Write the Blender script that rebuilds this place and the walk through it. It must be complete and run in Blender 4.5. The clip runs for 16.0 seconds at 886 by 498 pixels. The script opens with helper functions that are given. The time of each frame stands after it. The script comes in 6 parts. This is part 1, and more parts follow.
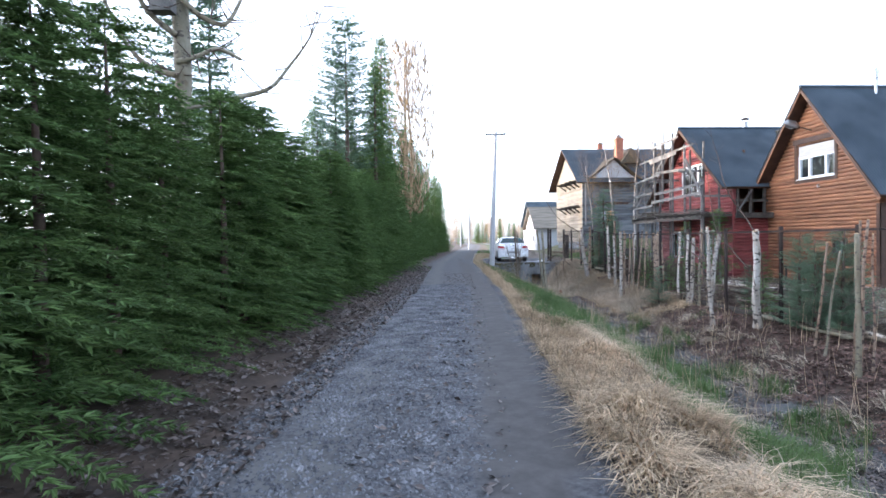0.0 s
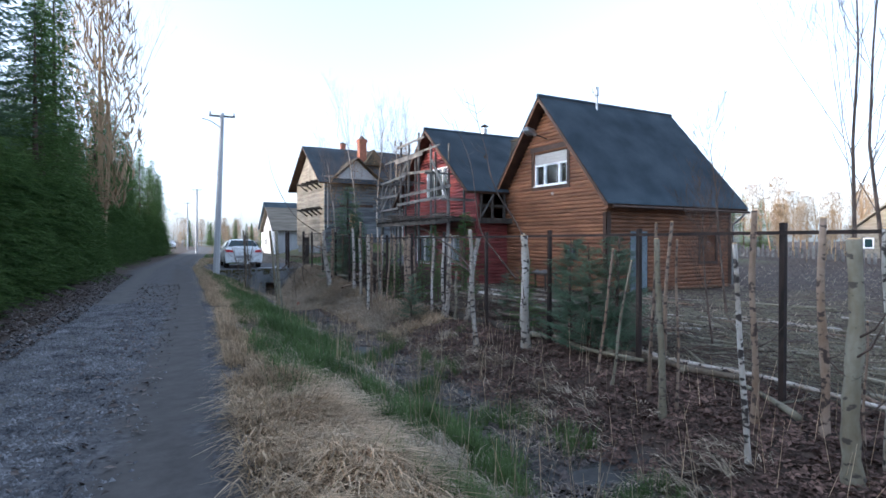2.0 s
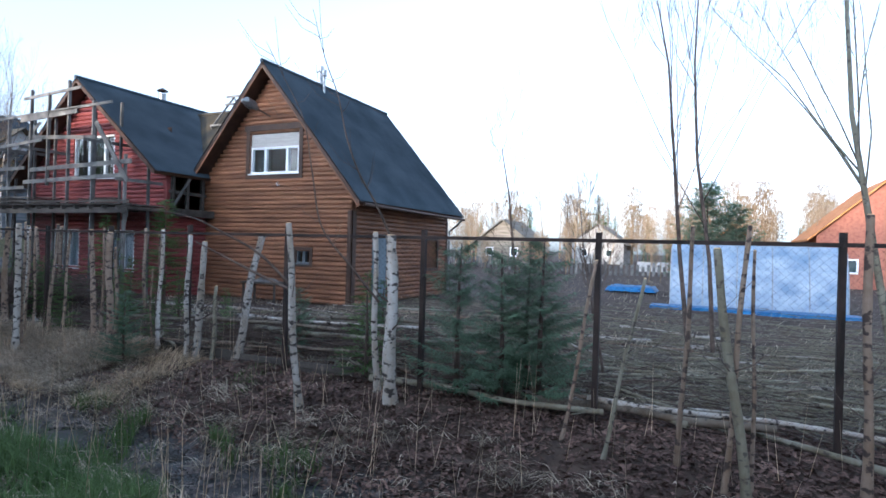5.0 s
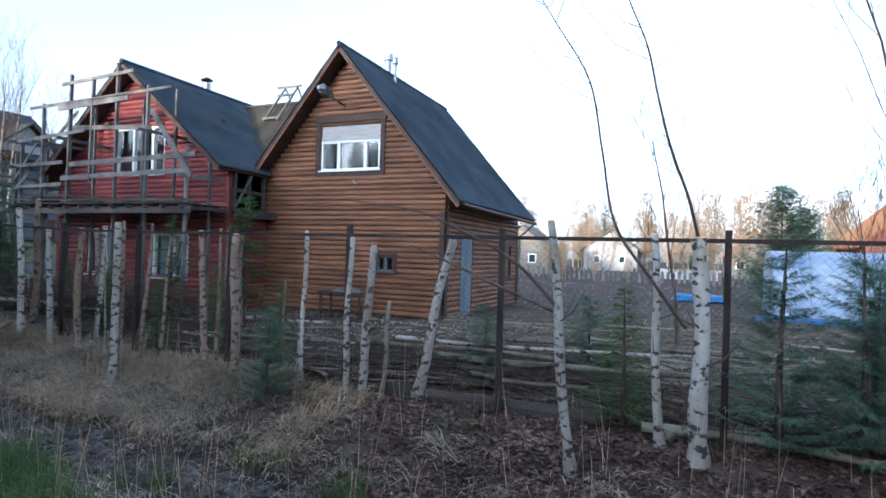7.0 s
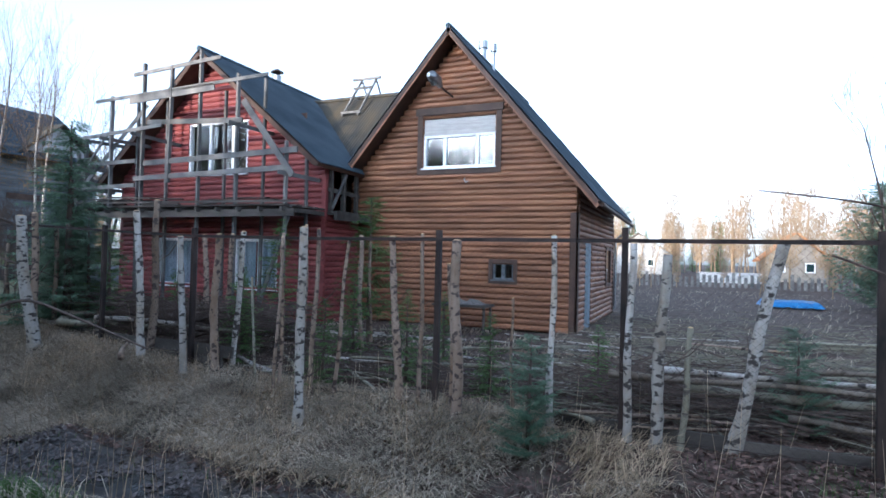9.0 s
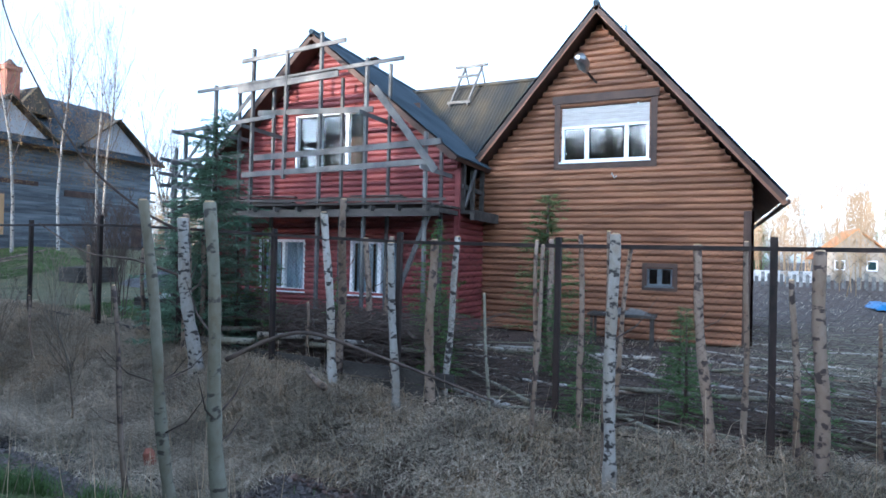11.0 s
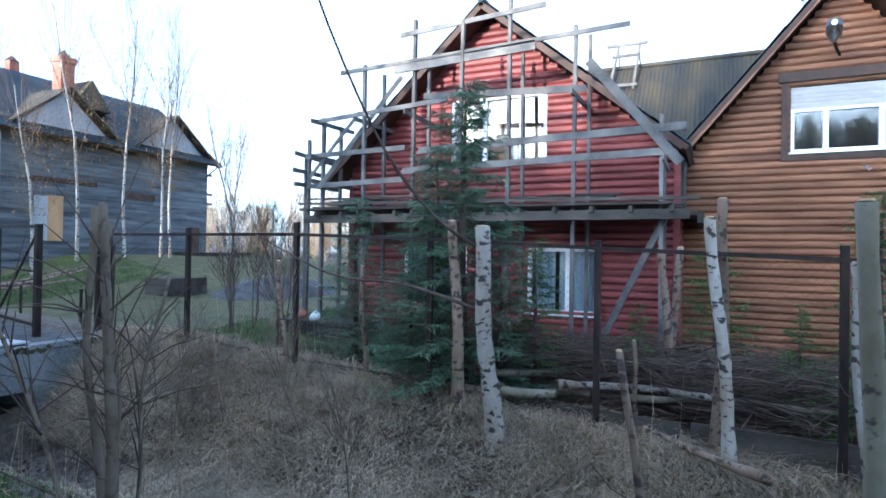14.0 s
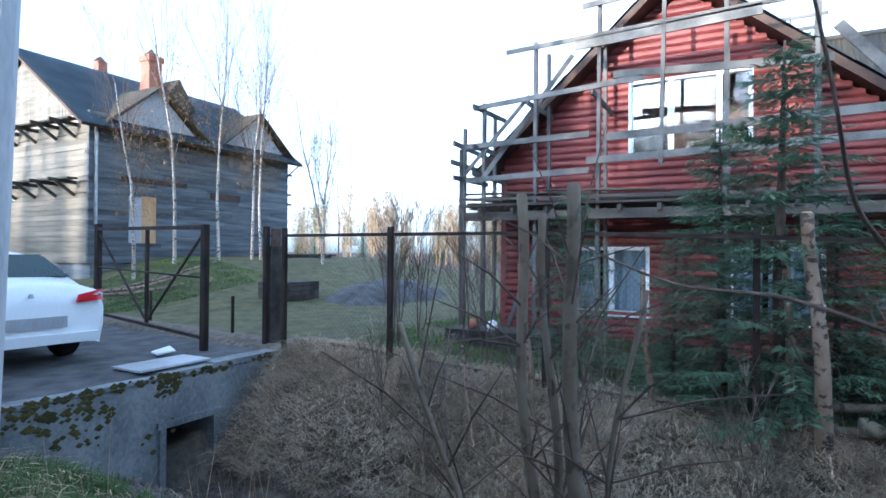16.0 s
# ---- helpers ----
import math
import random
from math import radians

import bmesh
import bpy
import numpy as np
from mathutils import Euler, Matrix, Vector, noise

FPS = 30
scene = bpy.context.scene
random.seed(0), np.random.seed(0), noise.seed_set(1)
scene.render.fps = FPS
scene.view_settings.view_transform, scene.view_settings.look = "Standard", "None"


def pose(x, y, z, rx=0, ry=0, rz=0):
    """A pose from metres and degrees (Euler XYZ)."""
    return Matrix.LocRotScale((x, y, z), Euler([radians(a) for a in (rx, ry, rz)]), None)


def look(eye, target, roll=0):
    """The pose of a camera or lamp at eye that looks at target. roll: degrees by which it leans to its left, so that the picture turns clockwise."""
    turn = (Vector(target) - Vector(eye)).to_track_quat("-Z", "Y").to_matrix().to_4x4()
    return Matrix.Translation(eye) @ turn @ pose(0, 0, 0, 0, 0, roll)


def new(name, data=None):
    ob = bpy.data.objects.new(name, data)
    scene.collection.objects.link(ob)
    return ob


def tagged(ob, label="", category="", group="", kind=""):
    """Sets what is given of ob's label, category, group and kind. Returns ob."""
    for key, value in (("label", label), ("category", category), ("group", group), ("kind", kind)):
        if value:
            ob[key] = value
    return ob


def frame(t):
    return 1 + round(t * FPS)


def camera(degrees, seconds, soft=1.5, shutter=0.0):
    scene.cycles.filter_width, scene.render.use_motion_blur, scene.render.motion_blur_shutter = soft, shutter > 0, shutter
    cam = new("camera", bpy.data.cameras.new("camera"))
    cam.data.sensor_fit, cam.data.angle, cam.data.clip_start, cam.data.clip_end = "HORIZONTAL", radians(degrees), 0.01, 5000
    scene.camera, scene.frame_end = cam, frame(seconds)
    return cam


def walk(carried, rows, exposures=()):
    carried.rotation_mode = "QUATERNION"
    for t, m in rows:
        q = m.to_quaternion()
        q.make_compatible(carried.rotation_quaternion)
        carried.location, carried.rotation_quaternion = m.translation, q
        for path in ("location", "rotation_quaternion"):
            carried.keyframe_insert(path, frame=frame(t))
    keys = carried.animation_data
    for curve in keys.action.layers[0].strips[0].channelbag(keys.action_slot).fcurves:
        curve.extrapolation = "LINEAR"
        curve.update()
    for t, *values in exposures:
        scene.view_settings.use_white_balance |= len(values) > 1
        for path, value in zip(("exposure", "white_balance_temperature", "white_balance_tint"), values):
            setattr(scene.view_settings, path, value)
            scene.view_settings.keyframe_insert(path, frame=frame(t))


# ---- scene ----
cam = camera(75.3, 16.0, soft=1.6)
PATH = [
    (0, (-0.85, -3.373, 1.385), (-0.734, -1.377, 1.351), -0.8),
    (0.5, (-0.486, -2.673, 1.371), (-0.07, -0.717, 1.336), -0.7),
    (1, (-0.286, -1.854, 1.337), (0.294, 0.06, 1.301), -0.3),
    (1.5, (-0.011, -0.991, 1.359), (0.761, 0.854, 1.328), -0.1),
    (2, (0.129, -0.119, 1.355), (1.089, 1.635, 1.328), 0.0),
    (2.5, (0.291, 0.689, 1.347), (1.419, 2.34, 1.324), 0.2),
    (3, (0.366, 1.461, 1.338), (1.691, 2.959, 1.315), 0.4),
    (3.5, (0.335, 2.238, 1.335), (1.896, 3.487, 1.316), 0.9),
    (3.7, (0.26, 2.554, 1.32), (1.894, 3.706, 1.305), 0.8),
    (5.8, (0.561, 6.214, 1.314), (2.385, 7.033, 1.316), 1.9),
    (6, (0.621, 6.563, 1.307), (2.446, 7.38, 1.313), 1.9),
    (6.5, (0.742, 7.458, 1.275), (2.574, 8.261, 1.29), 1.9),
    (7, (0.768, 8.374, 1.236), (2.602, 9.173, 1.257), 1.8),
    (7.5, (0.97, 9.25, 1.217), (2.8, 10.054, 1.241), 1.6),
    (8, (1.017, 10.085, 1.242), (2.849, 10.888, 1.268), 1.6),
    (8.5, (1.079, 10.939, 1.227), (2.912, 11.738, 1.258), 1.4),
    (9, (1.073, 11.796, 1.232), (2.908, 12.59, 1.265), 1.4),
    (9.2, (1.062, 12.148, 1.226), (2.901, 12.934, 1.26), 1.3),
    (11.3, (1.162, 15.489, 1.396), (2.974, 16.335, 1.408), 1.2),
    (11.5, (1.208, 15.802, 1.44), (3.017, 16.655, 1.449), 1.1),
    (12, (1.222, 16.512, 1.449), (3.029, 17.369, 1.463), 1.0),
    (12.5, (1.321, 17.257, 1.425), (3.128, 18.114, 1.442), 0.9),
    (13, (1.358, 17.975, 1.422), (3.165, 18.83, 1.44), 0.9),
    (13.5, (1.463, 18.715, 1.436), (3.276, 19.559, 1.454), 0.8),
    (14, (1.53, 19.446, 1.47), (3.343, 20.292, 1.487), 0.9),
    (14.5, (1.622, 20.2, 1.484), (3.434, 21.046, 1.497), 0.7),
    (15, (1.618, 20.965, 1.473), (3.428, 21.816, 1.491), 0.8),
    (15.5, (1.596, 21.755, 1.437), (3.398, 22.623, 1.457), 0.7),
    (16, (1.522, 22.402, 1.464), (3.28, 23.354, 1.479), 0.5),
]
EXPOSURES = [(0.0, 2.55, 5500, 13), (0.5, 2.1, 5250, 12), (1.0, 1.85, 5200, 11), (2.5, 1.55, 5150, 10), (7.0, 1.6, 4950, 8), (9.0, 1.75, 4900, 8), (12.0, 2.1, 4650, 5), (16.0, 2.15, 4650, 5)]
walk(cam, [(t, look(eye, target, roll)) for t, eye, target, roll in PATH], EXPOSURES)

# ---- world and sun ----
SUN_AZ, SUN_EL = radians(76), radians(8.0)      # azimuth from +y towards -x
world = bpy.data.worlds.new("evening_sky")
scene.world = world
world.use_nodes = True
wn = world.node_tree
sky = wn.nodes.new("ShaderNodeTexSky")
sky.sky_type, sky.sun_disc = "NISHITA", False
sky.sun_elevation, sky.sun_rotation = radians(14.0), -SUN_AZ
sky.air_density, sky.dust_density, sky.ozone_density = 1.0, 2.0, 1.0
haze = wn.nodes.new("ShaderNodeHueSaturation")
haze.inputs["Saturation"].default_value, haze.inputs["Value"].default_value = 0.32, 1.08
wn.links.new(sky.outputs["Color"], haze.inputs["Color"])
wn.links.new(haze.outputs["Color"], wn.nodes["Background"].inputs["Color"])
wn.nodes["Background"].inputs["Strength"].default_value = 0.15
sun_data = bpy.data.lights.new("sun", "SUN")
sun_data.energy, sun_data.angle, sun_data.color = 2.4, radians(0.6), (1.0, 0.72, 0.45)
sun = new("sun", sun_data)
sun_dir = Vector((-math.sin(SUN_AZ) * math.cos(SUN_EL), math.cos(SUN_AZ) * math.cos(SUN_EL), math.sin(SUN_EL)))
sun.matrix_world = look((0, 0, 60), Vector((0, 0, 60)) - sun_dir)

# ---- mesh helpers ----
def flow(pts, radii, n=5):
    """A smooth line through pts, with radii to suit."""
    p = [Vector(q) for q in pts]
    out, rad = [], []
    for i in range(len(p) - 1):
        a, b, c, d = p[max(i - 1, 0)], p[i], p[i + 1], p[min(i + 2, len(p) - 1)]
        for k in range(n):
            t = k / n
            out.append(0.5 * (2 * b + (c - a) * t + (2 * a - 5 * b + 4 * c - d) * t * t + (3 * b - a - 3 * c + d) * t ** 3))
            rad.append(radii[i] + (radii[i + 1] - radii[i]) * t)
    return out + [p[-1]], rad + [radii[len(p) - 1]]


class Build:
    """Vertices and faces of one mesh."""
    def __init__(self):
        self.v, self.f = [], []

    def add(self, v, f):
        n = len(self.v)
        self.v.extend(v)
        self.f.extend([tuple(i + n for i in q) for q in f])
        return self

    def box(self, x0, y0, z0, x1, y1, z1):
        v = [(x, y, z) for z in (z0, z1) for y in (y0, y1) for x in (x0, x1)]
        return self.add(v, [(0, 2, 3, 1), (4, 5, 7, 6), (0, 1, 5, 4), (2, 6, 7, 3), (0, 4, 6, 2), (1, 3, 7, 5)])

    def beam(self, a, b, w, d, roll=0.0):
        """A plank from a to b, w wide and d thick."""
        a, b = Vector(a), Vector(b)
        f = (b - a).normalized()
        side = f.cross(Vector((0, 0, 1)))
        side = side.normalized() if side.length > 0.05 else Vector((0, 1, 0))
        side = (Matrix.Rotation(roll, 3, f) @ side).normalized()
        up = side.cross(f).normalized()
        v = [tuple(p + side * sx * d / 2 + up * sz * w / 2) for p in (a, b) for sz in (-1, 1) for sx in (-1, 1)]
        return self.add(v, [(0, 1, 3, 2), (4, 6, 7, 5), (0, 4, 5, 1), (2, 3, 7, 6), (0, 2, 6, 4), (1, 5, 7, 3)])

    def tube(self, pts, radii, n=7, cap=True):
        pts = [Vector(p) for p in pts]
        v, f = [], []
        for i, p in enumerate(pts):
            d = (pts[min(i + 1, len(pts) - 1)] - pts[max(i - 1, 0)]).normalized()
            a = d.cross(Vector((0.31, 0.95, 0.11)))
            a = a.normalized() if a.length > 1e-3 else Vector((1, 0, 0))
            b = d.cross(a)
            for k in range(n):
                w = 2 * math.pi * k / n
                v.append(tuple(p + (a * math.cos(w) + b * math.sin(w)) * radii[i]))
        for i in range(len(pts) - 1):
            for k in range(n):
                f.append((i * n + k, i * n + (k + 1) % n, (i + 1) * n + (k + 1) % n, (i + 1) * n + k))
        if cap:
            f.append(tuple(range(n - 1, -1, -1)))
            f.append(tuple(range((len(pts) - 1) * n, len(pts) * n)))
        return self.add(v, f)

    def poly(self, pts, thick):
        """A flat plate through pts, thickened along thick."""
        n, t = len(pts), Vector(thick)
        v = [tuple(p) for p in pts] + [tuple(Vector(p) + t) for p in pts]
        f = [tuple(range(n)), tuple(range(2 * n - 1, n - 1, -1))]
        f += [(i, i + n, (i + 1) % n + n, (i + 1) % n) for i in range(n)]
        return self.add(v, f)

    def mesh(self, name, smooth=False):
        me = bpy.data.meshes.new(name)
        me.from_pydata(self.v, [], self.f)
        if smooth:
            me.shade_smooth()
        me.update()
        return me


def thing(name, label, category, at=(0, 0, 0), group="", kind=""):
    ob = new(name)
    ob.empty_display_size = 0.2
    ob.location = at
    return tagged(ob, label, category, group, kind)


def part(name, b, material, parent=None, label="", smooth=False, at=None):
    """One mesh object under a thing or a part."""
    me = b if isinstance(b, bpy.types.Mesh) else b.mesh(name, smooth)
    if material and not me.materials:
        me.materials.append(material)
    ob = new(name, me)
    if parent:
        ob.parent = parent
    if at:
        ob.location = at
    if label:
        ob["label"] = label
    return ob


def solo(name, b, material, label, category, group="", kind="", smooth=False):
    return tagged(part(name, b, material, None, "", smooth), label, category, group, kind)


def tidy(me):
    """Outward normals."""
    bm = bmesh.new()
    bm.from_mesh(me)
    bmesh.ops.recalc_face_normals(bm, faces=bm.faces)
    bm.to_mesh(me)
    bm.free()
    return me


# ---- materials ----
def surface(name, low, high, size=4.0, stretch=(1, 1, 1), rough=0.8, bump=0.3, metal=0.0, piece=0.12, fine=30.0, spec=0.3):
    """Two scales of noise between two colours, with relief and a shift from piece to piece."""
    m = bpy.data.materials.new(name)
    m.use_nodes = True
    t = m.node_tree
    N, L = t.nodes, t.links
    bsdf = N["Principled BSDF"]
    geo = N.new("ShaderNodeNewGeometry")
    mp = N.new("ShaderNodeMapping")
    mp.inputs["Scale"].default_value = stretch
    L.new(geo.outputs["Position"], mp.inputs["Vector"])
    n1 = N.new("ShaderNodeTexNoise")
    n1.inputs["Scale"].default_value, n1.inputs["Detail"].default_value = size, 6
    n2 = N.new("ShaderNodeTexNoise")
    n2.inputs["Scale"].default_value, n2.inputs["Detail"].default_value = fine, 4
    L.new(mp.outputs["Vector"], n1.inputs["Vector"])
    L.new(mp.outputs["Vector"], n2.inputs["Vector"])
    mix = N.new("ShaderNodeMath")
    mix.operation = "MULTIPLY_ADD"
    L.new(n2.outputs["Fac"], mix.inputs[0])
    mix.inputs[1].default_value = 0.45
    L.new(n1.outputs["Fac"], mix.inputs[2])
    ramp = N.new("ShaderNodeValToRGB")
    ramp.color_ramp.elements[0].position, ramp.color_ramp.elements[1].position = 0.52, 0.92
    ramp.color_ramp.elements[0].color, ramp.color_ramp.elements[1].color = (*low, 1), (*high, 1)
    L.new(mix.outputs[0], ramp.inputs["Fac"])
    info = N.new("ShaderNodeObjectInfo")
    hsv = N.new("ShaderNodeHueSaturation")
    rng = N.new("ShaderNodeMapRange")
    rng.inputs["To Min"].default_value, rng.inputs["To Max"].default_value = 1 - piece, 1 + piece
    L.new(info.outputs["Random"], rng.inputs["Value"])
    L.new(rng.outputs["Result"], hsv.inputs["Value"])
    L.new(ramp.outputs["Color"], hsv.inputs["Color"])
    L.new(hsv.outputs["Color"], bsdf.inputs["Base Color"])
    rr = N.new("ShaderNodeMapRange")
    rr.inputs["To Min"].default_value, rr.inputs["To Max"].default_value = max(0.02, rough - 0.12), min(1, rough + 0.1)
    L.new(n2.outputs["Fac"], rr.inputs["Value"])
    L.new(rr.outputs["Result"], bsdf.inputs["Roughness"])
    bsdf.inputs["Metallic"].default_value = metal
    bsdf.inputs["Specular IOR Level"].default_value = spec
    if bump:
        bp = N.new("ShaderNodeBump")
        bp.inputs["Strength"].default_value, bp.inputs["Distance"].default_value = bump, 0.01
        L.new(mix.outputs[0], bp.inputs["Height"])
        L.new(bp.outputs["Normal"], bsdf.inputs["Normal"])
    return m


def islands(m, amount=0.35):
    """Lets each loose piece of a joined mesh differ in value."""
    t = m.node_tree
    geo = t.nodes.new("ShaderNodeNewGeometry")
    rng = [n for n in t.nodes if n.bl_idname == "ShaderNodeMapRange"][0]
    rng.inputs["To Min"].default_value, rng.inputs["To Max"].default_value = 1 - amount, 1 + amount
    t.links.new(geo.outputs["Random Per Island"], rng.inputs["Value"])
    return m


def thin(m, share=0.4):
    """Leaves and needles let part of the light through."""
    t = m.node_tree
    hsv = [n for n in t.nodes if n.bl_idname == "ShaderNodeHueSaturation"][0]
    tl, mx = t.nodes.new("ShaderNodeBsdfTranslucent"), t.nodes.new("ShaderNodeMixShader")
    t.links.new(hsv.outputs["Color"], tl.inputs["Color"])
    mx.inputs["Fac"].default_value = share
    t.links.new(t.nodes["Principled BSDF"].outputs["BSDF"], mx.inputs[1])
    t.links.new(tl.outputs["BSDF"], mx.inputs[2])
    t.links.new(mx.outputs["Shader"], t.nodes["Material Output"].inputs["Surface"])
    return m


M_BROWN = surface("brown_stained_log", (0.122, 0.054, 0.028), (0.255, 0.12, 0.062), 1.6, (1, 0.6, 3), 0.55, 0.25, piece=0.14, fine=40)
M_RED = surface("red_painted_log", (0.145, 0.033, 0.034), (0.26, 0.072, 0.068), 1.6, (1, 0.6, 3), 0.5, 0.2, piece=0.12, fine=40)
M_ROOF = surface("blue_grey_bitumen_sheet", (0.022, 0.036, 0.05), (0.06, 0.08, 0.10), 0.9, (1, 1, 1), 0.75, 0.25, piece=0.05)
M_RUST = surface("rust_stained_sheet", (0.018, 0.023, 0.028), (0.08, 0.064, 0.038), 0.6, (1, 3.0, 0.5), 0.7, 0.25, piece=0.05)
# real brown trim; also colours in the shade behind windows and porch
M_DARK = surface("dark_brown_trim_and_shade", (0.035, 0.02, 0.014), (0.08, 0.045, 0.03), 3, (1, 1, 1), 0.6, 0.2)
M_PVC = surface("white_plastic_frame", (0.72, 0.74, 0.76), (0.84, 0.85, 0.86), 2, (1, 1, 1), 0.35, 0.02, piece=0.02)
M_SHUT = surface("cream_roller_shutter", (0.36, 0.34, 0.32), (0.46, 0.44, 0.42), 3, (1, 1, 6), 0.5, 0.05, piece=0.04)
M_GREYWOOD = surface("weathered_grey_plank", (0.065, 0.067, 0.068), (0.20, 0.19, 0.178), 2.2, (1, 1, 1), 0.85, 0.35, piece=0.25, fine=60)
# same timber in two tones: shade coloured in as blue-grey, sun as tan
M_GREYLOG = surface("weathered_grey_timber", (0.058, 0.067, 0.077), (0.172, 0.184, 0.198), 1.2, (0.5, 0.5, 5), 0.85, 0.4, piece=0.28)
M_TANLOG = surface("sunlit_tan_timber", (0.14, 0.125, 0.10), (0.27, 0.24, 0.195), 1.2, (0.5, 0.5, 5), 0.85, 0.4, piece=0.2)
M_OLDPLANK = surface("rotten_dark_plank", (0.028, 0.025, 0.023), (0.095, 0.083, 0.071), 2, (2, 0.5, 2), 0.9, 0.4, piece=0.25)
M_STEEL = surface("rusty_dark_steel", (0.012, 0.010, 0.010), (0.05, 0.034, 0.028), 6, (1, 1, 0.4), 0.75, 0.2, metal=0.2, piece=0.1)
M_BRICK = surface("orange_brick", (0.26, 0.10, 0.07), (0.38, 0.16, 0.105), 6, (1, 1, 1), 0.85, 0.4, piece=0.1)
M_CONC = surface("stained_concrete", (0.08, 0.09, 0.10), (0.29, 0.305, 0.315), 1.1, (1, 1, 0.7), 0.9, 0.5, piece=0.03)
M_MOSS = surface("moss", (0.03, 0.035, 0.012), (0.09, 0.075, 0.025), 5, (1, 1, 1), 1.0, 0.6)
M_ASPH = surface("packed_dark_gravel", (0.05, 0.05, 0.052), (0.13, 0.13, 0.135), 3, (1, 1, 1), 0.95, 0.5)
M_ZINC = surface("galvanised_pipe", (0.22, 0.23, 0.24), (0.40, 0.41, 0.42), 4, (1, 1, 1), 0.35, 0.05, metal=0.9)
M_CARPAINT = surface("white_car_paint", (0.70, 0.73, 0.75), (0.78, 0.80, 0.82), 1, (1, 1, 1), 0.25, 0.0, spec=0.5)
M_TYRE = surface("black_rubber", (0.012, 0.012, 0.012), (0.03, 0.03, 0.03), 8, (1, 1, 1), 0.9, 0.2)
M_REDLAMP = surface("red_lens", (0.4, 0.01, 0.015), (0.55, 0.02, 0.03), 8, (1, 1, 1), 0.2, 0.0, spec=0.5)
M_POLE = surface("pale_concrete_pole", (0.30, 0.31, 0.33), (0.47, 0.48, 0.5), 1.5, (1, 1, 0.25), 0.85, 0.3)
M_FILM = surface("translucent_film", (0.16, 0.25, 0.38), (0.40, 0.47, 0.56), 1.6, (0.6, 1, 1.6), 0.35, 0.55, spec=0.5)
M_BLUE = surface("blue_tarpaulin", (0.02, 0.10, 0.26), (0.05, 0.19, 0.42), 5, (1, 1, 1), 0.5, 0.4)
M_CREAM = surface("cream_render", (0.2, 0.175, 0.145), (0.3, 0.27, 0.225), 2, (1, 1, 1), 0.9, 0.2)
M_PALE = surface("pale_limewash", (0.3, 0.29, 0.27), (0.42, 0.405, 0.38), 2, (1, 1, 1), 0.85, 0.1)
M_DOOR = surface("blue_grey_door_paint", (0.11, 0.145, 0.175), (0.19, 0.235, 0.27), 2, (1, 1, 0.4), 0.6, 0.1)
M_ORANGE = surface("orange_roof", (0.35, 0.14, 0.04), (0.5, 0.22, 0.08), 2, (1, 1, 1), 0.8, 0.2)
# pale curtain; its blue paints in the sky mirrored by the panes
M_CLOTH = surface("sky_tinted_curtain", (0.26, 0.33, 0.42), (0.46, 0.53, 0.60), 1.5, (1, 8, 0.4), 0.9, 0.2)
M_PALEPLY = surface("raw_plywood", (0.42, 0.25, 0.12), (0.56, 0.36, 0.19), 2, (1, 1, 0.4), 0.8, 0.15)


def glass_material(name, tint, rough=0.03):
    m = bpy.data.materials.new(name)
    m.use_nodes = True
    b = m.node_tree.nodes["Principled BSDF"]
    b.inputs["Base Color"].default_value = (*tint, 1)
    b.inputs["Transmission Weight"].default_value = 1.0
    b.inputs["Roughness"].default_value, b.inputs["IOR"].default_value = rough, 1.5
    return m


M_GLASS = glass_material("window_glass", (0.92, 0.96, 0.97))
M_LAMPGLASS = glass_material("frosted_lamp_glass", (0.7, 0.8, 0.78), 0.25)


def bark_material(name, light, dark, scale, cut):
    """Birch bark: pale skin with dark lens-shaped marks lying across the trunk."""
    m = surface(name, (light[0] * 0.62, light[1] * 0.54, light[2] * 0.44), light, 3.2, (1, 1, 0.6), 0.8, 0.6, piece=0.2, fine=24)
    t = m.node_tree
    N, L = t.nodes, t.links
    hsv = [n for n in N if n.bl_idname == "ShaderNodeHueSaturation"][0]
    geo = N.new("ShaderNodeNewGeometry")
    mp = N.new("ShaderNodeMapping")
    mp.inputs["Scale"].default_value = scale
    L.new(geo.outputs["Position"], mp.inputs["Vector"])
    ns = N.new("ShaderNodeTexNoise")
    ns.inputs["Scale"].default_value, ns.inputs["Detail"].default_value = 1.0, 3
    L.new(mp.outputs["Vector"], ns.inputs["Vector"])
    rp = N.new("ShaderNodeValToRGB")
    rp.color_ramp.elements[0].position, rp.color_ramp.elements[1].position = cut, cut + 0.07
    L.new(ns.outputs["Fac"], rp.inputs["Fac"])
    mx = N.new("ShaderNodeMix")
    mx.data_type = "RGBA"
    L.new(rp.outputs["Color"], mx.inputs["Factor"])
    L.new(hsv.outputs["Color"], mx.inputs["A"])
    mx.inputs["B"].default_value = (*dark, 1)
    L.new(mx.outputs["Result"], N["Principled BSDF"].inputs["Base Color"])
    return m


M_BIRCH = bark_material("birch_bark", (0.42, 0.40, 0.375), (0.045, 0.038, 0.034), (10, 10, 17), 0.54)
M_TANBIRCH = bark_material("tan_birch_bark", (0.28, 0.217, 0.17), (0.055, 0.04, 0.034), (11, 11, 15), 0.535)
M_WILLOW = bark_material("willow_bark", (0.21, 0.18, 0.145), (0.08, 0.065, 0.05), (11, 11, 9), 0.56)
M_GREYBARK = bark_material("grey_green_bark", (0.24, 0.23, 0.18), (0.07, 0.06, 0.05), (9, 9, 15), 0.58)
M_TWIG = surface("dark_twig", (0.05, 0.038, 0.032), (0.13, 0.095, 0.075), 6, (1, 1, 1), 0.9, 0.2)
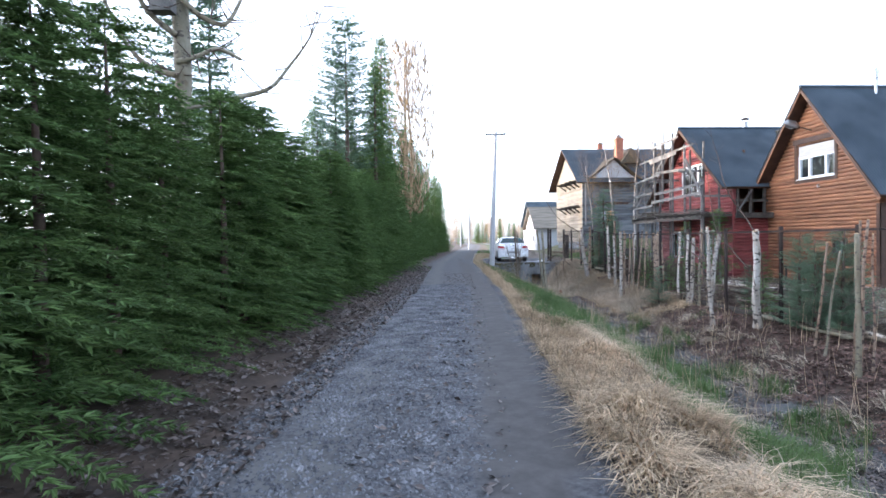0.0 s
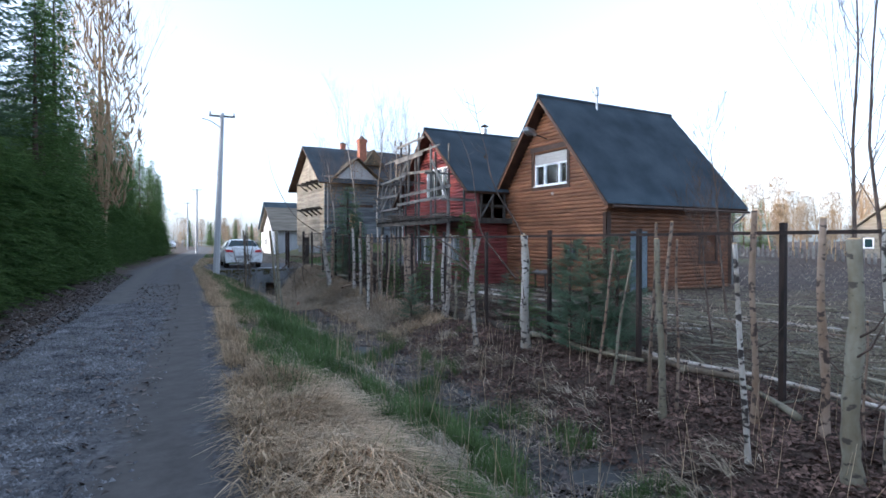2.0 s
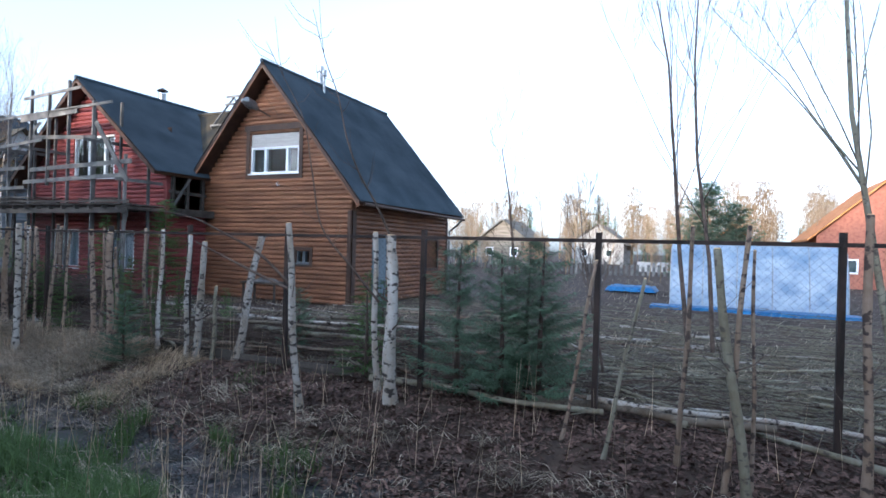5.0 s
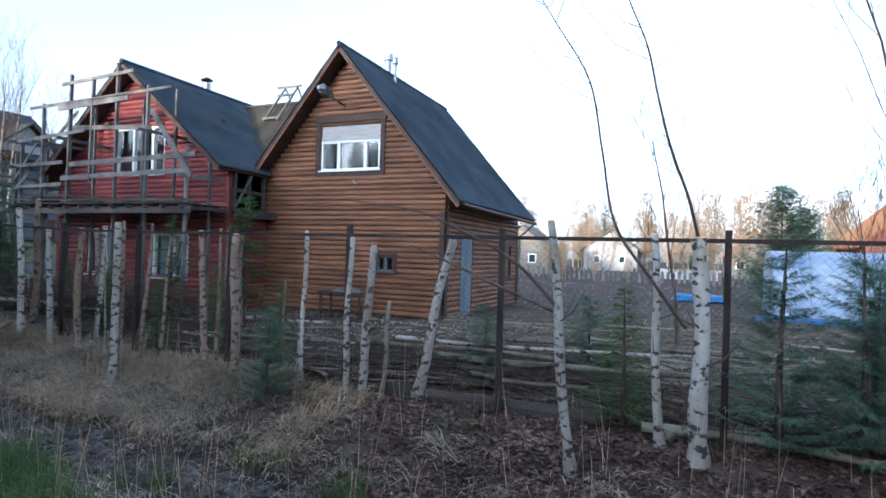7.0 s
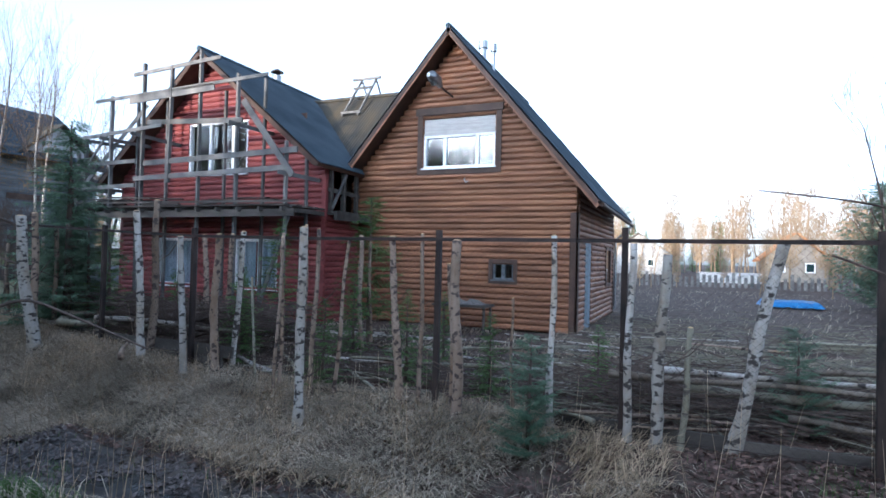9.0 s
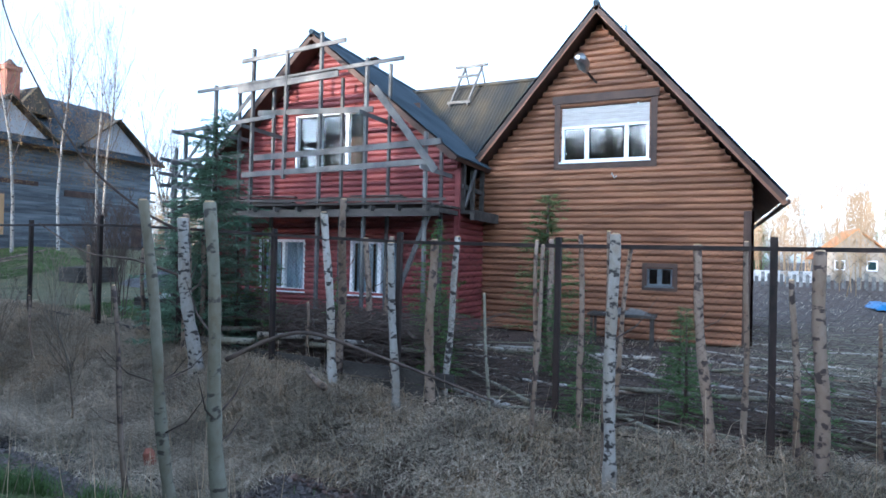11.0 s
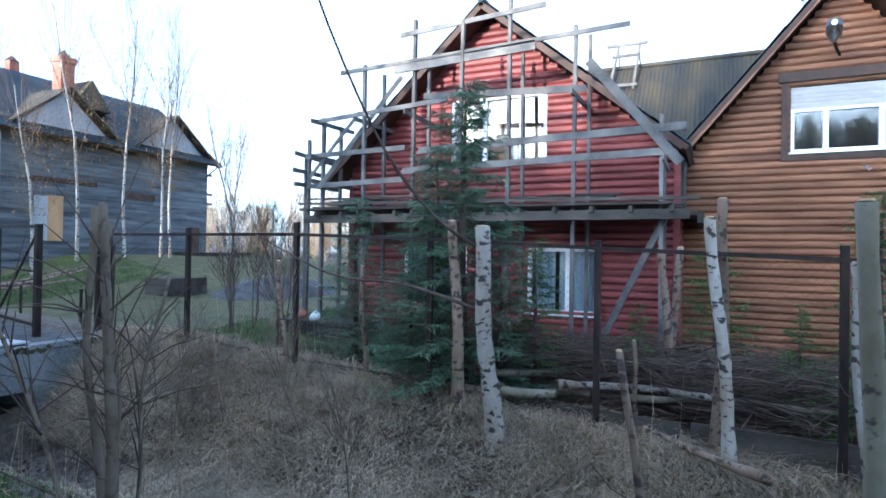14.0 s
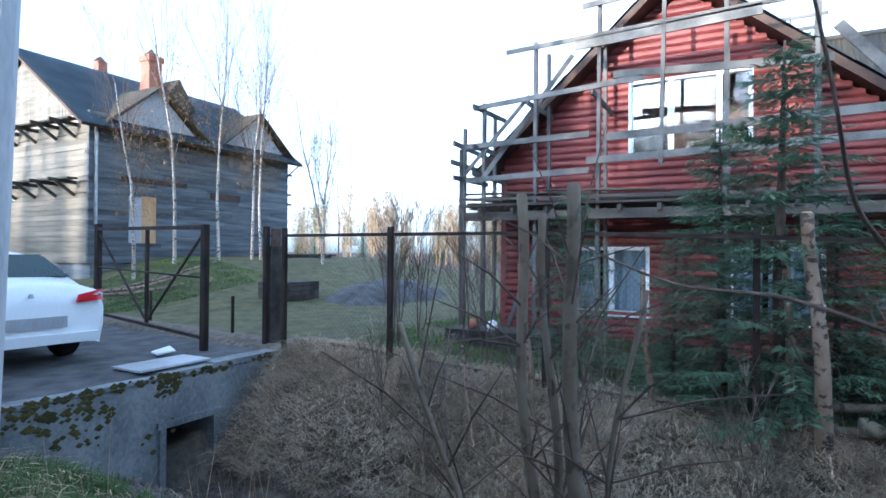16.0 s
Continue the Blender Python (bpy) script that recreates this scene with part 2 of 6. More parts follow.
M_CUT = surface("fresh_cut_wood", (0.45, 0.3, 0.16), (0.6, 0.43, 0.25), 9, (1, 1, 1), 0.8, 0.2)
M_SPRUCE = islands(surface("spruce_needles", (0.066, 0.122, 0.04), (0.155, 0.235, 0.08), 2.0, (1, 1, 1), 0.7, 0.0, piece=0.2), 0.45)
M_PINE = islands(surface("pine_needles", (0.085, 0.145, 0.09), (0.18, 0.26, 0.165), 2.0, (1, 1, 1), 0.7, 0.0), 0.4)
M_STRAW = islands(surface("dry_straw", (0.36, 0.27, 0.17), (0.68, 0.55, 0.39), 1.2, (1, 1, 1), 0.85, 0.0), 0.55)
M_GRASS = islands(surface("fresh_grass", (0.055, 0.10, 0.03), (0.14, 0.205, 0.07), 1.5, (1, 1, 1), 0.7, 0.0), 0.35)
M_GREYSTRAW = islands(surface("grey_dead_grass", (0.27, 0.228, 0.168), (0.64, 0.55, 0.43), 1.0, (1, 1, 1), 0.85, 0.0), 0.6)
M_LEAF = islands(surface("dead_leaf", (0.05, 0.031, 0.026), (0.20, 0.130, 0.103), 2.5, (1, 1, 1), 0.85, 0.0), 0.5)
M_WETLEAF = islands(surface("wet_dead_leaf", (0.04, 0.031, 0.028), (0.12, 0.092, 0.08), 2.5, (1, 1, 1), 0.42, 0.0, spec=0.5), 0.5)
M_STONE = islands(surface("road_gravel", (0.055, 0.058, 0.068), (0.215, 0.218, 0.232), 3.0, (1, 1, 1), 0.9, 0.2), 0.35)
for leafy in (M_SPRUCE, M_PINE, M_STRAW, M_GREYSTRAW, M_GRASS):
    thin(leafy)
M_FARTWIG = surface("far_bare_twigs", (0.19, 0.135, 0.08), (0.35, 0.255, 0.155), 0.3, (1, 1, 1), 0.9, 0.0, piece=0.2)
M_CATKIN = surface("brown_bud", (0.20, 0.13, 0.06), (0.33, 0.22, 0.10), 3, (1, 1, 1), 0.9, 0.0)

# ---- ground ----
LEAN_ROAD = 0.067      # the road drifts this much in x for each metre of y
PROFILE = [(-60, 0.3), (-12, 0.25), (-3.6, 0.16), (-2.2, 0.04), (-1.4, 0.0), (-0.7, 0.015), (0.0, -0.015), (0.6, 0.0), (0.9, 0.0), (1.2, -0.06), (2.0, -0.34),
           (2.9, -0.70), (3.5, -1.0), (4.2, -1.03), (4.8, -0.90), (5.3, -0.76), (5.9, -0.58), (6.4, -0.5), (10, -0.45), (60, -0.4)]


def road_x(y):
    """Where the road's axis runs; it bends a little at the start."""
    return LEAN_ROAD * y - 0.42 * min(max((11.5 - y) / 11.5, 0.0), 1.3) + 0.06 * min(max(y - 30, 0.0), 90)


WALL_Y, DRIVE_END = 28.55, 35.5


def smooth(a, b, t):
    t = min(1, max(0, (t - a) / (b - a)))
    return t * t * (3 - 2 * t)


def height(x, y):
    """The lie of the land."""
    s = x - road_x(y)
    z = float(np.interp(s, [p[0] for p in PROFILE], [p[1] for p in PROFILE]))
    far = smooth(45, 70, math.hypot(x - 5, y - 15))
    if 0.9 < s < 5.4:                       # the ditch closes past the driveway
        z *= 1 - smooth(36, 40, y)
    if s > 4.6:                              # the bank stands higher before the red house
        z += 0.22 * smooth(17, 21, y) * smooth(4.6, 5.5, s) * (1 - smooth(6.0, 7.2, s))
    if s > 5:                                # garden lies higher towards the far plot
        z += 0.42 * smooth(18, 29, y) * smooth(5.0, 6.0, s)
        z += 1.25 * smooth(31, 42, y) * smooth(7.5, 13, s) * (1 - smooth(27, 34, x))
    z = z * (1 - far)
    rough = 0.05 if s < -1.9 or s > 0.9 else 0.012
    z += rough * (noise.noise((x * 0.9, y * 0.9, 0)) + 0.6 * noise.noise((x * 2.7, y * 2.7, 3))) * (1 - far)
    if 0.9 < s < 2.4:                       # tussocks of the verge
        z += 0.24 * smooth(0.9, 1.3, s) * (1 - smooth(1.6, 2.1, s)) * max(0, noise.noise((x * 1.7, y * 1.5, 21)) + 0.25) * (1 - far) * (1 - 0.75 * smooth(4, 7, y))
    if 3.3 < s < 5.2 and 23 < y < 28.56:    # the ditch deepens before the culvert
        z -= 0.42 * smooth(23, 27.5, y) * smooth(3.3, 4.0, s) * (1 - smooth(4.6, 5.2, s))
    if 1.3 < s < 6.4:
        z += 0.035 * noise.noise((x * 5.5, y * 5.0, 31)) * (1 - far)
    if 1.3 < s < 5.2:
        z += 0.1 * noise.noise((x * 1.6, y * 1.1, 7)) * (1 - far)
    return z


def ground_material():
    m = surface("soil_and_litter", (0.03, 0.022, 0.018), (0.092, 0.066, 0.05), 2.2, (1, 1, 1), 0.95, 0.6, fine=22)
    t = m.node_tree
    N, L = t.nodes, t.links
    bsdf = N["Principled BSDF"]
    base = [n for n in N if n.bl_idname == "ShaderNodeHueSaturation"][0].outputs["Color"]
    geo = N.new("ShaderNodeNewGeometry")
    sep = N.new("ShaderNodeSeparateXYZ")
    L.new(geo.outputs["Position"], sep.inputs[0])

    def math_node(op, a, b):
        n = N.new("ShaderNodeMath")
        n.operation = op
        for i, q in enumerate((a, b)):
            if isinstance(q, (int, float)):
                n.inputs[i].default_value = q
            else:
                L.new(q, n.inputs[i])
        return n.outputs[0]

    wob = N.new("ShaderNodeTexNoise")
    wob.inputs["Scale"].default_value, wob.inputs["Detail"].default_value = 1.3, 5
    L.new(geo.outputs["Position"], wob.inputs["Vector"])
    s = math_node("SUBTRACT", sep.outputs["X"], math_node("MULTIPLY", sep.outputs["Y"], LEAN_ROAD))
    bend = math_node("MINIMUM", math_node("MAXIMUM", math_node("DIVIDE", math_node("SUBTRACT", 11.5, sep.outputs["Y"]), 11.5), 0.0), 1.3)
    s = math_node("ADD", s, math_node("MULTIPLY", bend, 0.42))
    turn = math_node("MINIMUM", math_node("MAXIMUM", math_node("SUBTRACT", sep.outputs["Y"], 30.0), 0.0), 90.0)
    s = math_node("SUBTRACT", s, math_node("MULTIPLY", turn, 0.06))
    s = math_node("ADD", s, math_node("MULTIPLY", math_node("SUBTRACT", wob.outputs["Fac"], 0.5), 0.9))

    def band(a, b, soft):
        r1, r2 = N.new("ShaderNodeMapRange"), N.new("ShaderNodeMapRange")
        for r, p, q in ((r1, a - soft, a + soft), (r2, b + soft, b - soft)):
            r.inputs["From Min"].default_value, r.inputs["From Max"].default_value = p, q
            L.new(s, r.inputs["Value"])
        return math_node("MULTIPLY", r1.outputs["Result"], r2.outputs["Result"])

    def tone(lo, hi, size):
        n = N.new("ShaderNodeTexNoise")
        n.inputs["Scale"].default_value, n.inputs["Detail"].default_value = size, 8
        n.inputs["Roughness"].default_value = 0.7
        L.new(geo.outputs["Position"], n.inputs["Vector"])
        r = N.new("ShaderNodeValToRGB")
        r.color_ramp.elements[0].position, r.color_ramp.elements[1].position = 0.36, 0.68
        r.color_ramp.elements[0].color, r.color_ramp.elements[1].color = (*lo, 1), (*hi, 1)
        L.new(n.outputs["Fac"], r.inputs["Fac"])
        return r.outputs["Color"]

    def lay(under, over, fac):
        x = N.new("ShaderNodeMix")
        x.data_type = "RGBA"
        L.new(fac, x.inputs["Factor"])
        L.new(under, x.inputs["A"])
        L.new(over, x.inputs["B"])
        return x.outputs["Result"]

    c = lay(base, tone((0.05, 0.038, 0.025), (0.18, 0.135, 0.088), 9), band(0.85, 2.3, 0.25))
    c = lay(c, tone((0.045, 0.055, 0.02), (0.10, 0.12, 0.04), 6), band(2.1, 3.3, 0.25))
    c = lay(c, tone((0.014, 0.015, 0.017), (0.06, 0.058, 0.056), 7), band(3.25, 4.75, 0.3))
    c = lay(c, tone((0.05, 0.05, 0.053), (0.165, 0.162, 0.168), 13), band(-1.75, 0.95, 0.2))
    c = lay(c, tone((0.072, 0.068, 0.066), (0.115, 0.108, 0.104), 4), band(-0.02, 0.6, 0.09))
    c = lay(c, tone((0.10, 0.098, 0.096), (0.165, 0.16, 0.156), 4), band(-1.35, -0.85, 0.14))
    yn = N.new("ShaderNodeMapRange")
    yn.inputs["From Min"].default_value, yn.inputs["From Max"].default_value = 23.0, 27.0
    L.new(sep.outputs["Y"], yn.inputs["Value"])
    c = lay(c, tone((0.055, 0.06, 0.03), (0.14, 0.125, 0.06), 2.5), math_node("MULTIPLY", yn.outputs["Result"], band(6.4, 40, 0.3)))
    yb = N.new("ShaderNodeMapRange")
    yb.inputs["From Min"].default_value, yb.inputs["From Max"].default_value = 10.0, 16.0
    L.new(sep.outputs["Y"], yb.inputs["Value"])
    c = lay(c, tone((0.07, 0.058, 0.048), (0.21, 0.175, 0.14), 9), math_node("MULTIPLY", yb.outputs["Result"], band(4.3, 6.9, 0.3)))
    L.new(c, bsdf.inputs["Base Color"])
    wet = math_node("SUBTRACT", 0.95, math_node("MULTIPLY", band(3.2, 4.7, 0.3), math_node("MULTIPLY", wob.outputs["Fac"], 1.35)))
    L.new(wet, bsdf.inputs["Roughness"])
    return m


M_GROUND = ground_material()


def ground_sheet():
    xs = list(np.arange(-8, 16, 0.22)) + list(np.arange(16, 40, 0.9)) + list(np.arange(40, 120, 8)) + [160, 300, 700, 2500]
    xs = [-2500, -700, -300, -150] + list(np.arange(-100, -30, 10)) + list(np.arange(-30, -8, 1.2)) + xs
    ys = [-2500, -600, -200, -100] + list(np.arange(-60, -8, 4)) + list(np.arange(-8, 36, 0.25)) + list(np.arange(36, 62, 0.9)) + list(np.arange(62, 150, 8)) + [200, 400, 900, 2500]
    v = [(x, y, height(x, y)) for y in ys for x in xs]
    n = len(xs)
    f = [(j * n + i, j * n + i + 1, (j + 1) * n + i + 1, (j + 1) * n + i) for j in range(len(ys) - 1) for i in range(n - 1)]
    solo("ground", Build().add(v, f), M_GROUND, "gravel road, straw verge, muddy ditch and leaf-strewn garden soil", "ground", kind="structure", smooth=True)


ground_sheet()

# ---- log-sided houses ----
PITCH = 0.14


def half_log(length, r_out=0.046):
    """One siding board along +y, bulging towards -x, its lower edge at z = 0."""
    prof = [(0.0, 0.0), (-0.016, 0.006), (-r_out, 0.040), (-r_out - 0.004, 0.075), (-r_out, 0.105), (-0.016, 0.134), (0.0, 0.140)]
    n = len(prof)
    v = [(x, y, z) for y in (0, length) for x, z in prof]
    f = [(i, i + 1, n + i + 1, n + i) for i in range(n - 1)] + [tuple(range(n - 1, -1, -1)), tuple(range(n, 2 * n))]
    return Build().add(v, f)


def cut_spans(a, b, holes, z):
    """What is left of the run a..b at height z, after the openings (y0, y1, z0, z1)."""
    spans = [(a, b)]
    for y0, y1, z0, z1 in holes:
        if z + PITCH * 0.5 > z0 and z + PITCH * 0.5 < z1:
            spans = [q for p, r in spans for q in ((p, min(r, y0)), (max(p, y1), r)) if q[1] - q[0] > 0.02]
    return spans


def log_wall(parent, material, x, z0, z1, run, holes, rng, axis="x"):
    """Boards from z0 up to z1; run(z) gives their two ends."""
    z = z0
    while z < z1 - 0.02:
        a, b = run(z + PITCH * 0.5)
        if b - a > 0.05:
            for p, q in cut_spans(a, b, holes, z):
                ob = part("siding_board", half_log(q - p), material, parent)
                ob.rotation_euler = (0, 0, 0) if axis == "x" else (0, 0, radians(90))
                ob.location = (x, p, z) if axis == "x" else (q, x, z)
        z += PITCH


def wall_backing(parent, outline, holes, x, material, thick=0.14):
    """The wall behind the boards: strips between the openings, in the plane x."""
    zs = sorted({p[1] for p in outline} | {h[2] for h in holes} | {h[3] for h in holes})
    def run(z):
        ys = []
        for (ya, za), (yb, zb) in zip(outline, outline[1:] + outline[:1]):
            if (za - z) * (zb - z) < 0:
                ys.append(ya + (yb - ya) * (z - za) / (zb - za))
        return min(ys), max(ys)
    for lo, hi in zip(zs, zs[1:]):
        if hi - lo < 1e-3:
            continue
        e = 1e-4
        a0, b0 = run(lo + e)
        a1, b1 = run(hi - e)
        cuts = sorted((h[0], h[1]) for h in holes if h[2] < (lo + hi) / 2 < h[3])
        edges = [(a0, a1)] + [(q, q) for h in cuts for q in h] + [(b0, b1)]
        for (l0, l1), (r0, r1) in zip(edges[::2], edges[1::2]):
            strip = Build().poly([(x, l0, lo), (x, r0, lo), (x, r1, hi), (x, l1, hi)], (thick, 0, 0))
            part("wall_backing", tidy(strip.mesh("wall_backing")), material, parent)


def frame_ring(b, x0, x1, y0, y1, z0, z1, w):
    b.box(x0, y0, z0, x1, y1, z0 + w)
    b.box(x0, y0, z1 - w, x1, y1, z1)
    b.box(x0, y0, z0 + w, x1, y0 + w, z1 - w)
    b.box(x0, y1 - w, z0 + w, x1, y1, z1 - w)
    return b


def window_unit(house, x, y0, y1, z0, z1, splits=(), frame_w=0.06, depth=0.10, open_sash=False, bars=(), curtain=True, pvc=None):
    """A white plastic window in the wall plane x that looks to -x, with a dark panel behind it for the unlit room."""
    pvc = pvc or M_PVC
    w = part("window", frame_ring(Build(), x - 0.01, x + depth, y0, y1, z0, z1, frame_w), pvc, house, "" if pvc is M_GREYLOG else "white plastic window frame")
    edges = [y0 + frame_w] + [s for s in splits] + [y1 - frame_w]
    for s in splits:
        part("mullion", Build().box(x + 0.0, s - 0.045, z0 + frame_w, x + depth, s + 0.045, z1 - frame_w), pvc, w)
    for z in bars:
        part("transom", Build().box(x + 0.02, y0 + frame_w, z - 0.02, x + depth - 0.02, y1 - frame_w, z + 0.02), pvc, w)
    for a, b in zip(edges, edges[1:]):
        pane = part("pane", Build().box(x + 0.045, a + 0.001, z0 + frame_w, x + 0.051, b - 0.001, z1 - frame_w), M_GLASS, w)
        pane.visible_shadow = False
    part("sill", Build().box(x - 0.10, y0 - 0.04, z0 - 0.035, x + 0.02, y1 + 0.04, z0 - 0.004), pvc, w)
    # dark panel: the room's lack of light is put into its colour
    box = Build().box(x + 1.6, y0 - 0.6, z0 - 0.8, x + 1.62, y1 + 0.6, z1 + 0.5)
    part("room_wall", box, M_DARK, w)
    if curtain:
        for a, c in ((y0 + 0.08, y0 + 0.58 * (y1 - y0)), (y1 - 0.36 * (y1 - y0), y1 - 0.08)):
            b, n = Build(), 14
            v = [(x + 0.22 + 0.03 * math.sin(i * 2.1), a + (c - a) * i / n, z) for z in (z0, z1) for i in range(n + 1)]
            part("curtain", b.add(v, [(i, i + 1, n + 2 + i, n + 1 + i) for i in range(n)]), M_CLOTH, w)
    return w


def corrugated(corner, along, down, length, drop, wave=0.095, amp=0.016, rows=6, rng=None, thick=True):
    """A corrugated sheet: waves follow along, the sheet falls along down."""
    corner, along, down = Vector(corner), Vector(along).normalized(), Vector(down).normalized()
    nrm = along.cross(down).normalized()
    if nrm.z < 0:
        nrm = -nrm
    n = int(length / wave) * 4
    v, f = [], []
    for j in range(rows + 1):
        for lap in ((0.0,) if j in (0, rows) else (0.0, 0.012)):
            for i in range(n + 1):
                p = corner + along * (length * i / n) + down * (drop * j / rows)
                up = amp * math.sin(i * math.pi / 2) + lap * 1.0 + 0.01 * noise.noise((i * 0.02, j * 0.7, 5))
                v.append(tuple(p + nrm * up))
    lines = len(v) // (n + 1)
    for j in range(lines - 1):
        for i in range(n):
            a = j * (n + 1) + i
            f.append((a, a + 1, a + n + 2, a + n + 1))
    return Build().add(v, f)


def roof_slope(house, name, a, b, c, d, material, sheet=True):
    """A roof slope: deck a-b along the ridge, d-c along the eave, with corrugated sheet on it."""
    a, b, c, d = (Vector(p) for p in (a, b, c, d))
    nrm = (b - a).cross(d - a).normalized()
    if nrm.z < 0:
        nrm = -nrm
    deck = part(name, tidy(Build().poly([p - nrm * 0.02 for p in (a, b, c, d)], -nrm * 0.09).mesh(name)), M_DARK, house, "dark brown eaves boards")
    part("sheet", corrugated(a + nrm * 0.012, b - a, d - a, (b - a).length, (d - a).length), material, deck, "corrugated dark blue-grey roofing", smooth=True)
    return deck


# brown house, gable to the road
BX, BY0, BY1, BR, BZ = 14.26, 14.2, 20.2, 17.28, -0.42
brown = thing("brown_house", "brown log-sided gabled house with dark corrugated roof", "house", (BX, BR, BZ))
brown.location = (0, 0, 0)
B_SLOPE = (6.86 - 2.58) / (BR - 13.64)


def brown_run(z):
    top = 6.62 - 0.02
    half = (top - z) / B_SLOPE
    lo, hi = max(BY0, BR - half), min(BY1, BR + half)
    return lo, hi


B_HOLES = [(16.18, 18.09, 3.47, 4.80), (15.66, 16.17, 0.76, 1.15)]
wall_f = part("front_wall", Build().box(BX, BY0, BZ - 0.1, BX + 0.02, BY0 + 0.02, BZ), M_BROWN, brown)
wall_backing(wall_f, [(BY0, BZ), (BY1, BZ), (BY1, 6.6 - (BY1 - BR) * B_SLOPE), (BR, 6.6), (BY0, 6.6 - (BR - BY0) * B_SLOPE)], B_HOLES, BX, M_BROWN)
log_wall(wall_f, M_BROWN, BX, BZ, 6.6, brown_run, B_HOLES, None)
wall_s = part("side_wall", Build().box(BX + 0.16, BY0 + 0.005, BZ, 20.72, BY0 + 0.12, 3.08), M_BROWN, brown)
log_wall(wall_s, M_BROWN, BY0 + 0.005, BZ, 2.95, lambda z: (BX + 0.12, 20.72), [(15.3, 16.2, -0.5, 1.75), (18.9, 19.9, 0.55, 1.65)], None, "y")
part("back_wall", tidy(Build().poly([(20.7, BY0, BZ), (20.7, BY1, BZ), (20.7, BY1, 3.1), (20.7, BR, 6.6), (20.7, BY0, 2.9)], (0.12, 0, 0)).mesh("back_wall")), M_BROWN, brown)
part("north_wall", Build().box(BX + 0.16, BY1 - 0.12, BZ, 20.7, BY1, 2.6), M_BROWN, brown)
part("corner_board", Build().box(BX - 0.05, BY0 - 0.05, BZ, BX + 0.02, BY0 + 0.14, 2.35), M_DARK, brown)
part("corner_board", Build().box(BX - 0.05, BY0 - 0.052, BZ, BX + 0.14, BY0 - 0.002, 2.35), M_DARK, brown)
part("corner_board", Build().box(20.6, BY0 - 0.05, BZ, 20.76, BY0, 2.35), M_DARK, brown)
R0, R1 = 13.74, 21.06
roof_slope(brown, "roof", (R0, BR, 6.86), (R1, BR, 6.86), (R1, 13.62, 2.58), (R0, 13.62, 2.58), M_ROOF)
roof_slope(brown, "roof", (R0, BR, 6.86), (R1, BR, 6.86), (R1, 20.1, 3.55), (R0, 20.1, 3.55), M_ROOF)
part("ridge_cap", Build().tube([(R0 - 0.02, BR, 6.87), (R1, BR, 6.87)], [0.07, 0.07], 8), M_ROOF, brown)
part("bargeboard", Build().beam((R0 + 0.02, BR - 0.02, 6.72), (R0 + 0.02, 13.66, 2.44), 0.10, 0.03), M_BROWN, brown)
part("bargeboard", Build().beam((R0 + 0.02, BR + 0.02, 6.72), (R0 + 0.02, 20.06, 3.42), 0.10, 0.03), M_BROWN, brown)
part("gutter", Build().tube([(R0 + 0.2, 13.6, 2.50), (R1, 13.6, 2.46)], [0.05, 0.05], 8), M_DARK, brown)
part("downpipe", Build().tube([(20.9, 13.62, 2.46), (20.85, 13.85, 2.2), (20.8, 14.1, 2.0), (20.8, 14.12, -0.3)], [0.04] * 4, 8), M_ZINC, brown)
bw = window_unit(brown, BX, 16.18, 18.09, 3.50, 4.33, (16.66, 17.52), curtain=False)
shutter = part("roller_shutter", Build().box(BX - 0.02, 16.17, 4.33, BX + 0.06, 18.10, 4.395), M_SHUT, brown, "half-lowered cream roller shutter")
for i in range(8):
    part("slat", Build().box(BX + 0.0 - (0.006 if i % 2 else 0), 16.18, 4.40 + i * 0.043, BX + 0.05, 18.09, 4.438 + i * 0.043), M_SHUT, shutter)
b = frame_ring(Build(), BX - 0.07, BX + 0.03, 16.02, 18.25, 3.34, 5.0, 0.13)
b.box(BX - 0.10, 15.98, 4.84, BX + 0.02, 18.3, 5.02)
part("window_surround", b, M_DARK, brown, "dark brown boarded window surround")
window_unit(brown, BX, 15.66, 16.17, 0.76, 1.15, (15.92,), 0.04, curtain=False, pvc=M_GREYLOG)
part("window_surround", frame_ring(Build(), BX - 0.07, BX + 0.03, 15.56, 16.27, 0.66, 1.25, 0.10), M_DARK, brown)
lamp = part("wall_lamp", Build().tube([(BX, 17.3, 5.25), (BX - 0.25, 17.42, 5.36), (BX - 0.55, 17.5, 5.45)], [0.025] * 3, 8), M_STEEL, brown, "street-type wall lamp on a bent arm")
part("lamp_head", Build().tube([(BX - 0.45, 17.48, 5.42), (BX - 0.6, 17.5, 5.52), (BX - 0.85, 17.54, 5.58), (BX - 1.0, 17.56, 5.56)], [0.06, 0.13, 0.13, 0.05], 10), M_ZINC, lamp)
part("lamp_glass", Build().tube([(BX - 0.55, 17.49, 5.46), (BX - 0.75, 17.53, 5.45), (BX - 0.92, 17.55, 5.48)], [0.06, 0.1, 0.05], 10), M_LAMPGLASS, lamp)
part("wall_hook", Build().tube([(BX - 0.03, 16.95, 3.22), (BX - 0.14, 16.93, 3.18), (BX - 0.14, 16.88, 3.1), (BX - 0.1, 16.84, 3.14)], [0.018] * 4, 6), M_ZINC, brown)
part("side_door", Build().box(15.34, BY0 - 0.03, BZ, 16.16, BY0 + 0.02, 1.7), M_DOOR, brown, "blue-grey painted side door")
part("side_window", Build().box(18.95, BY0 - 0.02, 0.6, 19.85, BY0 + 0.02, 1.6), M_GLASS, brown)
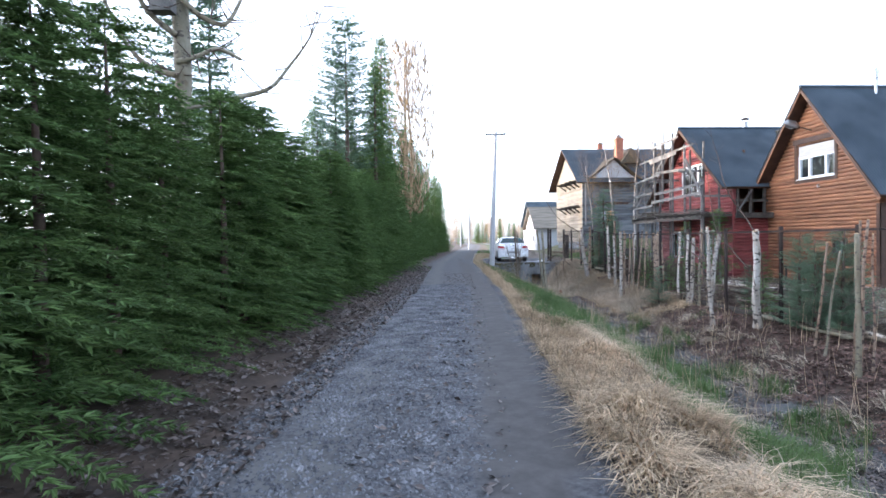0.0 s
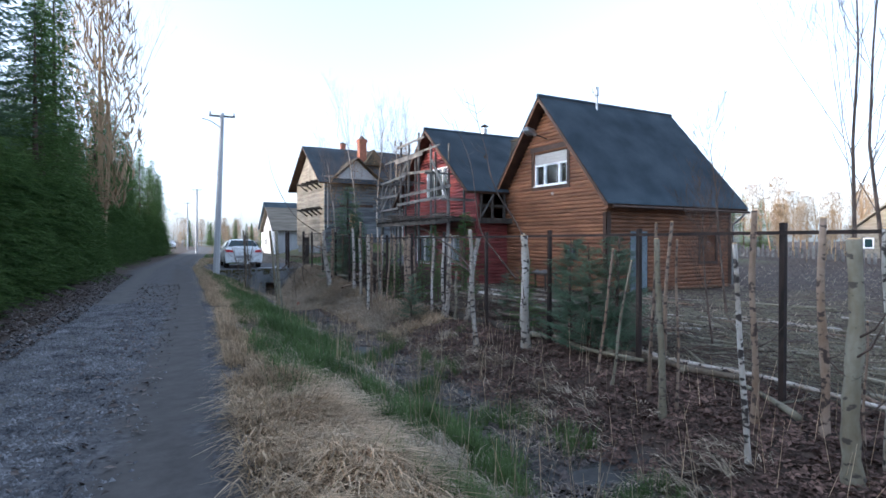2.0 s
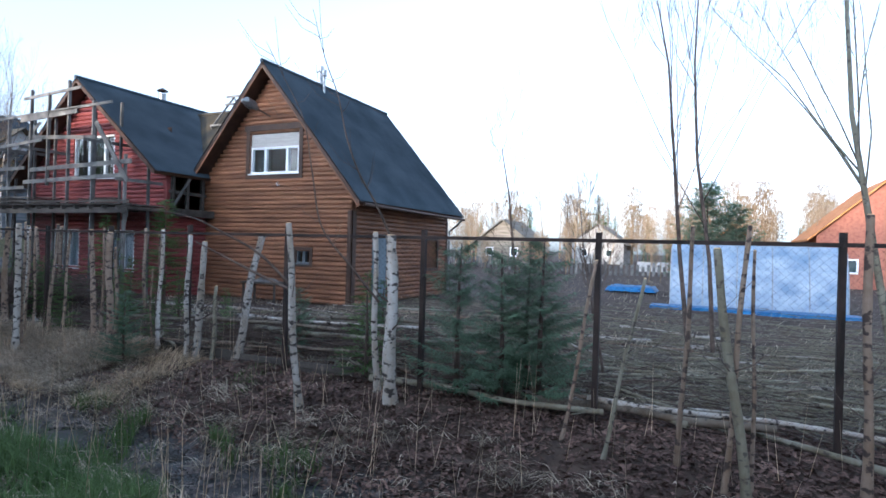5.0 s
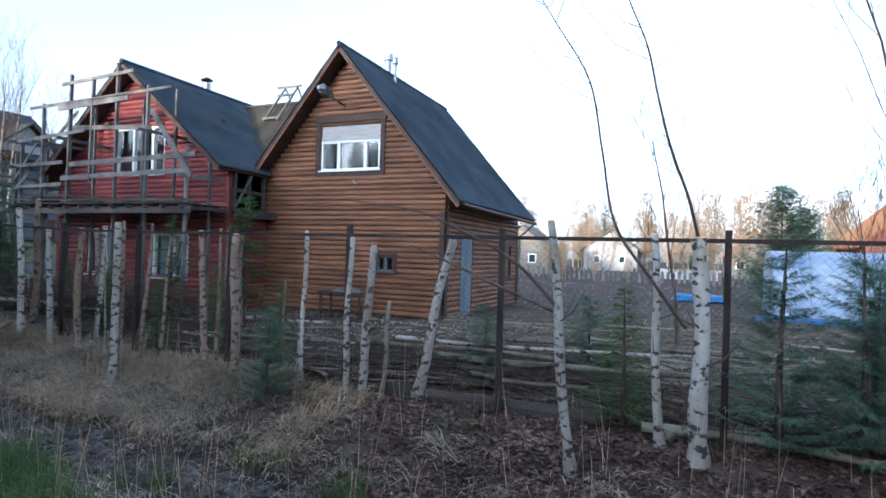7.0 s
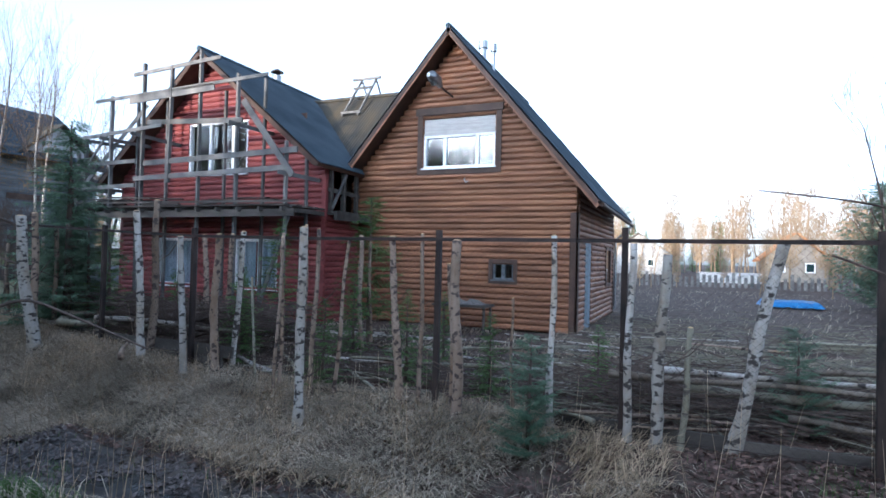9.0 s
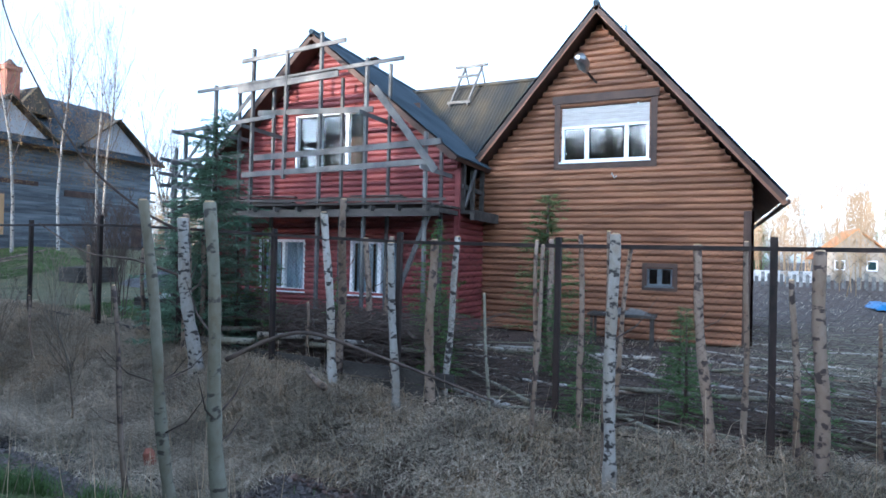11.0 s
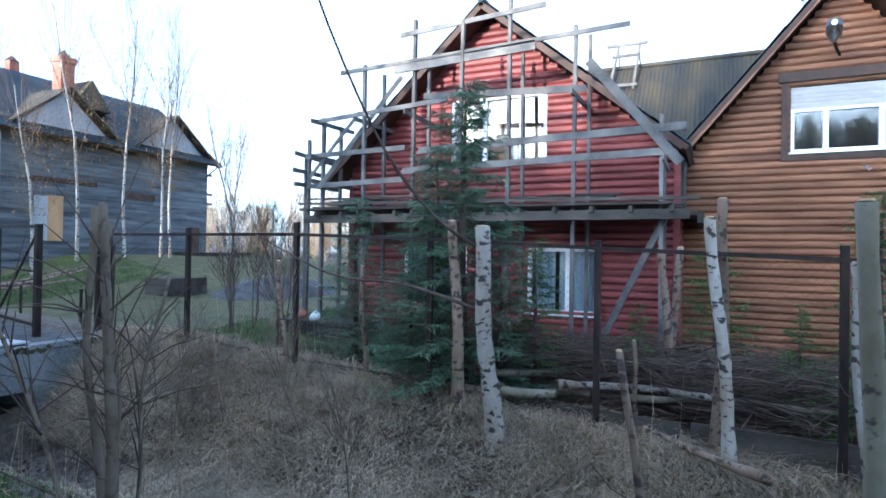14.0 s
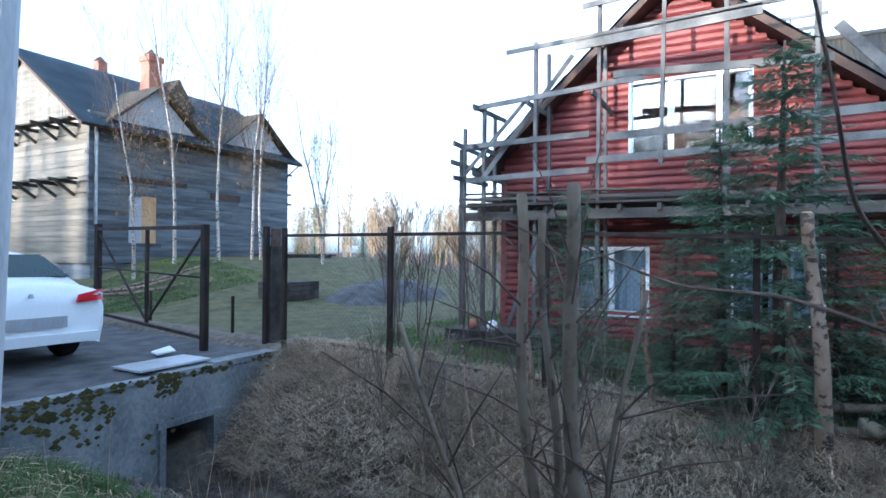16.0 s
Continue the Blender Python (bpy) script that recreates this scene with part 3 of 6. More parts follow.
part("side_window_surround", Build().box(18.85, BY0 - 0.06, 0.5, 18.95, BY0, 1.7).box(19.85, BY0 - 0.06, 0.5, 19.95, BY0, 1.7).box(18.95, BY0 - 0.06, 0.5, 19.85, BY0, 0.6).box(18.95, BY0 - 0.06, 1.6, 19.85, BY0, 1.7), M_DARK, brown)
for px, py, top in ((16.86, 17.5, 7.62), (16.5, 17.05, 7.35)):
    c = part("chimney_pipe", Build().tube([(px, py, 6.3), (px, py, top - 0.22)], [0.10 if top > 7.5 else 0.05] * 2, 12), M_ZINC, brown)
    part("cowl", Build().tube([(px, py, top - 0.2), (px, py, top)], [0.14 if top > 7.5 else 0.09] * 2, 12), M_ZINC, c)

# red house, nearer the road
RX, RY0, RY1, RR, RZ = 12.73, 20.0, 27.0, 23.65, -0.45
red = thing("red_house", "red log-sided house with dark corrugated roof, under scaffolding", "house")
R_SLOPE = (6.55 - 3.45) / (RR - 19.85)


def red_run(z):
    half = (6.38 - z) / R_SLOPE
    return max(RY0, RR - half), min(RY1, RR + half)


R_HOLES = [(21.36, 22.78, 0.33, 1.62), (24.1, 25.6, 0.33, 1.62), (22.42, 24.5, 3.32, 4.75)]
wall_f = part("front_wall", Build().box(RX, RY0, RZ - 0.1, RX + 0.02, RY0 + 0.02, RZ), M_RED, red)
wall_backing(wall_f, [(RY0, RZ), (RY1, RZ), (RY1, 6.36 - (RY1 - RR) * R_SLOPE), (RR, 6.36), (RY0, 6.36 - (RR - RY0) * R_SLOPE)], R_HOLES, RX, M_RED)
log_wall(wall_f, M_RED, RX, RZ, 6.35, red_run, R_HOLES, None)
part("side_wall", Build().box(RX + 0.16, RY0, RZ, 17.0, RY0 + 0.12, 2.3), M_RED, red)
# walls behind the open porch coloured dark to give the recess its shade
part("upper_side_wall", Build().box(14.6, RY0 + 0.6, 2.3, 17.0, RY0 + 0.72, 3.9), M_DARK, red)
part("porch_wall", Build().box(RX + 0.16, RY0 + 1.5, 2.3, 14.6, RY0 + 1.62, 4.3), M_DARK, red)
part("porch_floor", Build().box(RX + 0.1, 19.65, 2.24, 14.2, RY0 + 1.5, 2.31), M_OLDPLANK, red)
part("porch_beam", Build().beam((RX - 0.1, 19.62, 2.2), (14.24, 19.62, 2.2), 0.22, 0.10), M_OLDPLANK, red, "dark rotten porch beam")
for px in (12.9, 13.45, 14.05):
    part("porch_post", Build().beam((px, 19.95, 2.25), (px, 19.95, 3.42), 0.09, 0.09), M_OLDPLANK, red)
part("porch_rail", Build().beam((RX + 0.05, 19.95, 2.85), (14.2, 19.95, 2.82), 0.10, 0.04), M_OLDPLANK, red)
part("porch_brace", Build().beam((12.9, 19.9, 2.4), (13.5, 19.9, 3.3), 0.07, 0.04), M_GREYWOOD, red)
log_wall(red, M_RED, RY0, RZ, 2.2, lambda z: (RX + 0.02, BX), [], None, "y")
part("north_wall", Build().box(RX + 0.16, RY1 - 0.12, RZ, 19.0, RY1, 3.2), M_RED, red)
part("back_wall", tidy(Build().poly([(19, RY0, RZ), (19, RY1, RZ), (19, RY1, 3.3), (19, RR, 6.3), (19, RY0, 3.3)], (0.12, 0, 0)).mesh("back_wall")), M_RED, red)
for y in (RY0 - 0.05, RY1 - 0.05):
    part("corner_board", Build().box(RX - 0.05, y, RZ, RX + 0.02, y + 0.12, 3.2), M_RED, red)
Q0, Q1 = 12.15, 19.2
roof_slope(red, "roof", (Q0, RR, 6.55), (Q1, RR, 6.55), (Q1, 19.78, 3.4), (Q0, 19.78, 3.4), M_ROOF)
roof_slope(red, "roof", (Q0, RR, 6.55), (Q1, RR, 6.55), (Q1, 27.42, 3.14), (Q0, 27.42, 3.14), M_ROOF)
part("ridge_cap", Build().tube([(Q0 - 0.02, RR, 6.56), (Q1, RR, 6.56)], [0.07, 0.07], 8), M_ROOF, red)
part("bargeboard", Build().beam((Q0 + 0.02, RR - 0.02, 6.42), (Q0 + 0.02, 19.9, 3.36), 0.09, 0.03), M_DARK, red)
part("bargeboard", Build().beam((Q0 + 0.02, RR + 0.02, 6.42), (Q0 + 0.02, 27.37, 3.04), 0.09, 0.03), M_DARK, red)
# linking roof behind, its ridge along y
def link_sheet(sign):
    """The linking slope, cut along the two valleys."""
    v, f, rows, n = [], [], 14, 260
    for j in range(rows + 1):
        z = 3.55 + (6.3 - 3.55) * j / rows
        x = 16.85 - sign * (6.3 - z) / 0.993
        lo, hi = 17.28 + (6.86 - z) / B_SLOPE - 0.03, RR - (6.55 - z) / R_SLOPE + 0.03
        for i in range(n + 1):
            y = 17.5 + 6.2 * i / n
            w = 0.016 * math.sin(i * math.pi / 2)
            y = min(max(y, min(lo, hi)), max(lo, hi))
            v.append((x - 0.7 * sign * w, y, z + 0.7 * w))
    for j in range(rows):
        for i in range(n):
            a = j * (n + 1) + i
            f.append((a, a + 1, a + n + 2, a + n + 1))
    return Build().add(v, f)


part("link_roof", link_sheet(1), M_RUST, red, "rust-stained corrugated linking roof", smooth=True)
part("link_roof", link_sheet(-1), M_RUST, red, "", smooth=True)
part("ridge_cap", Build().tube([(16.85, 17.7, 6.32), (16.85, 23.4, 6.32)], [0.07, 0.07], 8), M_RUST, red)
window_unit(red, RX, 21.36, 22.78, 0.33, 1.62, (21.98,), 0.07, bars=(), curtain=True)
window_unit(red, RX, 24.1, 25.6, 0.33, 1.62, (24.8,), 0.07, curtain=True)
uw = window_unit(red, RX, 22.42, 24.5, 3.32, 4.75, (22.95, 23.75), 0.07, curtain=False)
c = part("chimney_pipe", Build().tube([(15.75, 24.1, 5.9), (15.75, 24.1, 6.96)], [0.14] * 2, 14), M_ZINC, red)
part("flashing", Build().tube([(15.75, 24.1, 6.05), (15.75, 24.1, 6.35)], [0.21, 0.17], 14), M_STEEL, c)
for ka in (0.5, 2.6, 4.7):
    part("cowl_strut", Build().beam((15.75 + 0.14 * math.cos(ka), 24.1 + 0.14 * math.sin(ka), 6.92), (15.75 + 0.17 * math.cos(ka), 24.1 + 0.17 * math.sin(ka), 7.08), 0.02, 0.01), M_ZINC, c)
part("cowl", Build().tube([(15.75, 24.1, 7.06), (15.75, 24.1, 7.09), (15.75, 24.1, 7.18)], [0.2, 0.2, 0.04], 14), M_STEEL, c)
ladder = part("roof_ladder", Build().beam((16.0, 21.75, 5.55), (17.0, 21.68, 6.95), 0.06, 0.05), M_GREYWOOD, red, "weathered wooden roof ladder")
part("stile", Build().beam((16.0, 21.2, 5.55), (17.0, 21.15, 6.95), 0.06, 0.05), M_GREYWOOD, ladder)
for px, pz, ov in ((16.05, 5.62, 0.06), (16.72, 6.56, 0.05), (16.95, 6.92, 0.22)):
    part("rung", Build().beam((px - 0.03, 21.75 + ov, pz + 0.03), (px - 0.03, 21.17 - ov, pz + 0.03), 0.07, 0.05), M_GREYWOOD, ladder)
for ky in (21.7, 21.18):
    part("strut", Build().beam((17.05, ky, 6.9), (17.5, ky, 6.3), 0.05, 0.04), M_GREYWOOD, ladder)

# ---- scaffold before the red house ----
scaffold = thing("scaffold", "weathered grey timber scaffold of poles and planks against red house", "scaffold")
SX, SI = 11.44, 12.25
for y, top in ((20.17, 3.8), (21.62, 5.45), (22.8, 6.17), (24.77, 6.05), (25.88, 5.3), (26.92, 4.32)):
    part("pole", Build().beam((SX, y, height(SX, y) - 0.1), (SX + random.uniform(-0.06, 0.06), y + random.uniform(-0.05, 0.05), top), 0.085, 0.06), M_GREYWOOD, scaffold)
for y, top in ((20.17, 3.64), (21.53, 5.57), (22.76, 5.4), (24.8, 5.34), (25.88, 5.33), (27.03, 4.3), (27.42, 3.9), (27.45, 3.5)):
    x = SI if y < 27.3 else (12.75 if top > 4 else 11.6)
    part("pole", Build().beam((x, y, height(x, y) - 0.1), (x + random.uniform(-0.05, 0.05), y + random.uniform(-0.05, 0.05), top), 0.075, 0.06), M_GREYWOOD, scaffold)
for y0, z0, y1, z1, w in ((25.03, 5.76, 22.12, 5.89, 0.09), (26.44, 5.18, 20.69, 5.33, 0.08), (25.16, 5.1, 22.3, 5.2, 0.17), (27.1, 4.22, 24.0, 4.4, 0.09), (24.5, 4.5, 21.4, 4.33, 0.12),
                          (27.3, 3.5, 24.9, 3.54, 0.10), (24.6, 3.46, 19.81, 3.57, 0.13), (27.25, 2.86, 24.9, 2.92, 0.10), (24.95, 3.08, 20.1, 3.18, 0.12)):
    part("plank", Build().beam((SX - 0.06, y0, z0), (SX - 0.06, y1, z1), w, 0.035), M_GREYWOOD, scaffold)
for y, z in ((26.95, 4.2), (26.95, 3.45), (26.95, 2.95), (25.9, 4.15), (24.75, 4.2), (21.55, 4.25), (20.1, 3.05), (27.35, 3.55), (27.35, 2.9), (27.4, 3.2)):
    part("crosspiece", Build().beam((SX - 0.3, y + 0.05, z), (12.72, y + 0.05, z + random.uniform(-0.06, 0.06)), 0.09, 0.035), M_GREYWOOD, scaffold)
part("hanging_pole", Build().beam((SX - 0.05, 23.69, 5.86), (SX - 0.05, 23.74, 2.95), 0.085, 0.06), M_GREYWOOD, scaffold)
part("brace", Build().beam((SX - 0.1, 21.36, 4.78), (SX - 0.1, 19.9, 2.98), 0.15, 0.03), M_GREYWOOD, scaffold, "long sloping plank")
part("brace", Build().beam((SX + 0.05, 20.02, 2.35), (11.85, 21.22, -0.1), 0.11, 0.04), M_GREYWOOD, scaffold)
part("brace", Build().beam((SX + 0.05, 25.6, 2.3), (11.7, 26.5, 0.1), 0.09, 0.04), M_GREYWOOD, scaffold)
part("brace", Build().beam((SX - 0.1, 26.95, 2.8), (12.1, 25.4, 5.2), 0.09, 0.03), M_GREYWOOD, scaffold)
part("brace", Build().beam((SX, 27.3, 3.0), (SX, 26.0, 4.35), 0.07, 0.03), M_GREYWOOD, scaffold)
for i in range(6):                                   # deck boards
    x = SX - 0.12 + i * 0.235
    part("deck_board", Build().beam((x, 19.85 + random.uniform(0, 0.2), 2.34), (x, 27.25 + random.uniform(-0.25, 0.25), 2.36), 0.04, 0.20), M_OLDPLANK, scaffold)
part("edge_board", Build().beam((SX - 0.27, 27.3, 2.47), (SX - 0.27, 19.6, 2.40), 0.05, 0.03), M_OLDPLANK, scaffold)
part("edge_board", Build().beam((SX - 0.2, 27.2, 2.15), (SX - 0.2, 19.75, 2.16), 0.16, 0.04), M_OLDPLANK, scaffold)
for y in np.arange(20.0, 27.4, 0.62):
    part("joist", Build().beam((SX - 0.35, y, 2.24), (12.7, y, 2.24), 0.10, 0.06), M_OLDPLANK, scaffold)
for i in range(26):                                  # odd boards left on the deck
    y, x = random.uniform(20.1, 26.4), random.uniform(SX, 12.5)
    a = random.gauss(0, 0.25)
    part("loose_board", Build().beam((x, y, 2.40 + i * 0.008), (x + math.sin(a), y + 1.3 * math.cos(a), 2.42 + i * 0.008), 0.03, 0.12), M_OLDPLANK, scaffold)

# ---- wire fence, trunks and poles along it ----
def fence_x(y):
    return 6.62 + 0.047 * (y - 4.0)


POST_Y = [-6.9, -4.8, -2.7, -0.55, 1.6, 3.72, 5.9, 8.07, 10.33, 12.4, 14.46, 16.45, 18.43, 20.47, 22.38, 24.4, 26.5, 28.4]


def fence_top(y):
    return 1.55 + 0.25 * smooth(17, 25, y)


fence = thing("wire_fence", "rusty steel post fence with chain-link mesh and top rail", "fence")
for y in POST_Y:
    x = fence_x(y)
    part("post", Build().beam((x, y, height(x, y) - 0.15), (x, y, fence_top(y) + random.uniform(-0.02, 0.06)), 0.06, 0.06), M_STEEL, fence)
for a, b in zip(POST_Y, POST_Y[1:]):
    xa, xb = fence_x(a), fence_x(b)
    za, zb = fence_top(a) - 0.10, fence_top(b) - 0.10
    part("rail", Build().beam((xa - 0.03, a, za), (xb - 0.03, b, zb), 0.04, 0.03), M_STEEL, fence)
    part("bottom_wire", Build().tube([(xa, a, height(xa, a) + 0.08), (xb, b, height(xb, b) + 0.08)], [0.006] * 2, 4), M_STEEL, fence)
    if a > -1 and b < 29:
        w = Build()
        g0, g1 = height(xa, a) + 0.05, za
        L, H, step = b - a, g1 - g0, 0.075
        for sgn in (1, -1):
            k = -H
            while k < L:
                lo, hi = max(0, k), min(L, k + H)
                if hi - lo > 0.05:
                    p = [(lo, lo - k), (hi, hi - k)]
                    q = [(xa + (xb - xa) * u / L - 0.002 * sgn, a + u, g0 + (h if sgn > 0 else H - h)) for u, h in p]
                    w.tube(q, [0.001] * 2, 3, cap=False)
                k += step
        ob = part("chain_link", w, M_STEEL, fence)
        ob["kind"] = "stuff"

# low rotten boards at the foot of the fence
boards = thing("low_board_edging", "low rotten grey boards set on edge under fence", "boards")
for y0, y1, z, tilt in ((17.9, 20.4, -0.36, 0.02), (20.45, 22.4, -0.34, -0.01), (17.7, 19.6, -0.17, 0.0), (19.7, 22.35, -0.16, -0.02)):
    xa, xb = fence_x(y0) + 0.09, fence_x(y1) + 0.09
    part("board", Build().beam((xa, y0, z + tilt), (xb + 0.02, y1, z - tilt), 0.16, 0.035, 0.08), M_OLDPLANK, boards)
for y0, y1 in ((22.4, 24.5), (24.4, 27.6), (9.2, 11.5), (11.4, 13.2)):
    xa, xb = fence_x(y0) + 0.12, fence_x(y1) + 0.12
    part("board", Build().beam((xa, y0, height(xa, y0) + 0.07), (xb, y1, height(xb, y1) + 0.07), 0.15, 0.035), M_OLDPLANK, boards)



def trunk(b, base, top, r, bend=0.05, rough=0.0, n=9, seed=0):
    """A crooked tapering trunk with swollen knots."""
    rng = random.Random(seed)
    base, top = Vector(base), Vector(top)
    k = 13
    pts, rad = [], []
    ph = rng.uniform(0, 6)
    for i in range(k + 1):
        t = i / k
        p = base.lerp(top, t) + Vector((math.sin(ph + 4 * t), math.cos(ph * 1.7 + 5 * t), 0)) * bend * math.sin(math.pi * t)
        pts.append(p)
        rad.append(r * (1.35 - 0.55 * t if t < 0.12 else 1.08 - 0.28 * t) * (1 + rng.uniform(-0.10, 0.16)))
    b.tube(pts, rad, n)
    return pts


def stick(x, y, dx, dy, top, r, kind, i):
    mats = {"b": M_BIRCH, "t": M_TANBIRCH, "g": M_GREYBARK}
    words = {"b": "cut birch trunk with white black-marked bark beside fence", "t": "cut tan-barked birch pole standing beside fence", "g": "thin grey-barked cut pole standing beside fence"}
    z = height(x, y)
    ob = thing("tree_stub", words[kind], "tree trunk", (x, y, z), "cut trunks along the fence")
    b = Build()
    pts = trunk(b, (0, 0, -0.12), (dx, dy, top - z), r * 0.92, 0.012 + 0.25 * r, seed=i)
    part("trunk", b, mats[kind], ob, smooth=True)
    part("cut_end", Build().tube([pts[-1] + Vector((0, 0, 0.001)), pts[-1] + Vector((0, 0, 0.012))], [r * 0.66, r * 0.55], 9), M_CUT, ob)
    rng = random.Random(100 + i)
    for _ in range(rng.randint(1, 4)):               # side shoots
        p = pts[rng.randint(4, 8)]
        a, l = rng.uniform(0, 6.28), rng.uniform(0.15, 0.6)
        q = [p, p + Vector((math.cos(a) * l * 0.5, math.sin(a) * l * 0.5, l * 0.25)), p + Vector((math.cos(a) * l * 0.9, math.sin(a) * l * 0.9, l * 0.7))]
        part("shoot", Build().tube(q, [r * 0.16, r * 0.11, 0.002], 5), M_TWIG, ob)
    return ob


STICKS = [
    (5.55, 4.47, 0.20, 0.28, 1.38, .042, "g"), (5.75, 4.45, 0.02, 0.02, 1.37, .018, "t"), (5.2, 3.19, -0.12, 0.08, 1.33, .029, "b"), (5.95, 3.63, 0.02, 0.02, 1.68, .038, "t"), (6.05, 2.98, 0.03, 0.04, 1.58, .044, "t"),
    (5.95, 5.03, 0.02, -0.08, 1.58, .024, "t"), (6.1, 6.13, 0.0, -0.32, 1.24, .021, "t"), (5.95, 5.7, 0.0, -0.36, 1.09, .021, "g"), (5.7, 4.66, 0.03, -0.15, 1.58, .026, "t"), (6.0, 2.6, 0.02, 0.0, 0.62, .012, "t"),
    (6.45, 8.27, -0.02, 0.06, 1.46, .083, "b"), (6.7, 8.62, 0.0, 0.10, 1.50, .044, "b"), (6.05, 9.33, 0.0, 0.26, 1.58, .050, "b"),
    (7.07, 11.45, 0.08, -0.44, 1.46, .066, "b"), (7.01, 11.88, 0.0, -0.09, 0.63, .034, "g"), (6.9, 12.09, 0.05, -0.09, 1.32, .058, "b"), (6.95, 12.35, 0.0, -0.04, 1.42, .042, "b"),
    (7.05, 13.12, 0.05, 0.01, 1.50, .039, "b"), (6.87, 14.11, 0.0, 0.03, 1.43, .062, "t"), (7.13, 14.68, 0.0, 0.0, 1.51, .030, "t"), (7.17, 14.95, 0.0, 0.15, 1.48, .050, "t"), (7.15, 15.9, 0.03, -0.19, 1.44, .028, "t"), (6.3, 15.76, 0.0, -0.02, 1.54, .057, "b"),
    (7.04, 18.28, -0.02, 0.12, 1.45, .055, "b"), (7.17, 19.26, -0.02, 0.20, 1.83, .058, "b"), (7.3, 17.98, 0.0, -0.02, 1.50, .062, "t"), (7.6, 17.95, 0.0, -0.16, 1.55, .045, "b"), (6.94, 16.64, 0.0, -0.09, 1.45, .024, "t"),
    (7.1, 16.68, 0.0, -0.02, 1.5, .028, "t"), (7.06, 16.15, 0.2, 0.08, 1.57, .034, "t"), (6.45, 15.82, 0.0, 0.0, 1.57, .026, "t"), (7.1, 14.24, 0.0, 0.08, 1.17, .033, "t"), (7.4, 19.38, 0.02, -0.03, 2.02, .060, "t"),
    (4.42, 18.82, -0.28, 0.10, 1.69, .046, "g"), (4.36, 18.24, -0.16, 0.06, 1.67, .056, "g"), (4.6, 19.6, 0.0, 0.27, 0.98, .024, "t"),
    (6.93, 21.36, -0.24, 0.08, 1.74, .090, "b"), (7.2, 21.86, 0.04, 0.15, 1.83, .066, "t"), (7.7, 22.1, 0.0, 0.05, 1.62, .045, "t"), (7.6, 24.55, -0.02, 0.15, 1.34, .040, "t"), (7.77, 20.1, 0.0, 0.06, 0.6, .026, "t"), (6.85, 24.87, 0.0, 0.18, 0.5, .020, "t"),
    (9.0, 19.85, 0.0, 0.15, 1.56, .06, "t"), (9.5, 20.0, 0.0, -0.20, 1.6, .055, "t"), (9.9, 17.16, 0.0, 0.04, 1.6, .05, "t"), (10.4, 17.25, 0.0, 0.06, 1.5, .03, "t"), (7.25, 17.2, 0.0, 0.1, 0.9, .02, "g"), (7.3, 13.6, 0.0, 0.02, 0.8, .02, "t"),
    (5.4, 2.4, 0.0, 0.02, 1.37, .072, "g"), (5.75, 2.3, 0.0, 0.04, 1.46, .040, "b"), (6.2, 0.9, 0.0, 0.1, 1.5, .035, "t"), (7.6, 23.3, 0.03, 0.1, 1.3, .035, "t"),
]
for i, row in enumerate(STICKS):
    stick(*row, i)


def bare_tree(b, base, h, r, seed, levels=4, spread=0.55, lean=(0, 0), stem=None):
    """Trunk and branches of a leafless tree, in one mesh."""
    rng = random.Random(seed)

    def grow(p, d, length, rad, level):
        k = 4
        pts, rr = [p], [rad]
        for i in range(k):
            d = (d + Vector((rng.gauss(0, 0.09), rng.gauss(0, 0.09), 0.05 + rng.gauss(0, 0.04)))).normalized()
            p = p + d * length / k
            pts.append(p)
            rr.append(max(rad * (1 - 0.75 * (i + 1) / k), 0.0022))
        (stem if stem and level == 0 else b).tube(pts, rr, 6 if level == 0 else (4 if level < 3 else 3), cap=False)
        if level >= levels:
            return
        for i in range({0: 12, 1: 7, 2: 4, 3: 3}[level]):
            t = rng.uniform(0.25 if level else 0.32, 1.0)
            j = min(int(t * k), k - 1)
            q = pts[j].lerp(pts[j + 1], t * k - j)
            a = rng.uniform(0, 6.28)
            side = Vector((math.cos(a), math.sin(a), rng.uniform(0.1, 0.5))).normalized()
            nd = (d * (1 - spread) + side * spread + Vector((0, 0, 0.12))).normalized()
            grow(q, nd, length * rng.uniform(0.38, 0.6) * (1.15 - 0.5 * t), max(rad * 0.30 * (1.1 - 0.7 * t), 0.0025), level + 1)

    grow(Vector(base), Vector((lean[0], lean[1], 1)).normalized(), h, r, 0)


def bare_tree_thing(name, label, x, y, h, r, seed, material, lean=(0, 0), levels=3, group=""):
    ob = thing(name, label, "tree", (x, y, height(x, y)), group)
    t, b = Build(), Build()
    bare_tree(b, (0, 0, -0.1), h, r, seed, levels, 0.4, lean, t)
    part("trunk", t, material, ob, smooth=True)
    part("crown", b, material, ob, smooth=True)["kind"] = "stuff"
    return ob


for x, y, h, r, sd, ln in ((11.35, 5.1, 7.5, 0.045, 3, (0.03, 0.0)), (11.3, 4.72, 7.2, 0.042, 4, (0.0, 0.02)), (10.4, 0.4, 7.0, 0.06, 15, (0.0, 0.1)), (8.7, 6.1, 2.6, 0.022, 8, (0.02, -0.02)), (12.6, 8.6, 4.2, 0.04, 9, (0, 0.04))):
    bare_tree_thing("bare_tree", "leafless young tree with fine grey-brown branches", x, y, h, r, sd, M_TWIG, ln, 3, "leafless garden trees")
bare_tree_thing("birch", "leafless grey-white birch with spreading fine branches in garden", 10.6, 2.33, 8.2, 0.062, 21, M_GREYBARK, (0.0, 0.03), 3, "leafless garden trees")
shrub = thing("pruned_willow", "pruned leafless grey willow with cut upright stems beside ditch", "shrub")
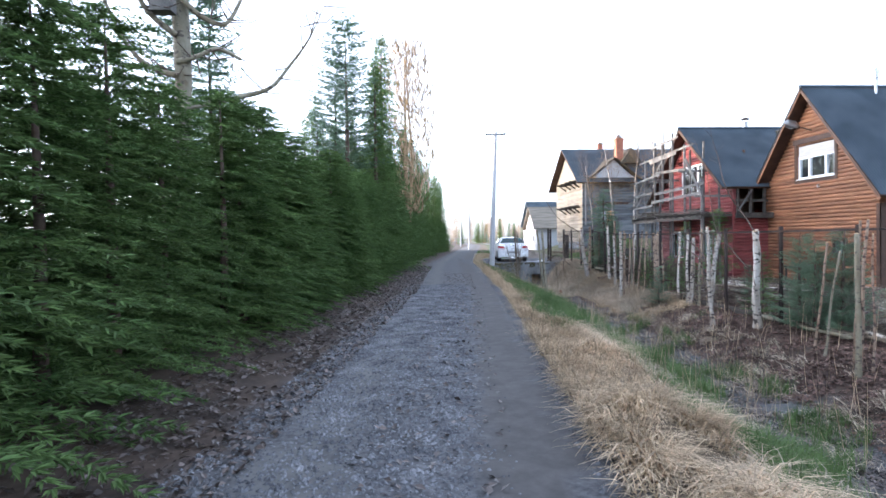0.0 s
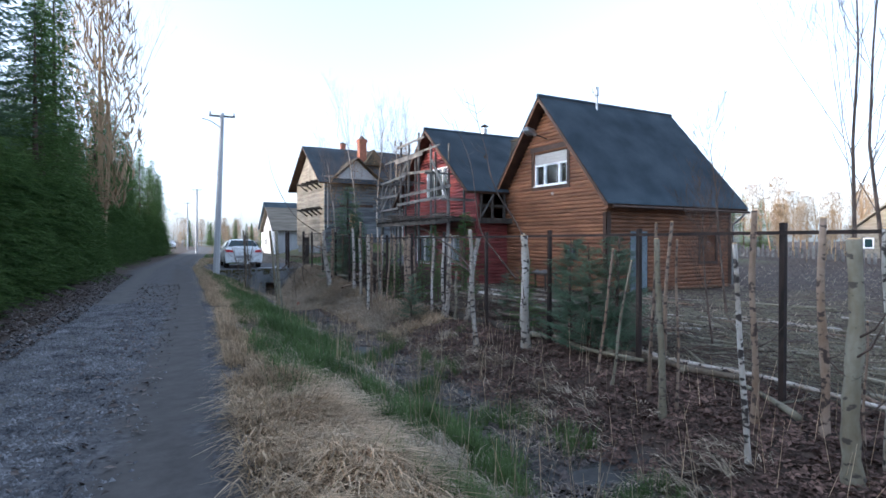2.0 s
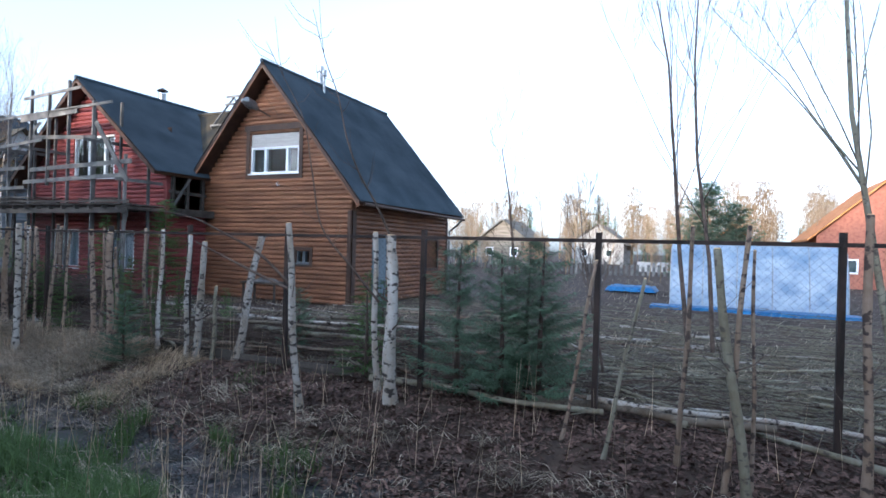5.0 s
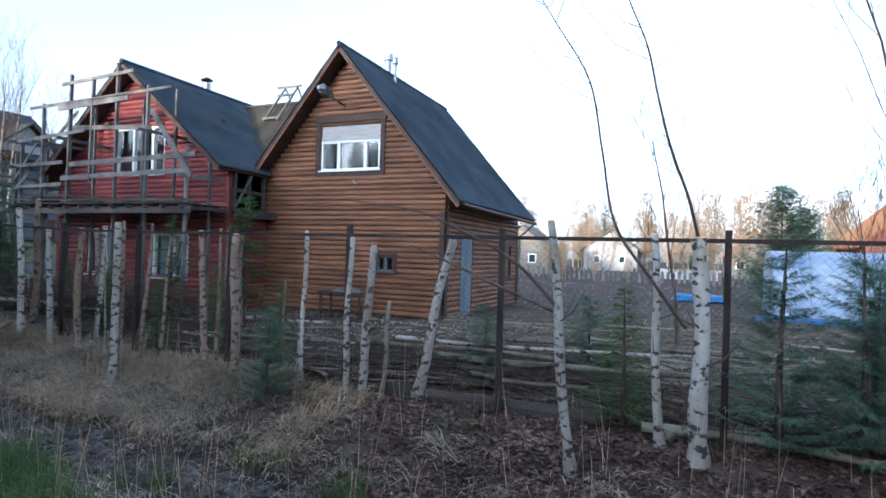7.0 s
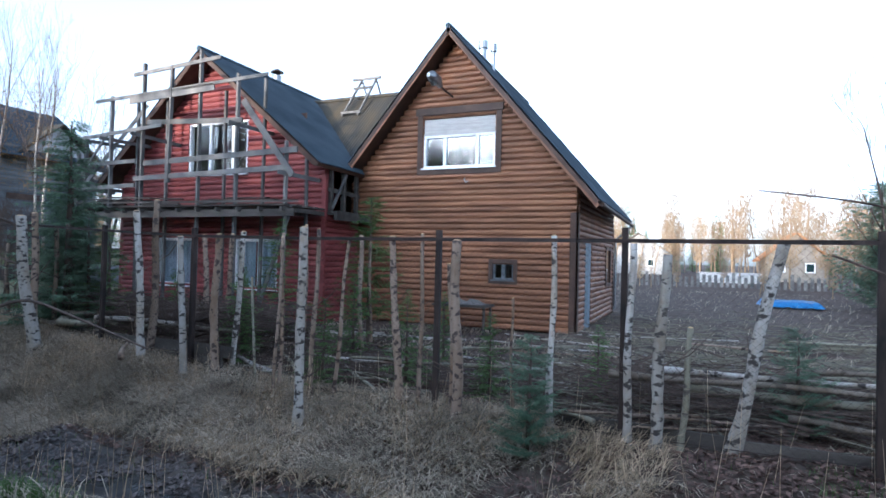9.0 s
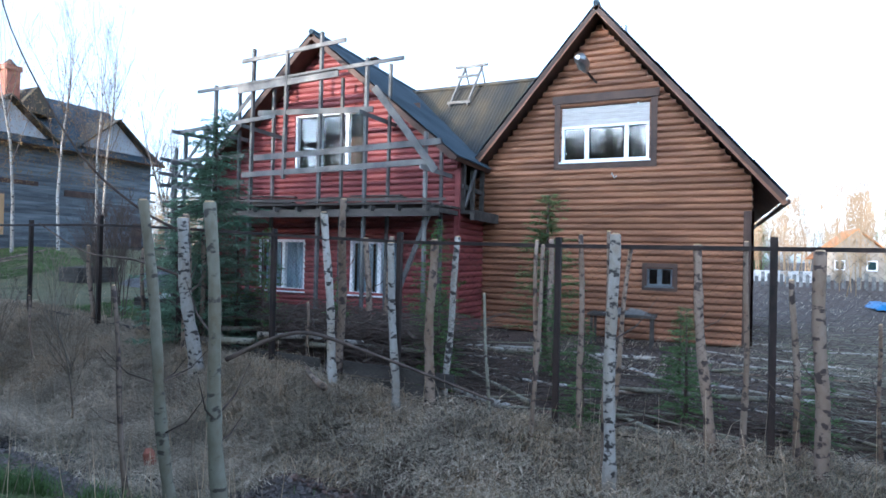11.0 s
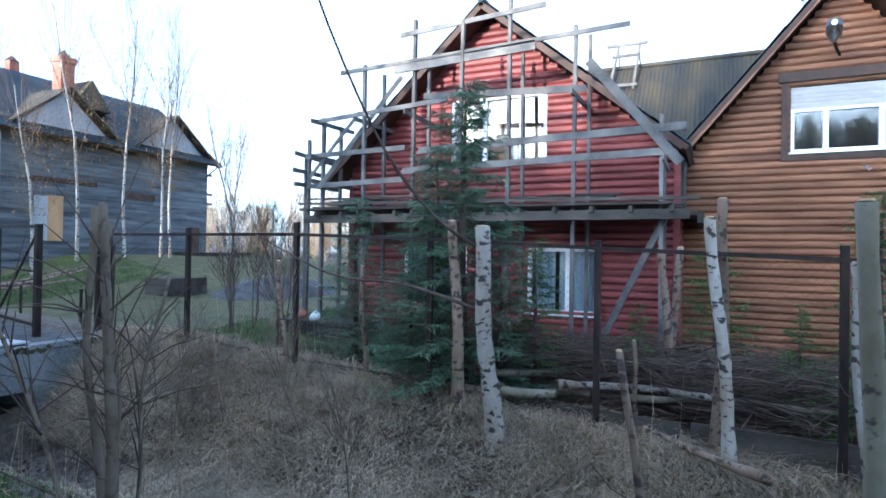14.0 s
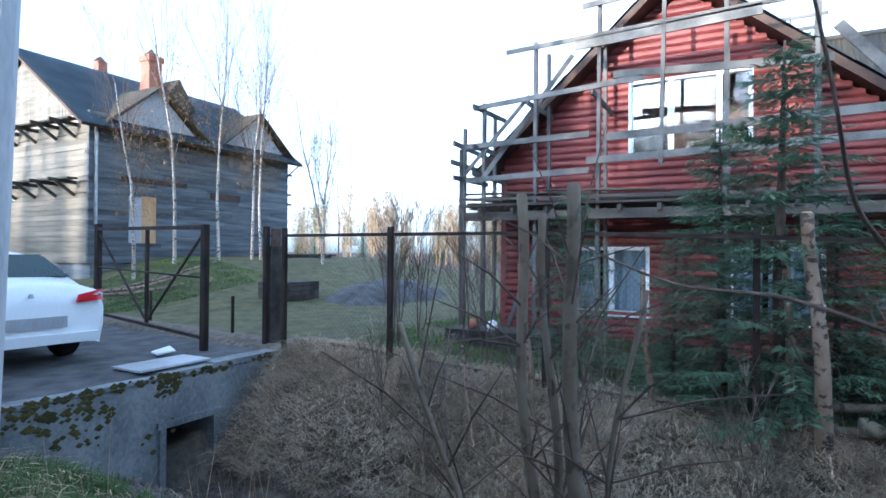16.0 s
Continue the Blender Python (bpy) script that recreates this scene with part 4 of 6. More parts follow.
for i, (dx, dy, lx, ly, top, r) in enumerate(((0.02, -0.12, -0.1, 0.02, 1.78, 0.038), (0.02, 0.0, 0.05, 0.2, 1.76, 0.030), (0.1, 0.05, 0.02, 0.06, 1.66, 0.022), (0.12, -0.1, 0.12, -0.26, 1.3, 0.014), (-0.05, 0.1, -0.35, 0.5, 1.15, 0.016))):
    b = Build()
    x, y = 4.1 + dx, 23.2 + dy
    pts = trunk(b, (x, y, height(x, y) - 0.1), (x + lx, y + ly, top), r, 0.05, n=7, seed=70 + i)
    st = part("stem", b, M_WILLOW, shrub, smooth=True)
    r2 = random.Random(i)
    for _ in range(15):
        p = pts[r2.randint(3, 11)]
        d = Vector((r2.gauss(0, 0.6), r2.gauss(0, 0.6), r2.uniform(0.1, 1.0))).normalized() * r2.uniform(0.3, 0.9)
        part("twig", Build().tube([p, p + d * 0.5 + Vector((0, 0, 0.03)), p + d], [0.006, 0.005, 0.002], 4, cap=False), M_TWIG, st)
for x, y, h, r, sd, ln in ((6.6, 23.4, 1.7, 0.014, 25, (0, 0.1)), (6.4, 25.3, 1.6, 0.013, 26, (0.1, 0)), (5.9, 22.4, 1.4, 0.012, 27, (0, 0)), (6.7, 25.9, 1.5, 0.012, 28, (0, 0))):
    bare_tree_thing("bare_shrub", "leafless grey willow shoots beside ditch", x, y, h, r, sd, M_WILLOW, ln, 2, "ditch shrubs")
for x, y, sd in ((9.6, 27.6, 31), (9.9, 27.9, 32), (10.1, 27.5, 33), (9.3, 26.2, 34), (8.7, 25.6, 35)):
    for k in range(3):
        bare_tree_thing("bare_shrub", "leafless brown garden bush on lawn", x + 0.1 * k, y + 0.07 * k, 2.0, 0.014, sd * 7 + k, M_TWIG, (0.15 * (k - 1), 0.12 * (k - 1)), 2, "garden bushes")

# long whippy shoots leaning out of the thick birch
shoots = thing("birch_shoot", "long thin leaning birch shoots growing from cut trunk", "branch", (6.44, 8.32, 1.4))
for pts in ([(0, 0, 0), (-0.2, 0.1, 0.4), (-0.4, 0.24, 0.78), (-0.52, 0.35, 1.2), (-0.56, 0.45, 1.66), (-0.6, 0.62, 2.1), (-0.62, 0.8, 2.7)], [(-0.1, 0.1, -0.75), (-0.32, 0.4, -0.3), (-0.5, 0.68, 0.14), (-0.55, 0.8, 0.78), (-0.58, 0.92, 1.4), (-0.6, 1.2, 1.9), (-0.62, 1.5, 2.4)]):
    b = Build().tube(*flow(pts, [0.017, 0.014, 0.012, 0.010, 0.008, 0.005, 0.003]), 6)
    s = part("stem", b, M_TWIG, shoots, smooth=True)
    rng = random.Random(len(pts))
    for _ in range(16):
        j = rng.randint(1, len(pts) - 2)
        p = Vector(pts[j]).lerp(Vector(pts[j + 1]), rng.random())
        a = rng.uniform(0, 6.28)
        l = rng.uniform(0.2, 0.6)
        q = [p, p + Vector((math.cos(a), math.sin(a), 0.5)) * l * 0.5, p + Vector((math.cos(a), math.sin(a), 0.9)) * l]
        part("twig", Build().tube(q, [0.004, 0.003, 0.0015], 3, cap=False), M_TWIG, s)
# bent shoot from the trunks further on
for x, y, z, pts in ((6.05, 9.5, 0.78, [(0, 0, 0), (-0.2, 0.35, 0.4), (-0.4, 0.75, 0.65), (-0.55, 1.2, 0.85), (-0.7, 1.9, 0.95)]), (6.05, 9.5, 0.74, [(0, 0, 0), (-0.1, 0.5, 0.2), (-0.2, 0.9, 0.38), (-0.25, 1.4, 0.58)]), (6.9, 21.5, 1.5, [(0, 0, 0), (-0.6, 0.3, 0.35), (-1.3, 0.5, 1.0), (-1.9, 0.8, 2.3), (-2.1, 0.9, 3.4)]), (6.9, 21.5, 0.9, [(0, 0, 0), (-0.3, 0.7, 0.25), (-0.5, 1.5, 0.35), (-0.6, 2.4, 0.75)]), (4.4, 18.3, 0.5, [(0, 0, 0), (0.2, -0.5, 0.22), (0.3, -1.1, 0.1), (0.4, -2.0, -0.15)])):
    sh = thing("birch_shoot", "thin dark bent shoot growing from cut trunk", "branch", (x, y, z))
    part("stem", Build().tube(*flow(pts, [0.021, 0.016, 0.012, 0.008, 0.004]), 6), M_TWIG, sh, smooth=True)

# felled poles lying in the garden
rng = random.Random(11)
for i in range(150):
    y = rng.uniform(0.5, 21.5)
    x = fence_x(y) + abs(rng.gauss(0.8, 3.6)) + 0.25
    if x > 12.3 and y > 13.5 or x > 11.0 and y > 19:
        continue
    l, a, r = rng.uniform(1.2, 3.6), rng.gauss(0, 0.45), rng.uniform(0.010, 0.034)
    z = height(x, y) + r * 0.8 + rng.uniform(0, 0.12)
    lying = thing("felled_pole", "felled pale birch pole lying on garden soil", "log", (x, y, z), "felled poles")
    b = Build()
    trunk(b, (-math.sin(a) * l / 2, -math.cos(a) * l / 2, 0), (math.sin(a) * l / 2, math.cos(a) * l / 2, rng.uniform(-0.03, 0.12)), r, 0.08, n=7, seed=i)
    part("pole", b, rng.choice([M_BIRCH, M_TANBIRCH, M_GREYBARK, M_GREYBARK]), lying, smooth=True)
for x0, y0, x1, y1, z, r in ((6.75, 6.6, 6.6, 4.2, -0.38, 0.055), (6.8, 8.8, 6.7, 5.8, -0.40, 0.045), (6.85, 6.0, 6.8, 2.6, -0.3, 0.035), (7.6, 12.6, 7.5, 9.8, 0.02, 0.04), (7.9, 11.8, 7.8, 8.2, -0.12, 0.055), (7.9, 12.2, 8.1, 8.6, 0.06, 0.035), (8.4, 10.6, 8.6, 7.4, 0.1, 0.03), (7.6, 10.9, 7.2, 9.4, -0.25, 0.035), (7.55, 22.2, 7.75, 20.6, -0.05, 0.06), (7.7, 21.9, 8.3, 20.2, 0.12, 0.045), (7.6, 20.9, 7.9, 19.3, 0.1, 0.05), (8.0, 21.2, 8.7, 19.2, 0.3, 0.035), (7.5, 21.6, 7.5, 20.9, 0.03, 0.07), (7.8, 20.2, 8.0, 18.2, 0.0, 0.04)):
    z = max(z, height(x0, y0) + r * 0.9)
    lying = thing("felled_pole", "long pale birch log lying behind fence", "log", (x0, y0, z), "felled poles")
    b = Build()
    trunk(b, (0, 0, 0), (x1 - x0, y1 - y0, rng.uniform(-0.04, 0.1)), r * 0.8, 0.16, n=8, seed=int(x0 * 100 + y0 * 7))
    part("pole", b, rng.choice([M_BIRCH, M_GREYBARK, M_WILLOW]), lying, smooth=True)
# heaps of cut brushwood
b = Build()
for i in range(3600):
    y = rng.choice([rng.gauss(20.4, 0.8), rng.gauss(20.0, 1.1), rng.gauss(19.6, 1.3), rng.gauss(11, 2.2), rng.uniform(4, 22)])
    x = fence_x(y) + 0.5 + abs(rng.gauss(0.6, 1.0))
    l, a = rng.uniform(0.4, 1.5), rng.gauss(0, 0.6)
    z = height(x, y) + rng.uniform(0.0, 0.42) * (1.9 if abs(y - 20.2) < 1.9 else 1 if abs(y - 11) < 2 else 0.35)
    d = Vector((math.sin(a), math.cos(a), rng.gauss(0, 0.16))) * l
    p = Vector((x, y, z))
    b.tube([p - d / 2, p + Vector((0, 0, rng.gauss(0, 0.04))), p + d / 2], [rng.uniform(0.004, 0.014), 0.006, 0.003], 4, cap=False)
pale = Build()
for i in range(2200):
    y = rng.uniform(-1, 14)
    x = fence_x(y) + 0.5 + abs(rng.gauss(1.5, 5.0))
    l, a = rng.uniform(0.5, 2.2), rng.gauss(0.1, 0.6)
    d = Vector((math.sin(a), math.cos(a), rng.gauss(0, 0.05))) * l
    p = Vector((x, y, height(x, y) + rng.uniform(0.01, 0.16)))
    pale.tube([p - d / 2, p + Vector((0, 0, rng.gauss(0, 0.03))), p + d / 2], [rng.uniform(0.004, 0.012), 0.006, 0.003], 4, cap=False)
solo("brushwood", pale, M_GREYBARK, "thin grey cut branches strewn over dark garden soil", "brushwood", kind="stuff")
solo("brushwood", b, M_TWIG, "heaps of cut grey brushwood lying behind fence", "brushwood", kind="stuff")

# ---- conifers ----
def conifer_meshes(name, h, r, seed, gap=0.13, per=6, twig=0.17, width=0.022, droop=0.25, power=0.8, start=0.05, clump=3, step=0.085, material=None):
    """Trunk mesh and crown mesh of a conifer of height h and foot radius r."""
    rng = random.Random(seed)
    t = Build().tube([(0, 0, -0.2), (0.02, 0, h * 0.4), (0, 0.02, h * 0.98)], [0.022 * h ** 0.8 + 0.01, 0.016 * h ** 0.8, 0.006], 7)
    c = Build()
    z = start * h
    while z < h * 0.985:
        full = r * (1 - z / h) ** power + 0.05
        for _ in range(per):
            a = rng.uniform(0, 6.283)
            L = full * rng.uniform(0.62, 1.12)
            zz = z + rng.uniform(-gap, gap) * 0.5
            out = Vector((math.cos(a), math.sin(a), 0))
            side = Vector((-math.sin(a), math.cos(a), 0))
            lift = rng.uniform(0.0, 0.3)
            s = 0.12 * L
            while s < L:
                u = s / L
                p = out * s + Vector((0, 0, zz + lift * s - droop * L * u * u))
                for k in range(clump):
                    sg = rng.choice((-1, 1))
                    d = (out * rng.uniform(0.35, 1.0) + side * sg * rng.uniform(0.2, 1.0) + Vector((0, 0, rng.uniform(-0.35, 0.2)))).normalized()
                    l = twig * rng.uniform(0.6, 1.2) * (1.1 - 0.35 * u)
                    w = d.cross(Vector((rng.uniform(-0.4, 0.4), rng.uniform(-0.4, 0.4), 1))).normalized() * width * rng.uniform(0.7, 1.2)
                    m = p + d * l * 0.4
                    n = len(c.v)
                    c.v.extend((tuple(p), tuple(m + w + Vector((0, 0, 0.008))), tuple(p + d * l), tuple(m - w + Vector((0, 0, 0.008)))))
                    c.f.append((n, n + 1, n + 2, n + 3))
                s += step * rng.uniform(0.8, 1.2)
        z += gap
    tm, cm = t.mesh(name + "_trunk", True), c.mesh(name + "_crown")
    tm.materials.append(M_TWIG)
    cm.materials.append(material or M_SPRUCE)
    return tm, cm


def plant_tree(name, label, meshes, x, y, scale=1.0, turn=0.0, group="", wide=1.0, dz=0.0):
    ob = thing(name, label, "tree", (x, y, height(x, y) + dz), group)
    ob.rotation_euler = (0, 0, turn)
    ob.scale = (scale * wide, scale * wide, scale)
    part("trunk", meshes[0], None, ob)
    part("crown", meshes[1], None, ob)
    return ob


rng = random.Random(5)
HEDGE = [conifer_meshes("hedge_spruce", 4.0, 1.25, 40 + i, gap=0.09, per=10, twig=0.15, width=0.013, droop=0.28, power=0.40, start=0.01, clump=6, step=0.055) for i in range(3)]
NEARHEDGE = [conifer_meshes("hedge_spruce", 4.0, 1.25, 47 + i, gap=0.09, per=10, twig=0.105, width=0.0085, droop=0.28, power=0.40, start=0.01, clump=9, step=0.05) for i in range(2)]
TALL = [conifer_meshes("tall_spruce", 9.0, 1.9, 60 + i, gap=0.15, per=10, twig=0.26, width=0.024, droop=0.32, power=0.75, start=0.03, clump=3, step=0.14) for i in range(2)]
BROAD = [conifer_meshes("young_spruce", 2.0, 0.5, 83, gap=0.08, per=8, twig=0.10, width=0.007, droop=0.05, power=0.55, start=0.2, clump=6, step=0.045)]
SAPLING = [conifer_meshes("young_spruce", 2.0, 0.62, 80 + i, gap=0.10, per=6, twig=0.11, width=0.008, droop=0.08, power=0.8, start=0.06, clump=5, step=0.05) for i in range(2)]
TALLSAP = [conifer_meshes("young_spruce", 2.0, 0.62, 85 + i, gap=0.08, per=8, twig=0.11, width=0.006, droop=0.12, power=0.7, start=0.03, clump=7, step=0.045, material=M_PINE) for i in range(2)]
PINELET = [conifer_meshes("young_pine", 1.6, 0.55, 90 + i, gap=0.10, per=6, twig=0.12, width=0.0042, droop=-0.2, power=0.6, start=0.06, clump=13, step=0.04, material=M_PINE) for i in range(2)]
PINE = [conifer_meshes("tall_pine", 11.0, 2.1, 95 + i, gap=0.34, per=8, twig=0.32, width=0.024, droop=-0.15, power=0.35, start=0.42, clump=9, step=0.18, material=M_PINE) for i in range(2)]
y = -5.0
while y < 62:
    s = -3.35 + rng.uniform(-0.25, 0.2)
    k = rng.uniform(0.74, 0.88) if y > 0.6 else rng.uniform(1.15, 1.3)
    plant_tree("hedge_spruce", "dense green spruce growing in roadside hedge row", rng.choice(HEDGE if y > 5 else NEARHEDGE), road_x(y) + s - (0.2 if y < 1.2 else 0), y, k, rng.uniform(0, 6.28), "roadside spruce row", 1.08)
    y += rng.uniform(0.85, 1.15) if y < 30 else rng.uniform(1.3, 1.9)
y = -5.0
while y < 0.7:                                           # trees behind the first of the hedge
    plant_tree("hedge_spruce", "dense green spruce growing in second hedge row", rng.choice(HEDGE), road_x(y) - 4.9, y, rng.uniform(1.0, 1.15), rng.uniform(0, 6.28), "roadside spruce row", 1.1)
    y += 1.2
y = 0.8
while y < 18:                                            # second row of the hedge
    plant_tree("hedge_spruce", "dense green spruce growing in second hedge row", rng.choice(HEDGE), road_x(y) - 4.7 + rng.uniform(-0.2, 0.2), y, rng.uniform(0.68, 0.8), rng.uniform(0, 6.28), "roadside spruce row", 1.1)
    y += rng.uniform(1.1, 1.5)
for row, y0, lo, hi in ((-3.55, 19.5, 0.78, 1.0), (-6.2, 23.0, 0.85, 1.0), (-9.0, 26.0, 0.9, 1.1)):
    y = y0
    while y < 68:
        k = rng.uniform(lo, hi) * (1.22 if row > -4 and 22 < y < 25.2 else 1.0)
        if 25.2 < y < 29.6:                              # trees kept low here to let evening sun reach the red gable
            k = min(k, 0.745)
        plant_tree("tall_spruce", "tall dark spruce rising out of hedge row", rng.choice(TALL), road_x(y) + row + rng.uniform(-0.35, 0.1), y, k, rng.uniform(0, 6.28), "trees behind the hedge", 0.92)
        y += rng.uniform(1.8, 2.7)
for s, y, k, m in ((-6.5, -2.5, 0.9, TALL), (-4.4, 18.6, 0.88, PINE), (-5.2, 20.6, 0.8, PINE), (-7.0, 12.5, 0.72, PINE), (-5.6, 8.0, 0.62, PINE)):
    plant_tree("tall_spruce" if m is TALL else "tall_pine", "tall dark spruce rising behind hedge" if m is TALL else "tall blue-green pine rising behind hedge", rng.choice(m), road_x(y) + s, y, k, rng.uniform(0, 6.28), "trees behind the hedge")
y = 2.0
while y < 54:                                            # unseen wood, added to shade the plots at evening
    for row in (-42, -46, -50):
        # heights set by the shadow line wanted on the houses
        k = 1.8 if y < 34.5 else 1.38 if y < 42.5 else 1.9
        plant_tree("tall_spruce", "tall dark spruce of unseen western wood added for shade", rng.choice(TALL), row + rng.uniform(-1, 1), y + rng.uniform(-0.5, 0.5), k * rng.uniform(0.95, 1.05), rng.uniform(0, 6.28), "western wood", 1.15)
    y += 1.7

# dead-branched tree with a nest box over the hedge
old = thing("old_tree", "old grey tree with crooked bare limbs and weathered nest box", "tree", (-4.3, 5.5, 0.2))
b = Build()
trunk(b, (0, 0, -0.2), (-0.05, 0.1, 7.2), 0.13, 0.08, n=9, seed=2)
part("trunk", b, M_GREYBARK, old, smooth=True)
for pts in ([(0.05, 0, 3.2), (0.86, 0, 3.36), (1.37, 0, 3.51), (1.67, 0, 3.84), (1.97, 0, 4.25), (2.2, 0.1, 4.8)], [(0, 0, 3.7), (-0.38, 0.1, 3.83), (-0.74, 0.1, 4.16), (-1.1, 0.1, 4.9)], [(0, 0, 3.9), (0.3, 0.05, 4.0), (0.58, 0.1, 4.13), (0.9, 0.2, 4.0)], [(0.05, 0, 4.9), (0.35, 0, 4.6), (0.71, 0.1, 4.51), (0.95, 0.2, 5.0)], [(0, 0, 4.3), (-0.4, -0.2, 4.7), (-0.6, -0.3, 5.6)], [(0, 0, 5.2), (-0.5, 0.1, 5.5), (-1.0, 0.2, 5.3)], [(0, 0, 5.4), (0.3, 0.1, 5.9), (0.4, 0.2, 6.6)]):
    lb = part("limb", Build().tube(*flow(pts, [0.05, 0.04, 0.034, 0.026, 0.016, 0.006]), 6), M_GREYBARK, old, smooth=True)
    for _ in range(14):
        j = rng.randint(0, len(pts) - 2)
        p = Vector(pts[j]).lerp(Vector(pts[j + 1]), rng.random())
        d = Vector((rng.gauss(0, 1), rng.gauss(0, 1), rng.gauss(0.2, 0.6))).normalized() * rng.uniform(0.3, 0.8)
        part("twig", Build().tube([p, p + d * 0.6, p + d + Vector((0, 0, 0.1))], [0.012, 0.008, 0.003], 4, cap=False), M_TWIG, lb)
part("nest_box", Build().box(-0.24, -0.32, 4.55, 0.06, -0.1, 4.98), M_GREYWOOD, old, "weathered wooden nest box")


# young conifers by the fence and in the garden
for m, x, y, k, nm in ((TALLSAP, 7.95, 22.15, 1.92, "spruce"), (TALLSAP, 8.35, 22.7, 1.6, "spruce"), (TALLSAP, 8.0, 21.7, 1.1, "spruce"), (SAPLING, 8.5, 18.6, 0.75, "spruce"), (SAPLING, 9.4, 17.0, 0.7, "spruce"), (TALLSAP, 9.3, 24.6, 1.3, "spruce"), (TALLSAP, 8.6, 23.2, 1.0, "spruce"), (BROAD, 10.65, 17.44, 1.45, "spruce"), (SAPLING, 10.4, 19.4, 1.2, "spruce"), (SAPLING, 8.1, 21.3, 1.0, "spruce"),
                       (PINELET, 7.0, 6.6, 1.25, "pine"), (PINELET, 6.75, 7.0, 1.15, "pine"), (PINELET, 6.9, 7.6, 1.2, "pine"), (PINELET, 7.2, 6.8, 1.1, "pine"), (PINELET, 6.5, 13.2, 0.75, "pine"),
                       (SAPLING, 7.4, 16.2, 0.6, "spruce"), (SAPLING, 7.8, 15.2, 0.65, "spruce"), (SAPLING, 8.0, 18.2, 0.7, "spruce"), (SAPLING, 7.7, 14.0, 0.55, "spruce"), (SAPLING, 8.2, 12.8, 0.5, "spruce"), (PINELET, 8.4, 9.6, 0.8, "pine"), (PINELET, 7.8, 10.8, 0.7, "pine"), (SAPLING, 8.6, 20.2, 0.7, "spruce"), (SAPLING, 9.3, 15.3, 0.6, "spruce"),
                       (SAPLING, 7.0, 9.0, 0.75, "spruce")):
    plant_tree("young_" + nm, "young green %s sapling growing behind wire fence" % nm, rng.choice(m), x, y, k, rng.uniform(0, 6.28), "young conifers")
BUSHY = conifer_meshes("bushy_pine", 5.0, 1.9, 99, gap=0.24, per=13, twig=0.36, width=0.022, droop=-0.35, power=0.5, start=0.06, clump=7, step=0.17, material=M_PINE)
plant_tree("bushy_pine", "bushy full green pine standing beyond garden", BUSHY, 28.3, 5.0, 1.0, 1.0, "")
plant_tree("bushy_pine", "bushy full green pine standing beyond garden", BUSHY, 30.6, 3.8, 0.85, 2.0, "")

# ---- far wood ----
FAR = []
for i in range(4):
    t, c = Build(), Build()
    bare_tree(t, (0, 0, -0.3), 9.5, 0.10, 200 + i, 3, 0.38)
    me = t.mesh("far_birch")
    me.materials.append(M_FARTWIG)
    FAR.append(me)
ROUND = []
for i in range(3):
    r2 = random.Random(300 + i)
    c = Build()
    for _ in range(1700):
        a, w = r2.uniform(0, 6.28), r2.random() ** 0.5
        z = r2.uniform(0.22, 1.0)
        rad = 1.55 * w * math.sin(math.pi * min(1, (z - 0.1) * 0.95)) ** 0.7
        p = Vector((math.cos(a) * rad, math.sin(a) * rad, 9 * z))
        d = Vector((r2.gauss(0, 0.5), r2.gauss(0, 0.5), 1)).normalized() * r2.uniform(0.3, 0.7)
        sd = Vector((r2.gauss(0, 1), r2.gauss(0, 1), 0)).normalized() * r2.uniform(0.015, 0.042)
        n = len(c.v)
        c.v.extend((tuple(p), tuple(p + d * 0.5 + sd), tuple(p + d), tuple(p + d * 0.5 - sd)))
        c.f.append((n, n + 1, n + 2, n + 3))
    c.tube([(0, 0, -0.3), (0, 0, 4), (0, 0, 8.5)], [0.12, 0.09, 0.02], 5)
    me = c.mesh("far_twiggy_birch")
    me.materials.append(M_FARTWIG)
    ROUND.append(me)


roadside = thing("birch", "tall leafless birch with fine hazy twigs behind hedge", "tree", (-1.0, 31.0, 0.0), "trees behind the hedge")
roadside.scale = (1.25, 1.25, 1.42)
part("crown", ROUND[0], None, roadside)["kind"] = "stuff"
part("limb", FAR[1], None, roadside)["kind"] = "stuff"


def far_tree(x, y, k):
    m = rng.choice(FAR + ROUND)
    ob = thing("bare_birch", "leafless birch with pale brown twigs in distant wood", "tree", (x, y, height(x, y)), "distant wood")
    ob.rotation_euler, ob.scale = (0, 0, rng.uniform(0, 6.28)), (k, k, k * rng.uniform(0.85, 1.15))
    part("crown", m, None, ob)["kind"] = "stuff"


for i in range(230):                                     # east and south-east
    a = rng.uniform(-0.7, 1.15)
    d = rng.uniform(64, 118)
    far_tree(2 + d * math.cos(a), 12 + d * math.sin(a), rng.uniform(0.5, 0.95) * (0.85 + d / 300))
for i in range(75):
    a = rng.uniform(-0.7, 1.2)
    d = rng.uniform(85, 125)
    x, y = 2 + d * math.cos(a), 12 + d * math.sin(a)
    m = rng.choice((TALL, PINE, TALL))
    plant_tree("distant_conifer", "dark conifer in distant wood", rng.choice(m), x, y, rng.uniform(0.65, 1.0), rng.uniform(0, 6.28), "distant wood")
for i in range(34):                                      # along and at the end of the road
    y = rng.uniform(75, 170)
    x = road_x(y) + rng.choice((-1, 1)) * rng.uniform(4, 26) + (2 if y < 120 else 0)
    far_tree(x, y, rng.uniform(0.35, 0.62))
for i in range(40):
    far_tree(rng.uniform(-6, 60), rng.uniform(150, 230), rng.uniform(0.6, 0.95))
